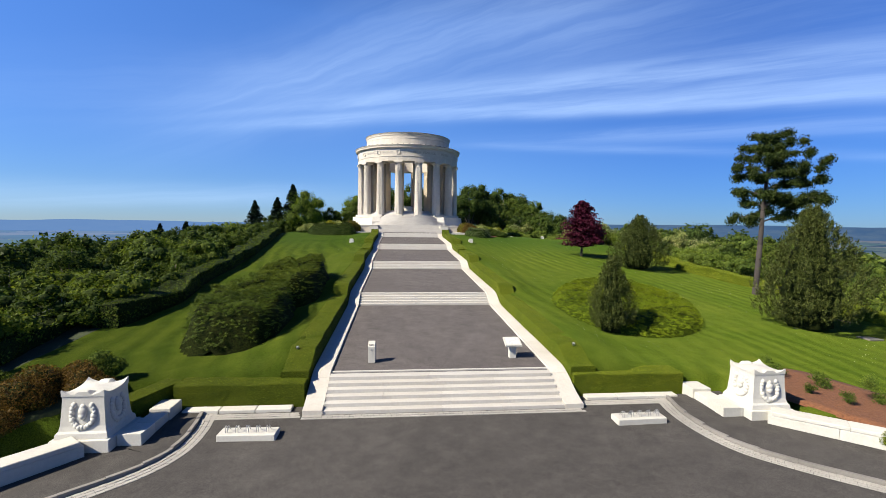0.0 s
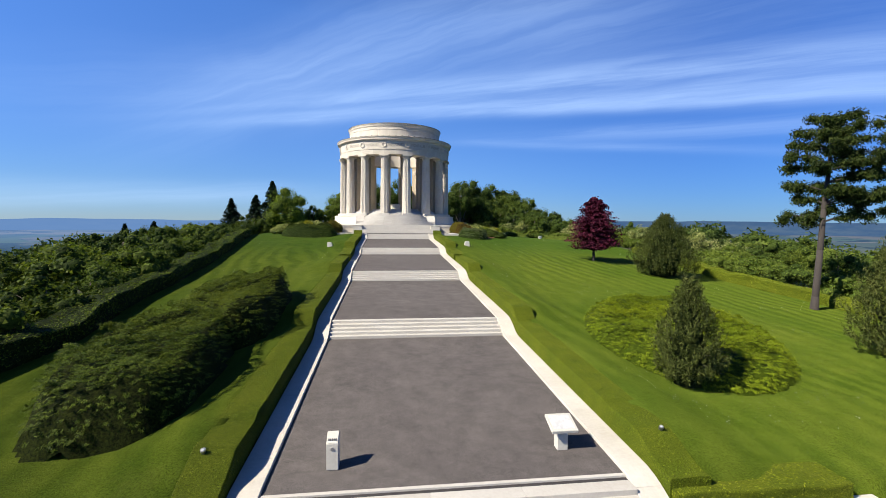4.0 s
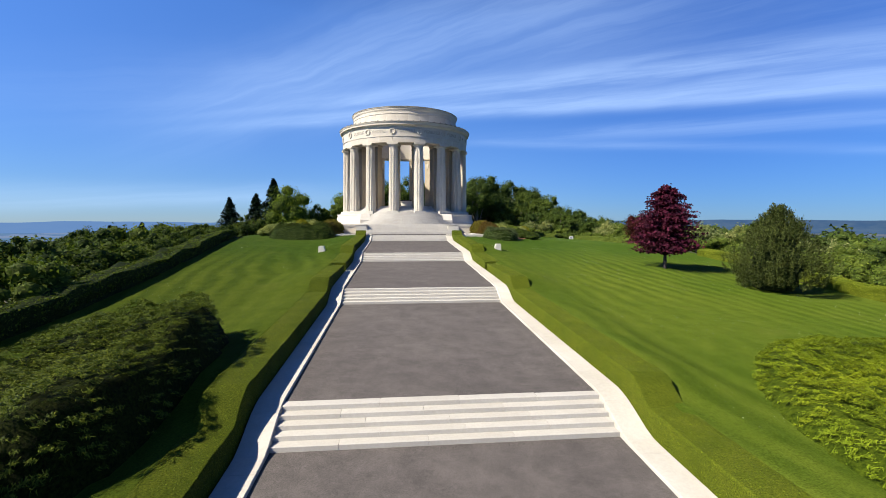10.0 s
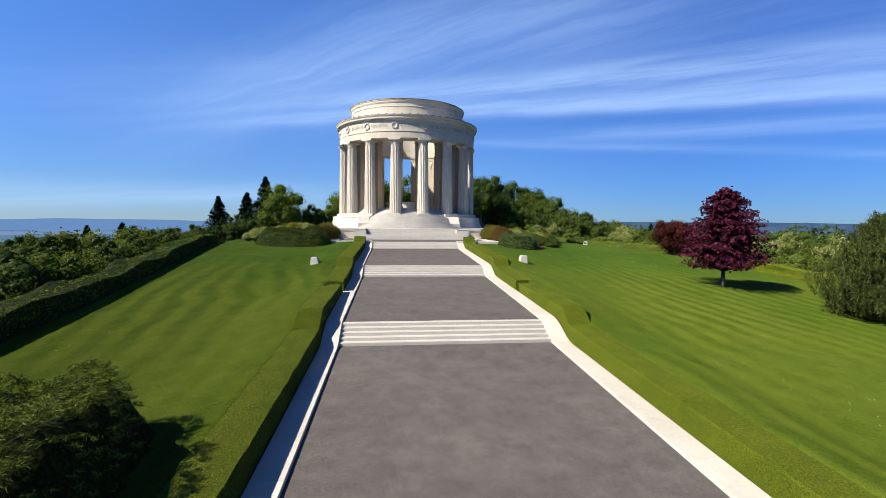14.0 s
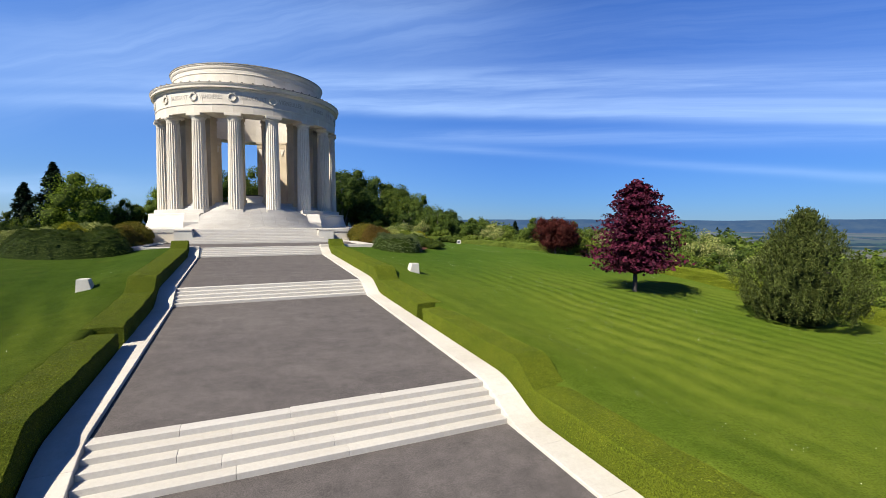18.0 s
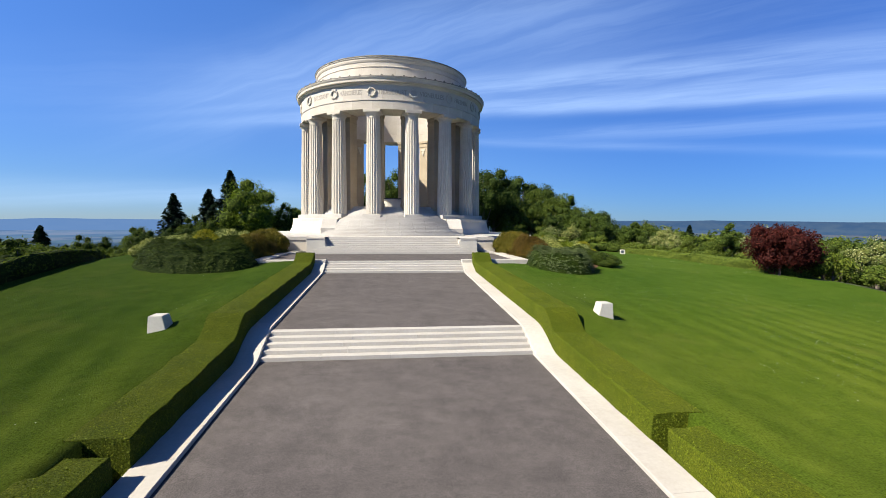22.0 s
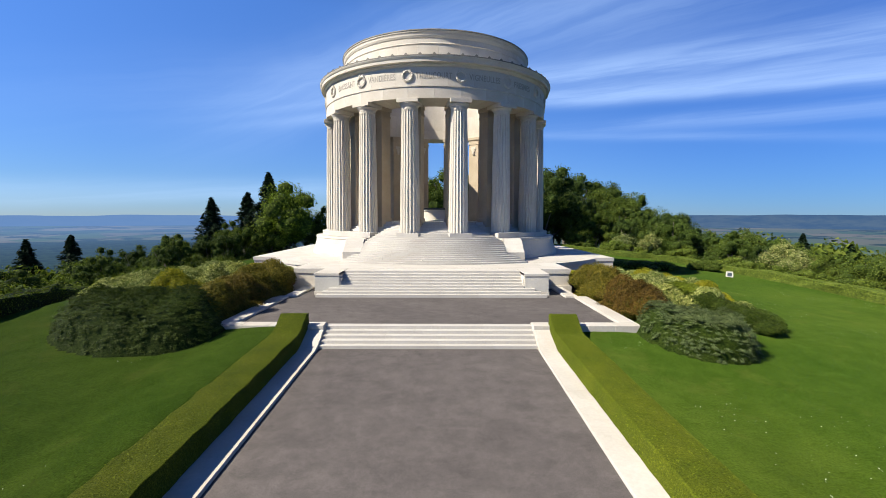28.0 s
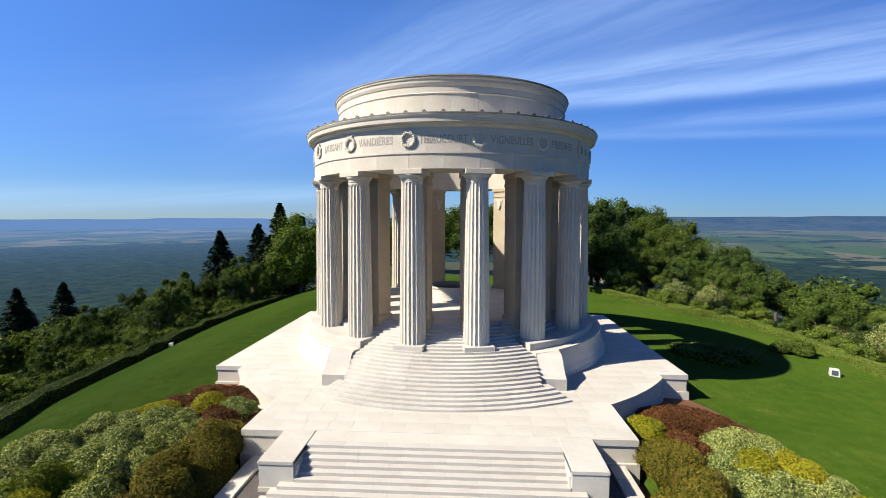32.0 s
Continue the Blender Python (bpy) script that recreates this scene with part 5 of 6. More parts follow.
for s in (-1, 1):
    ck = thing("stair_cheek", "rounded pale stone cheek beside the curved steps", "stair cheek", group="cheeks of the curved steps", kind="structure")
    pts = [(80.95, 6.7), (80.95, 7.55), (81.15, 7.62), (81.6, 7.85), (82.0, 8.15), (82.4, 8.48), (82.8, 8.66), (84.2, 8.72), (84.2, 6.7)]
    v = [(s * 6.44, y, z) for y, z in pts] + [(s * 8.1, y, z) for y, z in pts]
    n = len(pts)
    f = [tuple(range(n)), tuple(range(2 * n - 1, n - 1, -1))] + [(i, (i + 1) % n, n + (i + 1) % n, n + i) for i in range(n)]
    put("block", mesh_of("block", v, f, STONE_STEP), ck)


def flutes(seg=20, sub=5):
    """A fluted Doric shaft with a slight swelling; turned round the upright axis."""
    v, f = [], []
    hs = [0.0, 0.08, 0.12, 0.3, 0.5, 0.7, 0.88, 0.97, 0.985, 1.0]
    n = seg * sub
    for h in hs:
        r = 0.93 - 0.17 * h ** 1.35
        depth = 0.105 if 0.0 <= h < 0.98 else 0.0
        for i in range(n):
            a = 2 * math.pi * i / n
            p = (i % sub) / sub
            q = r - depth * r * math.sin(math.pi * p) ** 0.7 if p else r
            v.append((q * math.cos(a), q * math.sin(a), 9.2 + h * 11.45))
    for j in range(len(hs) - 1):
        for i in range(n):
            f.append((j * n + i, j * n + (i + 1) % n, (j + 1) * n + (i + 1) % n, (j + 1) * n + i))
    f.append(tuple((len(hs) - 1) * n + i for i in range(n)))
    return v, f


SHAFT = mesh_of("shaft", *flutes(), STONE)
CAP = mesh_of("capital", *lathe([(0.0, 20.60), (0.77, 20.60), (0.79, 20.66), (0.77, 20.70), (0.86, 20.82), (0.96, 20.93), (0.985, 21.0), (0.93, 21.02), (0.0, 21.02)], segs=48), STONE, True)
bm = box(-1.0, 1.0, -1.0, 1.0, 21.02, 21.36, 0.015)
ABA = bpy.data.meshes.new("abacus"); bm.to_mesh(ABA); bm.free(); ABA.materials.append(STONE)
bm = box(-1.08, 1.08, -1.12, 1.12, 8.66, 9.2, 0.02)
PLINTH = bpy.data.meshes.new("plinth"); bm.to_mesh(PLINTH); bm.free(); PLINTH.materials.append(STONE_STEP)
PIERS = []
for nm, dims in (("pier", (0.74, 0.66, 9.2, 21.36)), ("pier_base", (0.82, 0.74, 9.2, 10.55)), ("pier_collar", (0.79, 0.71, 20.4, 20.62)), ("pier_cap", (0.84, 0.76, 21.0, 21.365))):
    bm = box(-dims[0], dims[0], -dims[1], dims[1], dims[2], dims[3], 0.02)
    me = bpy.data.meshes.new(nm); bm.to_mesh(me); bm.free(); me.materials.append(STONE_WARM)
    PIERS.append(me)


def wreath_mesh(r=0.44, seed=3):
    """A stone laurel wreath with a ribbon, standing a little proud of its wall (in x and z)."""
    rg = np.random.default_rng(seed)
    bm = bmesh.new()
    n, m = 36, 8
    rings = []
    for i in range(n):
        a = 2 * math.pi * i / n
        q = 0.09 + 0.04 * (i % 2) + rg.uniform(-0.012, 0.012)
        ring = []
        for j in range(m):
            b = 2 * math.pi * j / m
            k = 1 + 0.12 * math.sin(3 * b + i)
            ring.append(bm.verts.new(((r + q * k * math.cos(b)) * math.cos(a), -q * 0.9 * math.sin(b), (r + q * k * math.cos(b)) * math.sin(a))))
        rings.append(ring)
    for i in range(n):
        for j in range(m):
            bm.faces.new((rings[i][j], rings[(i + 1) % n][j], rings[(i + 1) % n][(j + 1) % m], rings[i][(j + 1) % m]))
    for sx in (-1, 1):
        box(min(sx * 0.05, sx * 0.30), max(sx * 0.05, sx * 0.30), -0.09, 0.02, 0.46, 0.62, 0.03, bm)
    me = bpy.data.meshes.new("wreath"); bm.to_mesh(me); bm.free(); me.materials.append(STONE)
    return me


WREATH = wreath_mesh()
bm = bmesh.new()
box(-0.25, 0.25, -0.16, 0.0, 0.0, 0.5, 0.06, bm)
box(-0.40, 0.40, -0.12, 0.0, 0.35, 0.75, 0.10, bm)
box(-0.14, 0.14, -0.20, 0.0, -0.35, 0.1, 0.06, bm)
CREST = bpy.data.meshes.new("carved_crest"); bm.to_mesh(CREST); bm.free(); CREST.materials.append(STONE)
for k in range(16):
    a = 11.25 + 22.5 * k
    turn = pose(0, 0, 0, 0, 0, a)
    at = turn @ pose(0, -11.62, 0)
    col = put("column", SHAFT, rot, m=at)
    put("capital", CAP, col)
    put("abacus", ABA, col)
    if k in (0, 15):
        put("plinth", PLINTH, rot, m=at)
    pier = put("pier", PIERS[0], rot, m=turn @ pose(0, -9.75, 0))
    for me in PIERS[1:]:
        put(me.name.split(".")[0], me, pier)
    put("carved_crest", CREST, pier, "carved stone crest high on the pier", pose(0, 0.62, 19.4, 0, 0, 180))
    put("wreath", WREATH, rot, "carved stone laurel wreath", turn @ pose(0, -12.44, 23.33))

# entablature and attic, course by course, each ring of several stones
def course(name, profile, mat, n=32, shift=0.0):
    v, f = lathe(profile, 0.03, 360 / n - 0.03, 5)
    me = mesh_of(name, v, f, mat)
    for k in range(n):
        put(name, me, rot, m=pose(0, 0, 0, 0, 0, shift + 360 * k / n))


course("architrave_block", [(9.2, 21.37), (12.40, 21.37), (12.40, 22.36), (12.47, 22.38), (12.47, 22.50), (9.2, 22.50)], STONE, 32)
course("frieze_block", [(9.2, 22.505), (12.38, 22.505), (12.38, 24.12), (9.2, 24.12)], STONE, 32, 5.6)
ring_part("cornice", [(9.2, 24.124), (12.42, 24.124), (12.50, 24.22), (12.62, 24.30), (12.62, 24.38), (12.88, 24.42), (12.90, 24.68), (12.95, 24.72), (13.03, 24.86), (13.03, 24.95), (12.98, 24.985), (9.2, 25.10)], STONE)
ring_part("weathered_edge", [(12.4, 24.99), (13.025, 24.90), (13.05, 24.915), (13.04, 25.0), (12.4, 25.07)], STONE_OLD)
course("attic_block", [(9.2, 25.0), (10.32, 25.0), (10.32, 25.55), (10.26, 25.6), (10.26, 26.85), (9.2, 26.85)], STONE, 32, 2.0)
ring_part("attic_cornice", [(9.2, 26.853), (10.28, 26.853), (10.34, 26.93), (10.30, 27.0), (10.30, 27.42), (10.36, 27.48), (10.44, 27.66), (10.46, 27.86), (10.54, 27.93), (10.56, 28.06), (9.2, 28.06)], STONE)
ring_part("weathered_cap", [(9.2, 28.055), (10.575, 28.03), (10.595, 28.06), (10.56, 28.17), (9.2, 28.22)], STONE_OLD)
bm = bmesh.new()
vs = [bm.verts.new(p) for p in ((-0.17, -0.02, 0), (0.17, -0.02, 0), (0.12, -0.02, 0.12), (0, -0.02, 0.20), (-0.12, -0.02, 0.12), (-0.17, 0.45, 0), (0.17, 0.45, 0), (0.0, 0.45, 0.08))]
for q in ((0, 1, 2, 3, 4), (1, 6, 7, 3, 2), (5, 0, 4, 3, 7), (5, 7, 6)):
    bm.faces.new([vs[i] for i in q])
ANTE = bpy.data.meshes.new("antefix"); bm.to_mesh(ANTE); bm.free(); ANTE.materials.append(STONE_OLD)
for k in range(64):
    put("antefix", ANTE, rot, m=pose(0, 0, 0, 0, 0, 360 * k / 64) @ pose(0, -12.97, 24.98))

# incised names between the wreaths: raised letters, the cuts' shade put into their colour
def frieze_text(text, mid, half, size=0.76):
    cu = bpy.data.curves.new("inscription", "FONT")
    cu.body, cu.size, cu.align_x, cu.align_y, cu.extrude, cu.space_character = text, size, "CENTER", "CENTER", 0.012, 1.08
    cu.offset = 0.010
    tmp = bpy.data.objects.new("tmp_text", cu)
    scene.collection.objects.link(tmp)
    bpy.context.view_layer.update()
    me = bpy.data.meshes.new_from_object(tmp.evaluated_get(bpy.context.evaluated_depsgraph_get()))
    bpy.data.objects.remove(tmp)
    R_ = 12.386
    wide = max(abs(v.co.x) for v in me.vertices) or 1
    fit_ = half / wide
    for v in me.vertices:
        a = radians(mid) + v.co.x * fit_ / R_
        r = R_ + v.co.z
        v.co = Vector((r * math.sin(a), -r * math.cos(a), 23.31 + v.co.y))
    me.materials.clear(); me.materials.append(LETTER_SHADE)
    put("inscription", me, rot, "incised town name on the frieze")


for text, mid, half in (("BAUSSANT", -44.3, 1.40), ("VANDIÈRES", -23.3, 1.46), ("THIAUCOURT", -0.2, 1.64), ("VIGNEULLES", 22.3, 1.62), ("FRESNES", 43.6, 1.25)):
    frieze_text(text, mid, half)
bm_bar = [0.10, 0.16, 0.13, 0.17, 0.12, 0.15, 0.14, 0.1]
for mid in [67.5 + 22.5 * k for k in range(10)]:
    bm = bmesh.new()
    x = -1.35
    for i in range(10):
        w = bm_bar[i % 8] * 1.25
        box(x, x + w * 0.5, -0.012, 0.012, -0.24, 0.24, 0.0, bm)
        x += w + 0.12
    me = bpy.data.meshes.new("inscription"); bm.to_mesh(me); bm.free(); me.materials.append(LETTER_SHADE)
    put("inscription", me, rot, "worn incised name on the frieze", pose(0, 0, 0, 0, 0, mid) @ pose(0, -12.36, 23.31))

# relief map on its round pedestal
ped = thing("relief_map", "dark bronze relief map on a round stone pedestal", "relief map", pose(0, 95.6, 10.2))
put("pedestal", mesh_of("pedestal", *lathe([(0.01, 0), (2.25, 0), (2.25, 0.18), (2.0, 0.24), (2.0, 1.15), (2.1, 1.2), (2.1, 1.35), (0.01, 1.35)], segs=48), STONE), ped)
put("bronze_map", mesh_of("bronze_map", *lathe([(0.01, 1.36), (1.95, 1.36), (1.95, 1.46), (1.4, 1.55), (0.8, 1.52), (0.01, 1.62)], segs=40), BRONZE, True), ped)

# ---- things beside the walk ----
m_box = thing("donation_box", "white stone pillar box with sloping top on the landing", "box", pose(-3.28, 1.15, 0.05))
bm = bmesh.new()
pr = [(-0.20, 0.0), (-0.20, 0.78), (0.17, 1.0), (0.17, 0.0)]
vv = [bm.verts.new((sx * 0.17, yy, zz)) for sx in (-1, 1) for yy, zz in pr]
for q in ((3, 2, 1, 0), (4, 5, 6, 7), (0, 1, 5, 4), (1, 2, 6, 5), (2, 3, 7, 6), (3, 0, 4, 7)):
    bm.faces.new([vv[i] for i in q])
bmesh.ops.bevel(bm, geom=bm.edges[:], offset=0.015, segments=2, affect="EDGES")
part("body", bm, STONE_WHITE, m_box)
put("emblem", mesh_of("emblem", *lathe([(0.01, -0.01), (0.05, -0.01), (0.05, 0.012), (0.01, 0.012)], segs=20), STEEL), m_box, "small round metal emblem", pose(0, -0.205, 0.62, 90))
for k in range(5):
    part("lettering", box(-0.12 + k * 0.05, -0.09 + k * 0.05, -0.012, 0.012, -0.03, 0.03, 0.0), INK, m_box).matrix_basis = pose(0, -0.10, 0.852, -55 + 0)

tb = thing("orientation_table", "white stone lectern with a tilted plaque on the landing", "lectern", pose(3.72, 1.5, 0.05) @ Matrix.Diagonal((0.76, 0.8, 1.0, 1)))
part("post", box(-0.22, 0.22, -0.2, 0.2, 0, 0.72, 0.015), STONE_WHITE, tb)
pt = part("top", box(-0.55, 0.55, -0.46, 0.46, -0.05, 0.05, 0.012), STONE_WHITE, tb)
pt.matrix_basis = pose(0, 0.0, 0.80, 16)
part("plaque", box(-0.45, 0.45, -0.36, 0.36, 0.05, 0.056, 0.0), PLAQUE, pt, "pale engraved plaque")


def wedge(name, label, m, category="marker stone"):
    """A pale wedge-shaped marker: upright inner face, sloping outer sides."""
    t = thing(name, label, category, m, "marker stones on the lawn")
    bm = bmesh.new()
    lo = [(-0.38, -0.40), (0.38, -0.40), (0.38, 0.40), (-0.38, 0.40)]
    hi = [(-0.34, -0.36), (0.34, -0.36), (0.34, 0.20), (-0.34, 0.20)]
    vv = [bm.verts.new((x, y, -0.15)) for x, y in lo] + [bm.verts.new((x, y, 0.62)) for x, y in hi]
    for q in ((0, 1, 5, 4), (1, 2, 6, 5), (2, 3, 7, 6), (3, 0, 4, 7), (4, 5, 6, 7)):
        bm.faces.new([vv[i] for i in q])
    bmesh.ops.bevel(bm, geom=bm.edges[:], offset=0.02, segments=2, affect="EDGES")
    part("stone", bm, STONE_WHITE, t)
    return t


wedge("marker_stone", "white wedge-shaped stone on the lawn by the hedge", pose(-8.95, 46.8, land(-8.95, 46.8) - 0.03, 0, 0, -90) @ Matrix.Scale(0.88, 4))
wedge("marker_stone", "white wedge-shaped stone on the lawn by the hedge", pose(8.75, 47.3, land(8.75, 47.3) - 0.03, 0, 0, 90) @ Matrix.Scale(0.88, 4))
w3 = wedge("marker_stone", "white wedge-shaped stone with a dark panel at the lawn's edge", pose(35.2, 94.3, land(35.2, 94.3), 0, 0, 150))
part("panel", box(-0.24, 0.24, -0.24, 0.20, -0.004, 0.012, 0.0), DARKPANEL, w3, "dark glass panel").matrix_basis = pose(0, 0.305, 0.30, -75)
wedge("marker_stone", "small white wedge-shaped stone in the boundary hedge", pose(-36.3, 106.6, land(-36.3, 106.6), 0, 0, 200) @ Matrix.Scale(0.7, 4))

for x in (-7.0, 6.95):
    sp = thing("spotlight", "small round spotlight on the box hedge", "spotlight", pose(x * 0.955, 0.8, hedge_top(0.8) + 0.02) @ Matrix.Scale(0.65, 4), "spotlights in the hedges")
    put("housing", mesh_of("housing", *lathe([(0.01, -0.06), (0.09, -0.05), (0.11, 0.06), (0.11, 0.13), (0.01, 0.13)], segs=20), STEEL), sp, m=pose(0, 0, 0.04, 25))
    put("glass", mesh_of("glass", *lathe([(0.01, 0.132), (0.07, 0.132), (0.045, 0.148), (0.01, 0.15)], segs=20), LENS, True), sp, m=pose(0, 0, 0.04, 25))


def bike_rack(x, y, turn):
    t = thing("bicycle_rack", "white concrete kerb block with five steel wheel hoops", "bicycle rack", pose(x, y, road_z(x, y), 0, 0, turn), "bicycle racks on the forecourt")
    part("base", box(-1.02, 1.02, -0.32, 0.32, -0.05, 0.21, 0.025), STONE_WHITE, t)
    for k in range(5):
        cu = bpy.data.curves.new("hoop", "CURVE")
        cu.dimensions, cu.bevel_depth, cu.bevel_resolution = "3D", 0.014, 2
        for dx in (-0.04, 0.04):
            sp_ = cu.splines.new("POLY")
            pts = [(dx, -0.22, 0.22), (dx, -0.24, 0.42), (dx, -0.12, 0.52), (dx, 0.0, 0.44), (dx, 0.12, 0.30), (dx, 0.2, 0.23)]
            sp_.points.add(len(pts) - 1)
            for p, c in zip(sp_.points, pts):
                p.co = (*c, 1)
        tmp = bpy.data.objects.new("tmp_hoop", cu)
        scene.collection.objects.link(tmp)
        bpy.context.view_layer.update()
        me = bpy.data.meshes.new_from_object(tmp.evaluated_get(bpy.context.evaluated_depsgraph_get()))
        bpy.data.objects.remove(tmp)
        me.materials.clear(); me.materials.append(STEEL)
        put("hoop", me, t, "bent steel hoop", pose(-0.72 + 0.36 * k, 0, 0.05) @ Matrix.Diagonal((1, 0.62, 0.78, 1)))
    return t


bike_rack(7.58, -3.75, 2)
bike_rack(-7.36, -4.05, -2)


def gate_pillar(x, y, s, wreath_faces):
    """A squat stone pillar with a scooped cap and carved wreaths, on a broad base."""
    t = thing("gate_pillar", "squat white stone pillar with scooped cap and carved wreaths", "pillar", pose(x, y, -1.12) @ Matrix.Diagonal((1, 1, 1.125, 1)), "pillars of the court")
    part("base", box(-0.94, 0.94, -0.94, 0.94, -0.5, 0.46, 0.02), STONE_WHITE, t)
    bm = bmesh.new()
    rings = [(0.84, 0.46), (0.81, 0.62), (0.75, 0.68), (0.715, 0.82), (0.675, 1.30), (0.66, 1.62), (0.67, 1.74)]
    vs = [[bm.verts.new((sx * r, sy * r, z)) for sx, sy in ((-1, -1), (1, -1), (1, 1), (-1, 1))] for r, z in rings]
    for a, b in zip(vs, vs[1:]):
        for i in range(4):
            bm.faces.new((a[i], a[(i + 1) % 4], b[(i + 1) % 4], b[i]))
    part("shaft", bm, STONE_WHITE, t)
    n = 10
    v, f = [], []
    for j in range(n + 1):
        for i in range(n + 1):
            u, w = -1 + 2 * i / n, -1 + 2 * j / n
            e = max(abs(u), abs(w))
            z = 1.74 + 0.12 * (abs(u) ** 3 * abs(w) ** 3) * 1.4 + 0.10 * (1 - e) + (0.10 if (abs(u) < 0.25 and abs(w) > 0.75) else 0) * (1 if abs(w) > 0.75 else 0)
            v.append((u * 0.68, w * 0.68, z))
    for j in range(n):
        for i in range(n):
            q = j * (n + 1) + i
            f.append((q, q + 1, q + n + 2, q + n + 1))
    b0 = len(v)
    per = [i for i in range(n + 1)] + [(k + 1) * (n + 1) - 1 for k in range(1, n + 1)] + [n * (n + 1) + i for i in range(n - 1, -1, -1)] + [k * (n + 1) for k in range(n - 1, 0, -1)]
    v += [(v[i][0], v[i][1], 1.70) for i in per]
    f += [(per[(k + 1) % len(per)], per[k], b0 + k, b0 + (k + 1) % len(per)) for k in range(len(per))]
    put("cap", mesh_of("cap", v, f, STONE_WHITE), t)
    for turn in wreath_faces:
        w = put("wreath", WREATH_SMALL, t, "carved stone wreath round a crest", pose(0, 0, 0, 0, 0, turn) @ pose(0, -0.70, 1.18, -6))
    return t


def small_wreath():
    rg = np.random.default_rng(5)
    bm = bmesh.new()
    for i in range(17):
        a = radians(-220 + 260 * i / 16)
        r = 0.36 + rg.uniform(-0.02, 0.02)
        q = 0.085 + 0.03 * rg.uniform()
        tmp = bmesh.ops.create_icosphere(bm, subdivisions=1, radius=q)
        for vtx in tmp["verts"]:
            vtx.co += Vector((r * math.cos(a), 0, r * math.sin(a) * 1.1))
    for pos, q in (((0, 0, 0.08), 0.15), ((0, -0.02, -0.05), 0.12), ((0, 0, 0.2), 0.10)):
        tmp = bmesh.ops.create_icosphere(bm, subdivisions=2, radius=q)
        for vtx in tmp["verts"]:
            vtx.co += Vector(pos)
    for vtx in bm.verts:
        vtx.co.y *= 0.65
    me = bpy.data.meshes.new("wreath"); bm.to_mesh(me); bm.free(); me.materials.append(STONE_WHITE)
    me.polygons.foreach_set("use_smooth", [True] * len(me.polygons))
    return me


WREATH_SMALL = small_wreath()
for s, ox, oy in ((1, 13.0, -3.25), (-1, -12.5, -4.0)):
    gate_pillar(ox, oy, s, (0, -90 if s > 0 else 90))
    wall = thing("court_wall", "low white stone wall of large blocks round the court", "wall", pose(ox, oy, -1.10) @ Matrix.Diagonal((1, 1, 1.12, 1)), "walls of the court")
    # bench-high run between the pillar and its end block
    x0, x1 = (-1.85, -1.10) if s > 0 else (1.10, 1.75)
    part("end_block", box(x0 - 0.06, x1 + 0.06, 1.30, 2.25, -0.4, 0.56, 0.02), STONE_WHITE, wall)
    for k in range(2):
        for c in range(2):
            part("wall_block", box(x0, x1, -0.55 + 0.92 * k, -0.55 + 0.92 * (k + 1) - 0.008, -0.4 + c * 0.46, 0.055 + c * 0.40, 0.012), STONE_WHITE, wall)
    part("wall_block", box(min(s * -1.10, s * -0.95), max(s * -1.10, s * -0.95), -0.55, 0.85, -0.3, 0.44, 0.012), STONE_WHITE, wall)
    # long run beyond the pillar
    ang = -40 if s > 0 else -129
    for k in range(9):
        for c in range(2):
            ln, ht = 1.5, (0.30, 0.30)[c]
            o = 0.75 if c else 0.0
            b = part("wall_block", box(0.1 if c and not k else o + k * ln, o + (k + 1) * ln - 0.008, -0.36, 0.36, -0.4 + c * 0.46, 0.055 + c * 0.40, 0.012), STONE_WHITE, wall)
            b.matrix_basis = pose(-0.30 if s > 0 else 0.10, -0.85, -0.06, 0, 0, ang)
    for k in range(6):
        cp = part("cap_stone", box(0.2 + 2.35 * k, 0.2 + 2.35 * (k + 1) - 0.006, -0.37, 0.37, 0.46, 0.60, 0.02), STONE_WHITE, wall)
        cp.matrix_basis = pose(-0.30 if s > 0 else 0.10, -0.85, -0.06, 0, 0, ang)
for x, y, tn in ((30.8, 7.6, 10), (34.6, 8.7, 5)):
    t = tagged(part("ground_slab", box(-0.7, 0.7, -0.45, 0.45, -0.1, 0.05, 0.02), STONE_OLD, None), "flat grey stone slab set in the lawn", "slab", group="slabs in the lawn")
    t.matrix_basis = pose(x, y, land(x, y) + 0.02, 0, 4, tn)

# ---- beds and shrubs ----
def bed(label, pts, mat, lift=0.06, inner=0.6):
    """A flat planted bed following the ground, with a soft edge."""
    ring = catmull(pts + [pts[0]], 0.8)[:-1]
    cx, cy = sum(p[0] for p in ring) / len(ring), sum(p[1] for p in ring) / len(ring)
    v, f, n = [], [], len(ring)
    levels = (1.0, 0.97, 0.8, 0.6, 0.4, 0.2, 0.02)
    for k, q in enumerate(levels):
        for x, y in ring:
            a, b = cx + (x - cx) * q, cy + (y - cy) * q
            v.append((a, b, land(a, b) + (-0.05 if k == 0 else lift + 0.03 * noise.noise((a, b, 3)))))
    for k in range(len(levels) - 1):
        for i in range(n):
            f.append((k * n + i, k * n + (i + 1) % n, (k + 1) * n + (i + 1) % n, (k + 1) * n + i))
    return tagged(put("planting_bed", mesh_of("planting_bed", v, f, mat, True)), label, "bed", kind="structure")


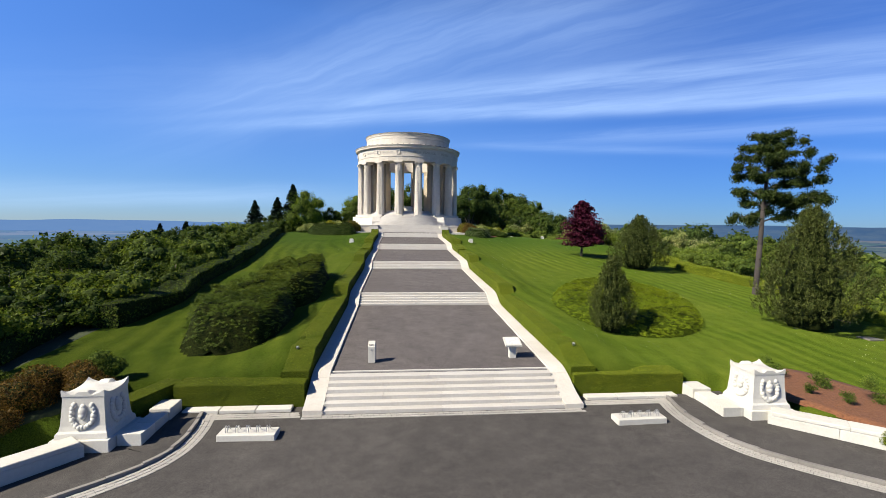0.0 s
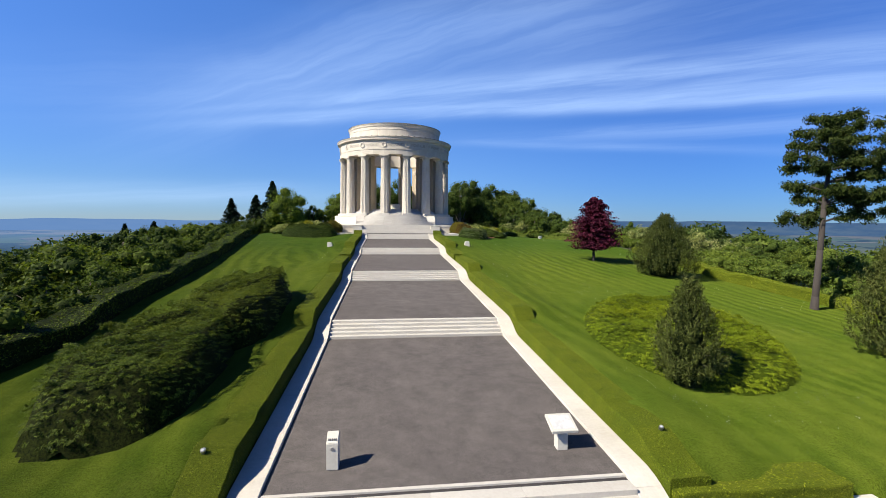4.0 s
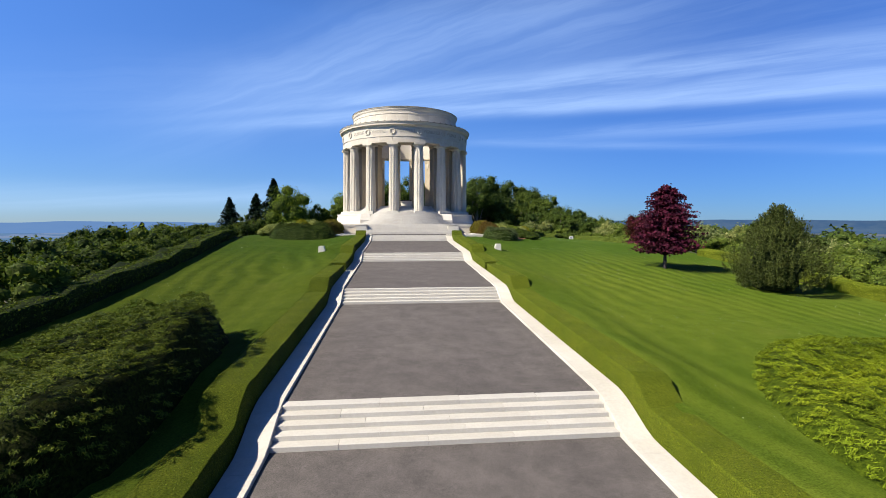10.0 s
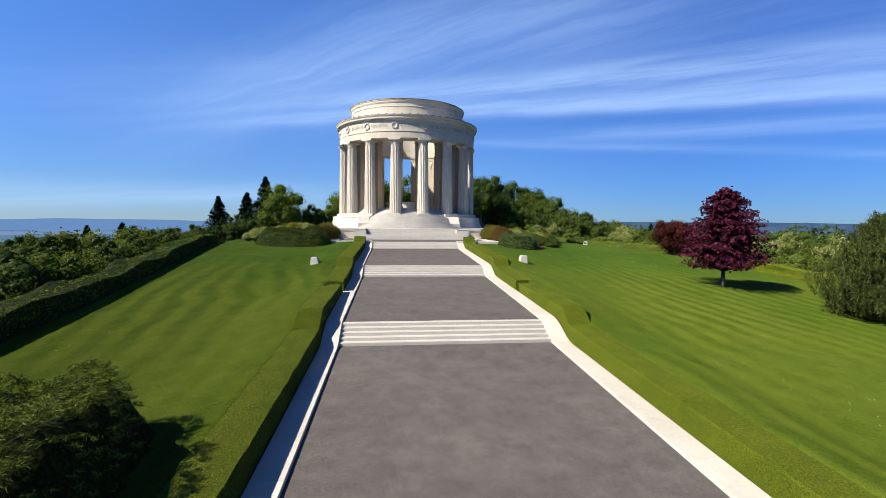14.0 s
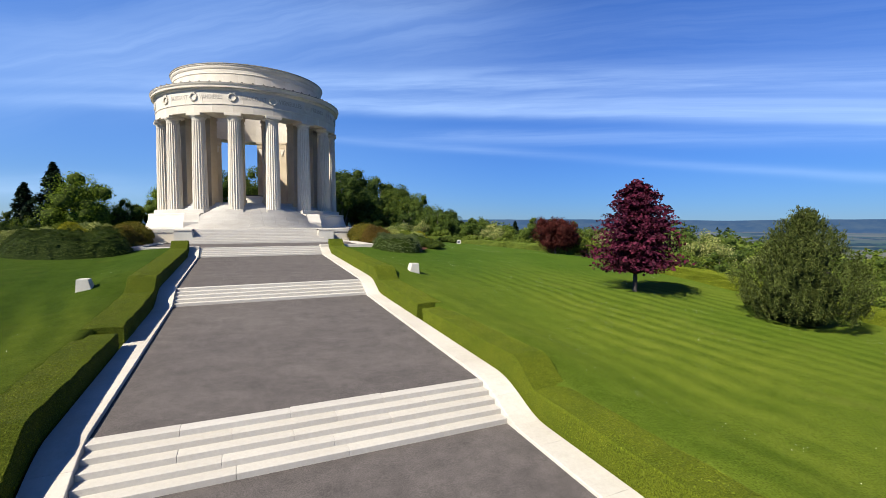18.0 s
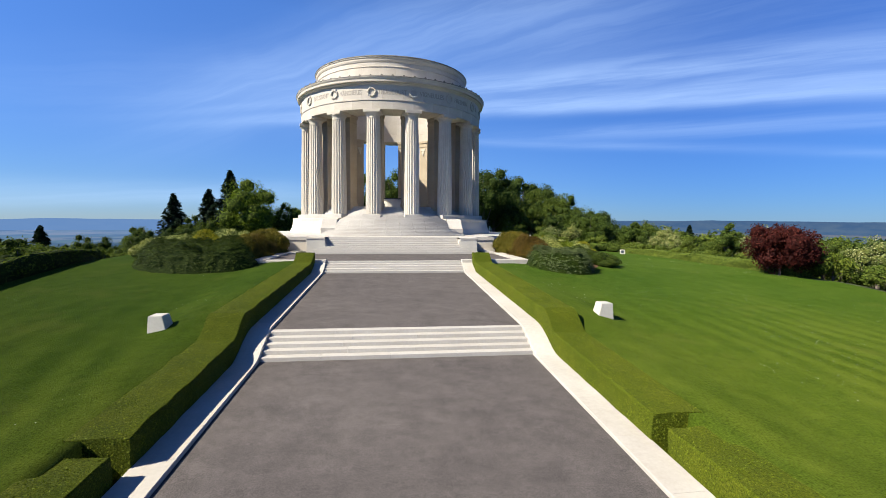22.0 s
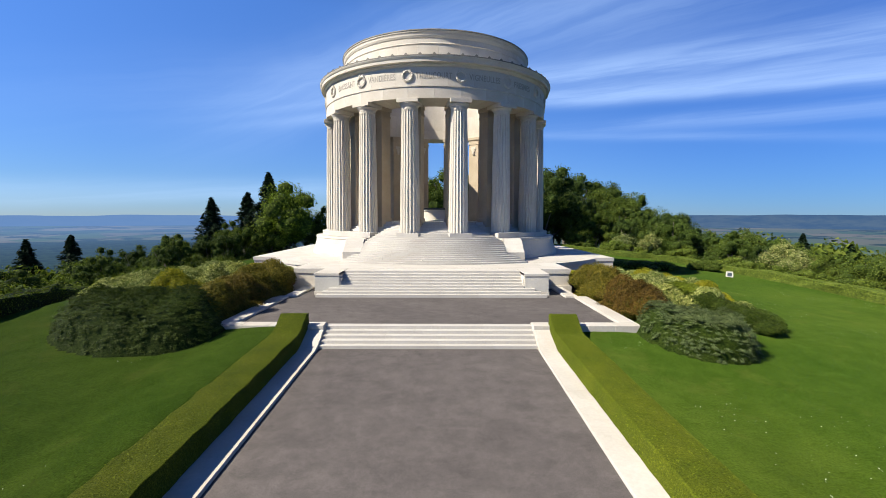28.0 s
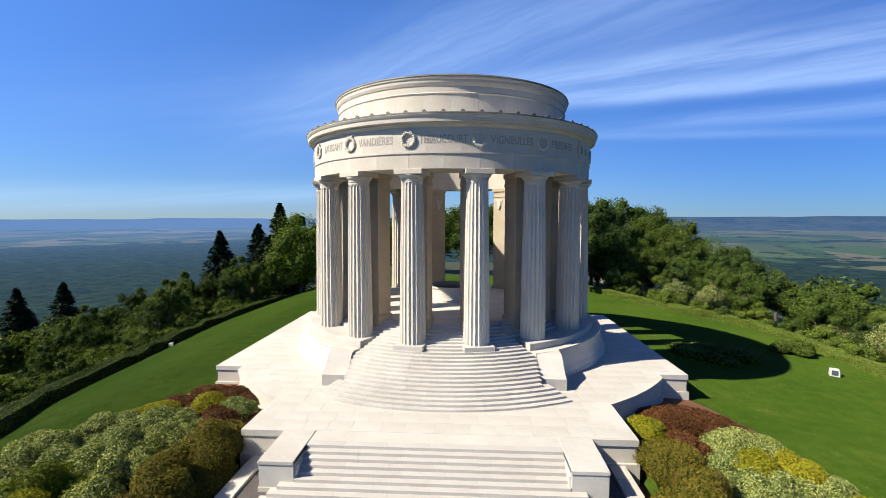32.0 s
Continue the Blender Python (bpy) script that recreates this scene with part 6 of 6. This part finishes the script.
for s in (-1, 1):
    bed("bark-mulched bed beside the terrace wall", [(s * 9.9, 62.4), (s * 12.5, 60.2), (s * 15.0, 61.6), (s * 17.0, 64.5), (s * 19.6, 70), (s * 20.3, 77), (s * 18.8, 82.5), (s * 17.0, 85.6), (s * 14.5, 85), (s * 12.2, 80.5), (s * 9.9, 75), (s * 9.6, 66)], MULCH, 0.05)
bed("bark-mulched bed behind the court wall", [(13.9, -2.2), (15.5, -0.4), (17.8, 0.6), (19.5, -1.2), (21.5, -5.0), (23, -9), (20.5, -10.2), (17, -6.4)], MULCH, 0.12)
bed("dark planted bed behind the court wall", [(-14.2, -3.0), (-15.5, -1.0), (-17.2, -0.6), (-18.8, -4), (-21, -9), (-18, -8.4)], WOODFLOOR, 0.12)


def lumps_in(poly_fn, n, r, h, seed, low=0.35, flat=0.55):
    """Lumps scattered over a footprint given by a test; bigger towards its middle."""
    rg = np.random.default_rng(seed)
    out = []
    (x0, x1, y0, y1), fn = poly_fn
    tries = 0
    while len(out) < n and tries < n * 60:
        tries += 1
        x, y = rg.uniform(x0, x1), rg.uniform(y0, y1)
        k = fn(x, y)
        if k <= 0:
            continue
        rr = r * rg.uniform(0.75, 1.25)
        hz = h * (flat + (1 - flat) * min(1, k)) * rg.uniform(0.85, 1.1)
        out.append(((x, y, land(x, y) + hz * low), (rr, rr * rg.uniform(0.8, 1.2), hz * (1 - low))))
    return out


def oval(cx, cy, rx, ry, turn, p=2):
    c, s = math.cos(radians(turn)), math.sin(radians(turn))
    m = max(rx, ry)

    def fn(x, y):
        u, w = (x - cx) * c + (y - cy) * s, -(x - cx) * s + (y - cy) * c
        return 1.0 - abs(u / rx) ** p - abs(w / ry) ** p
    return (cx - m, cx + m, cy - m, cy + m), fn


def blend_ovals(a, b):
    """Two footprints grown together."""
    (p, f), (q, g) = a, b
    return (min(p[0], q[0]), max(p[1], q[1]), min(p[2], q[2]), max(p[3], q[3])), lambda x, y: max(f(x, y), g(x, y))


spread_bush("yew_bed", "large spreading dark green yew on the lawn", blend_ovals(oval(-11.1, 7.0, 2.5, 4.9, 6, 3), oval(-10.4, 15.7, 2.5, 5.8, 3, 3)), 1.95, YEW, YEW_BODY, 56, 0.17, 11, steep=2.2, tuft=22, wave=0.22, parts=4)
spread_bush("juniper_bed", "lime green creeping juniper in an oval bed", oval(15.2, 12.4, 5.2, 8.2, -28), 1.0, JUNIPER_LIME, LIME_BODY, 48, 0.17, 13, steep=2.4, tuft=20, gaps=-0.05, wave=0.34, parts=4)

# shrubs flanking the upper forecourt
JUNIPER_SHAPE = {-1: oval(-14.2, 62.9, 5.0, 3.0, -33), 1: oval(12.4, 61.7, 2.35, 2.8, 0)}
for s in (-1, 1):
    deep = s < 0
    spread_bush("juniper_bush", "broad green juniper with drooping sprays" if deep else "blue-green juniper with feathery sprays", JUNIPER_SHAPE[s], 1.55 if deep else 1.35, JUNIPER if deep else JUNIPER_BLUE, JUNIPER_BODY, 70, 0.17, 30 + s, steep=2.0, tuft=22, gaps=-0.08, wave=0.36)
    mound("shrub", "dense olive-gold shrub along the forecourt" if s > 0 else "dense dark olive shrub along the forecourt", "shrub", lumps_in(oval(s * 11.5, 71.9, 1.15, 3.6, s * -3), 26, 0.8, 2.1, 41 + s, low=0.4), OLIVE, 170, 0.10, 42 + s, 0.55, 0.6, core=OLIVE_BODY)
    mound("shrub", "dense copper-brown shrub at the forecourt's corner", "shrub", lumps_in(oval(s * 11.6, 66.6, 1.25, 2.9, s * -3), 22, 0.8, 2.0, 45 + s, low=0.4), BROWN if s > 0 else OLIVE, 170, 0.10, 46 + s, 0.55, 0.6, core=OLIVE_BODY)
# mixed planting of the two beds: kind, middle, half widths, lumps, height
BED_PLANTS = [
    ("m", 15.6, 79.4, 3.0, 2.4, 34, 0.85), ("g", 12.3, 78.2, 0.8, 0.8, 5, 0.9), ("s", 16.7, 75.8, 1.7, 1.7, 12, 1.45), ("g", 15.3, 73.4, 1.0, 1.1, 7, 1.7),
    ("g", 17.6, 73.9, 1.2, 1.0, 7, 1.5), ("s", 13.7, 72.9, 1.2, 1.6, 9, 1.75), ("s", 18.0, 72.0, 1.3, 1.5, 10, 1.4), ("g", 17.9, 70.2, 0.9, 1.0, 6, 1.5),
    ("s", 14.3, 70.4, 1.2, 1.6, 9, 1.75), ("v", 15.5, 69.0, 1.1, 1.2, 8, 1.7), ("s", 17.6, 68.4, 1.4, 1.3, 10, 1.4), ("s", 16.0, 71.4, 1.2, 1.2, 8, 1.65), ("s", 13.8, 67.6, 1.2, 1.4, 8, 1.7), ("d", 16.0, 66.6, 1.3, 1.1, 8, 1.2), ("m", 13.2, 75.6, 1.0, 1.5, 8, 1.2),
    ("m", -15.4, 81.0, 3.0, 2.4, 34, 0.75), ("g", -15.0, 79.6, 0.9, 0.6, 4, 1.1), ("s", -12.9, 78.9, 1.1, 1.0, 7, 1.1), ("s", -15.7, 75.9, 2.2, 1.9, 18, 1.5), ("s", -18.8, 75.4, 1.9, 1.8, 14, 1.4),
    ("s", -15.6, 72.4, 1.9, 1.8, 16, 1.75), ("s", -19.3, 72.4, 2.0, 1.7, 14, 1.5), ("v", -16.6, 69.6, 1.4, 1.3, 10, 1.8), ("s", -19.5, 69.6, 1.9, 1.5, 13, 1.6), ("s", -13.6, 70.2, 1.3, 2.0, 12, 1.9), ("g", -17.6, 77.9, 1.1, 0.9, 6, 1.2), ("s", -13.9, 73.4, 1.2, 1.4, 9, 1.8), ("m", -13.2, 76.6, 0.9, 1.3, 7, 1.3), ("s", -21.2, 73.6, 1.2, 1.6, 9, 1.2), ("g", -14.9, 67.4, 1.0, 1.1, 6, 2.0), ("s", -17.3, 67.2, 1.6, 1.3, 10, 1.8),
]
SHRUB_KINDS = {
    "m": ("low maroon-brown barberry at the terrace corner", MAROON, MAROON_BODY, 0.11, 130), "g": ("golden-leaved shrub in the mixed bed", GOLD, GOLD_BODY, 0.11, 150),
    "s": ("silver-variegated shrub in the mixed bed", SILVER, SILVER_BODY, 0.11, 160), "v": ("fresh green shrub in the mixed bed", HEDGE, HEDGE_BODY, 0.11, 150),
    "d": ("dark green shrub in the mixed bed", JUNIPER, JUNIPER_BODY, 0.095, 140),
}
for i, (kd, x, y, rx, ry_, n, h) in enumerate(BED_PLANTS):
    label, leaf, core, size, dens = SHRUB_KINDS[kd]
    mound("shrub", label, "shrub", lumps_in(oval(x, y, rx, ry_, 0), n, 0.76, h * 1.1, 300 + i, low=0.45), leaf, dens, size, 330 + i, 0.6, 0.6, group="shrubs of the beds", core=core)
mound("shrub", "dark green low shrub beside the juniper", "shrub", lumps_in(oval(16.9, 65.2, 1.2, 1.6, 10), 9, 0.8, 1.2, 75, low=0.35), JUNIPER, 150, 0.10, 76, 0.4, 0.4, lie=1, core=JUNIPER_BODY)
mound("shrub", "dark dome of clipped shrubs in the monument's shadow", "shrub", lumps_in(oval(26.8, 97.6, 4.0, 2.6, 0), 14, 1.3, 1.1, 77, low=0.3), YEW, 30, 0.2, 78, 0.5, 0.5, core=YEW_BODY)
mound("shrub", "small round green shrub on the lawn", "shrub", lumps_in(oval(36.6, 101.5, 1.6, 1.3, 0), 7, 0.8, 1.6, 79, low=0.4), LEAF, 60, 0.18, 80, 0.6, 0.6)
rg = np.random.default_rng(5)
for x, y, r in ((16.3, -0.6, 0.5), (17.6, -1.7, 0.55), (18.9, -3.2, 0.6), (17.0, -3.6, 0.35), (18.0, -5.2, 0.4), (20.1, -5.6, 0.55), (16.0, -2.6, 0.3), (19.3, -7.0, 0.4), (21.0, -8.0, 0.45)):
    mound("low_shrub", "small sparse green shrub in bark mulch", "shrub", [((x + rg.normal(0, r * 0.4), y + rg.normal(0, r * 0.4), land(x, y) + r * rg.uniform(0.2, 1.5)), (r * 0.55, r * 0.55, r * 0.7)) for _ in range(6)], LEAF, 70, 0.075, int(900 + x * 10), 0.45, 0.9, group="low shrubs behind the wall", airy=True)
for x, y, r in ((-14.6, -1.4, 0.8), (-15.8, -2.8, 1.0), (-17.0, -4.6, 1.1), (-16.4, -1.4, 0.7), (-18.5, -6.5, 1.2), (-15.6, -4.6, 0.8), (-13.9, -2.0, 0.6), (-17.6, -2.4, 1.0)):
    mound("low_shrub", "dark green and brown shrub behind the court wall", "shrub", [((x + rg.normal(0, r * 0.4), y + rg.normal(0, r * 0.4), land(x, y) + r * rg.uniform(0.3, 0.8)), (r * 0.75, r * 0.75, r * 0.65)) for _ in range(5)], BROWN if x > -16.2 else YEW, 150, 0.085, int(950 - x * 10), 0.55, 0.8, group="low shrubs behind the wall")
mound("low_shrub", "rounded light green shrub at the wall", "shrub", [((15.35, -6.75, -0.74), (0.42, 0.38, 0.36)), ((15.75, -6.9, -0.78), (0.38, 0.36, 0.32))], HEDGE, 300, 0.05, 990, 0.6, 0.6, core=HEDGE_BODY)
mound("low_shrub", "small bright green shrub behind the pillar", "shrub", [((-14.5 + dx, -0.5 + dy, land(-14.5, -0.5) + dz), (0.45, 0.45, 0.42)) for dx, dy, dz in ((0, 0, 0.9), (0.45, 0.1, 0.6), (-0.45, -0.1, 0.55), (0.1, -0.35, 0.4))], LEAF_BRIGHT, 150, 0.09, 991, 0.6, 0.6, core=BRIGHT_BODY)

# ---- single trees on the lawn ----
def stand(t, x, y, turn=0.0, k=1.0, kz=None, sink=0.05):
    t.matrix_basis = pose(x, y, land(x, y) - sink, 0, 0, turn) @ Matrix.Diagonal((k, k, kz or k, 1))
    return t


stand(spruce(101, 8.0, 3.9, LEAF_RED, 17000, 0.21, "dark purple copper-leaved tree with layered boughs on the lawn", name="copper_tree", bare=0.19, lift=0.10, belly=0.48, broad=0.95, core=COPPER_BODY, taper=0.48, reach=(0.35, 1.2)), 24.6, 43.2)
stand(broadleaf(102, 5.2, 3.0, LEAF_REDBALL, 12000, 0.17, "round dark red clipped tree at the lawn's edge", stem=0.05, name="copper_tree", lumps=40, squash=0.9, inner=0.85), 36.0, 67.0)
stand(young_pine(103, 4.6, 1.55, NEEDLE_GREY, 8000, 0.20, "small bushy pine at the oval bed"), 10.9, 5.6)
stand(young_pine(104, 6.8, 4.1, NEEDLE_GREY, 16000, 0.27, "bushy rounded pine on the lawn", full=0.78), 28.6, 34.6)
stand(young_pine(105, 9.1, 4.1, NEEDLE_GREY, 18000, 0.28, "broad dark pine with boughs down to the grass", full=0.80), 28.2, 9.8)


def tall_pine(x, y):
    """An old pine: long bare stem, limbs low on one side, flat plates of needles."""
    rg = np.random.default_rng(9)
    t = thing("pine_tree", "tall old pine with bare trunk and flat plates of needles", "tree", pose(x, y, land(x, y) - 0.05) @ Matrix.Diagonal((0.86, 0.86, 1.14, 1)))
    Ht = 15.2
    spine = [(Vector((0, 0, -0.3)), 0.42), (Vector((0.05, 0, 1.0)), 0.31), (Vector((0.30, 0, 4.5)), 0.27), (Vector((0.55, 0.1, 7.5)), 0.23), (Vector((0.85, 0, 11)), 0.18), (Vector((0.9, 0, 14.2)), 0.06)]
    plates = [(14.1, -60, 1.6), (14.2, 120, 1.4), (13.9, 30, 1.5), (13.8, 210, 1.5), (13.3, -55, 3.0), (13.3, 125, 2.7), (13.0, 20, 2.4), (12.9, 205, 2.4), (12.4, -65, 4.0), (12.3, 110, 3.2), (12.0, 35, 2.8), (11.8, 230, 2.8),
              (11.5, -50, 4.3), (11.4, 130, 3.3), (11.0, -10, 3.2), (10.8, -64, 5.5), (10.7, 112, 3.9), (10.4, 200, 3.0), (10.0, -40, 4.6), (9.9, -70, 5.2), (9.3, 125, 4.0), (9.2, 60, 3.0), (8.9, 250, 3.2), (8.4, -58, 6.3), (8.2, -35, 4.8), (8.5, -85, 4.6), (8.3, 100, 2.6), (7.1, -62, 4.2), (7.0, 128, 3.4), (6.6, 105, 2.6), (7.6, 30, 2.8)]
    P, N, lim, cores = [], [], [], []
    for h, a, ln in plates:
        a = radians(a + rg.uniform(-12, 12))
        r = 1.35
        k = h / 14.0
        s0 = Vector((0.3 + 0.6 * k, 0, h - 0.5))
        e = Vector((s0.x + math.cos(a) * ln * 0.8, math.sin(a) * ln * 0.8, h + 0.1))
        lim.append((s0, e, 0.10 * (1.4 - k), 0.02))
        m = max(3, int(ln * 1.7))
        for j in range(m):
            f = 0.30 + 0.70 * j / (m - 1)
            c = np.array([s0.x + math.cos(a) * ln * f - math.sin(a) * rg.normal(0, 0.16) * ln, math.sin(a) * ln * f + math.cos(a) * rg.normal(0, 0.16) * ln, h - 0.25 + 0.3 * f + rg.normal(0, 0.13)])
            rr = np.array([rg.uniform(0.55, 0.88)] * 2 + [rg.uniform(0.36, 0.54)])
            p, d = shell(rg, 210, c, rr, 0.45, 1.15)
            P.append(p); N.append(d + (0, 0, 0.5))
            cores.append((c, rr * 0.6))
    put("trunk", trunk_mesh("trunk", BARK_PINE, spine, lim), t)
    put("crown", leaf_mesh("crown", np.concatenate(P), np.concatenate(N), 0.24, NEEDLE, 9, 0.45, 0.7, cores=cores, core=NEEDLE_BODY, tri=True), t)
    return t


tall_pine(34.3, 22.0)

# ---- woods round the hill ----
LB = "broad-leaved tree in full leaf in the wood"
WILD = dict(stem=0.10, lumps=46, squash=1.0, cone=0.45, inner=0.80, lump_r=(0.15, 0.27))
kinds = {
    "a": broadleaf(201, 8, 3.3, LEAF, 6600, 0.155, LB, **WILD),
    "b": broadleaf(202, 9, 3.0, LEAF_DARK, 6600, 0.155, LB, **WILD),
    "c": broadleaf(203, 7, 3.4, LEAF, 6600, 0.155, LB, **WILD),
    "d": broadleaf(204, 8, 3.2, LEAF_BRIGHT, 6600, 0.155, "bright green tree in young leaf", **WILD),
    "h": broadleaf(211, 9, 3.2, LEAF, 9600, 0.15, LB, **WILD),
    "i": broadleaf(212, 9, 3.0, LEAF_DARK, 9600, 0.15, LB, **WILD),
    "j": broadleaf(213, 8, 3.4, LEAF_LIME, 14000, 0.15, "dense round bright green tree in young leaf", stem=0.10, lumps=64, squash=0.85, inner=0.84, lump_r=(0.20, 0.32)),
    "e": broadleaf(205, 6, 3.0, LEAF_PALE, 6600, 0.155, "pale tree in creamy blossom", **WILD),
    "s": spruce(206, 10, 3.0, NEEDLE_DARK, 5200, 0.42, "dark spruce standing above the wood"),
    "p": broadleaf(214, 8, 3.4, LEAF, 2600, 0.27, LB, **WILD),
    "q": broadleaf(215, 9, 3.2, LEAF_DARK, 2600, 0.27, LB, **WILD),
    "f": broadleaf(209, 8, 3.6, LEAF, 1280, 0.50, LB),
    "g": broadleaf(210, 9, 3.4, LEAF_DARK, 1280, 0.50, LB),
    "u": broadleaf(207, 3.0, 2.2, LEAF, 2200, 0.17, "leafy bush at the wood's edge", "bush", stem=0.02, name="bush", lumps=30, lump_r=(0.16, 0.32)),
    "v": broadleaf(208, 2.6, 2.2, LEAF_BRIGHT, 2200, 0.16, "light green bush at the wood's edge", "bush", stem=0.02, name="bush", lumps=30, lump_r=(0.16, 0.32)),
}
for k, t in kinds.items():
    t["group"] = "trees of the wood" if k not in "uv" else "bushes at the wood's edge"
BASE_H = dict(p=8, q=9, h=9, i=9, j=8, f=8, g=9, a=8, b=9, c=7, d=8, e=6, s=10, u=3.0, v=2.6)


plan = {k: [] for k in kinds}


def plant(kind, x, y, height, wide=1.0, rg=random.Random(3)):
    if y < abs(x) - 34:
        return
    k = height / BASE_H[kind]
    plan[kind].append(pose(x, y, land(x, y) - 0.1, 0, 0, rg.uniform(0, 360)) @ Matrix.Diagonal((k * wide, k * wide, k, 1)))


rw = random.Random(17)
# bushes hard behind the boundary hedges
for y in np.arange(-10, 158, 3.4):
    plant(rw.choice("uuuv"), float(left_x(y)) - rw.uniform(2.2, 3.4), y + rw.uniform(-1, 1), rw.uniform(1.8, 3.0), 1.1)
    plant(rw.choice("uuv"), float(left_x(y)) - rw.uniform(5.0, 7.5), y + rw.uniform(-1, 1), rw.uniform(2.5, 4.2), 1.1)
for y in np.arange(-10, 140, 3.6):
    plant(rw.choice("uvv"), float(right_x(y)) + rw.uniform(2.2, 3.6), y + rw.uniform(-1, 1), rw.uniform(2.0, 3.4), 1.1)
# the wooded slope on the sunset side
for y in np.arange(-24, 190, 6.2):
    for off, lo, hi in ((10.5, 4.0, 6.0), (16.5, 5.0, 8.0), (23.5, 6.0, 9.0), (32, 7, 10), (42, 8, 11)):
        x = float(left_x(y)) - off + rw.uniform(-2, 2)
        plant(rw.choice("aabbccd" if off < 14 else "ppq" if off < 20 else "fg"), x, y + rw.uniform(-2.5, 2.5), rw.uniform(lo, hi), rw.uniform(0.95, 1.25))
# the other slope
for y in np.arange(-20, 150, 6.0):
    for off, lo, hi in ((6.0, 4.0, 6.5), (11.5, 5.0, 8.0), (18.5, 6.5, 9.5), (27, 8, 10.5), (38, 9, 12)):
        x = float(right_x(y)) + off + rw.uniform(-2, 2)
        kind = rw.choice("accdee" if off < 7 else "aabccdd" if off < 14 else "ppq" if off < 20 else "fg")
        plant(kind, x, y + rw.uniform(-2.5, 2.5), rw.uniform(lo, hi), rw.uniform(0.95, 1.25))
# behind the monument: tall on one hand, lower thicket on the other
for x, y, h, k in ((22.5, 138, 18, "b"), (27, 146, 15.5, "a"), (33, 158, 20.5, "b"), (40, 172, 24, "a"), (49.5, 175, 24.5, "b"), (30, 152, 15, "c"), (45, 164, 19.5, "a"), (36, 143, 12.5, "a"), (43, 148, 13, "c"), (38, 132, 9, "b"), (43, 138, 10.5, "a"), (44, 124, 8.5, "c"), (49, 132, 10.5, "b"), (47, 112, 7.5, "a"), (46, 103, 6.5, "b"), (52, 116, 9, "c"), (50, 140, 12, "b"), (55, 168, 21.5, "a"), (60, 154, 16, "b"), (25, 144, 20.8, "b"), (64, 160, 16.5, "c"), (52, 160, 17.5, "c"), (47, 128, 8, "c"), (54, 124, 8.5, "a"), (16, 152, 15, "c"), (9, 157, 19.5, "b"), (2, 158, 21, "a"), (-6, 160, 19.5, "c"), (-14, 162, 14, "b"), (-22, 160, 11, "d"), (-29, 158, 12, "c"), (30, 141, 8, "c"), (64, 146, 11, "a"), (62, 130, 9.5, "c"), (68, 160, 12, "b")):
    plant({"a": "h", "b": "i", "c": "h", "d": "j"}[k] if h > 11.5 else k, x, y, h, 1.1)
for x, y, top in ((-55, 151.7, 15.0), (-48.2, 156.3, 16.6), (-41.8, 154, 21.2), (-73.4, 122, 6.2), (-66.6, 123.5, 7.0), (22.0, 146, 20.5), (63, 118, 8.0), (66, 112, 6.6)):
    plant("s", x, y, top - land(x, y), 1.35)
for x, y, top, k in ((-36.5, 152, 20.0, "j"), (-60, 146, 7.5, "a"), (-57, 140, 6.5, "c"), (-50, 150, 10.5, "a"), (-46, 140, 9.5, "b"), (-62, 134, 6.8, "b"), (-54, 132, 7.6, "a"), (-49, 124, 7.6, "c"), (-45, 116, 7.4, "b"), (-52, 112, 6.4, "a"), (-47, 104, 5.8, "c"), (-43, 96, 5.0, "a"), (-34, 160, 12.5, "b"), (-27, 164, 13, "a"), (-52, 143, 8.5, "b"), (-45, 146, 9.5, "c"), (-40, 150, 10, "a"), (-31, 155, 11, "c"), (-20, 168, 19.5, "j"), (39.7, 182, 23.5, "i")):
    plant(k, x, y, top - land(x, y), 1.0)
for x, y, h, k in ((41.5, 9.5, 6.4, "b"), (42.3, 13.2, 6.0, "a"), (44.5, 11.5, 7.2, "b"), (41.2, 17.0, 5.0, "a")):
    plant(k, x, y, h, 1.15)
for x, y, h in ((52, 66, 5.5), (47.5, 26, 5.4), (44.5, 58, 5.6), (46, 46, 5.2), (45, 96, 5.0)):
    plant("e", x, y, h, 1.1)

for k, poses in plan.items():
    for m in poses[1:]:
        copy_thing(kinds[k], m)
    kinds[k].matrix_basis = poses[0]

# daisies and clover heads in the lawn
rg = np.random.default_rng(77)
P = []
while len(P) < 2600:
    x, y = rg.uniform(-20, 36), rg.uniform(2, 84)
    if abs(x) < 8.2 or not left_x(y) + 1.5 < x < right_x(y) - 1.5:
        continue
    if noise.noise((x * 0.16, y * 0.16, 2.0)) + 0.4 * noise.noise((x * 0.6, y * 0.6, 4)) < (0.12 if x > 0 else 0.34):
        continue
    P.append((x, y, land(x, y) + 0.05))
P = np.array(P)
tagged(put("lawn_flowers", leaf_mesh("lawn_flowers", P, np.tile((0, 0, 1.0), (len(P), 1)), 0.03, FLOWER, 78, 1.0, 0.3)), "tiny white flowers scattered through the grass", "flowers", kind="stuff")
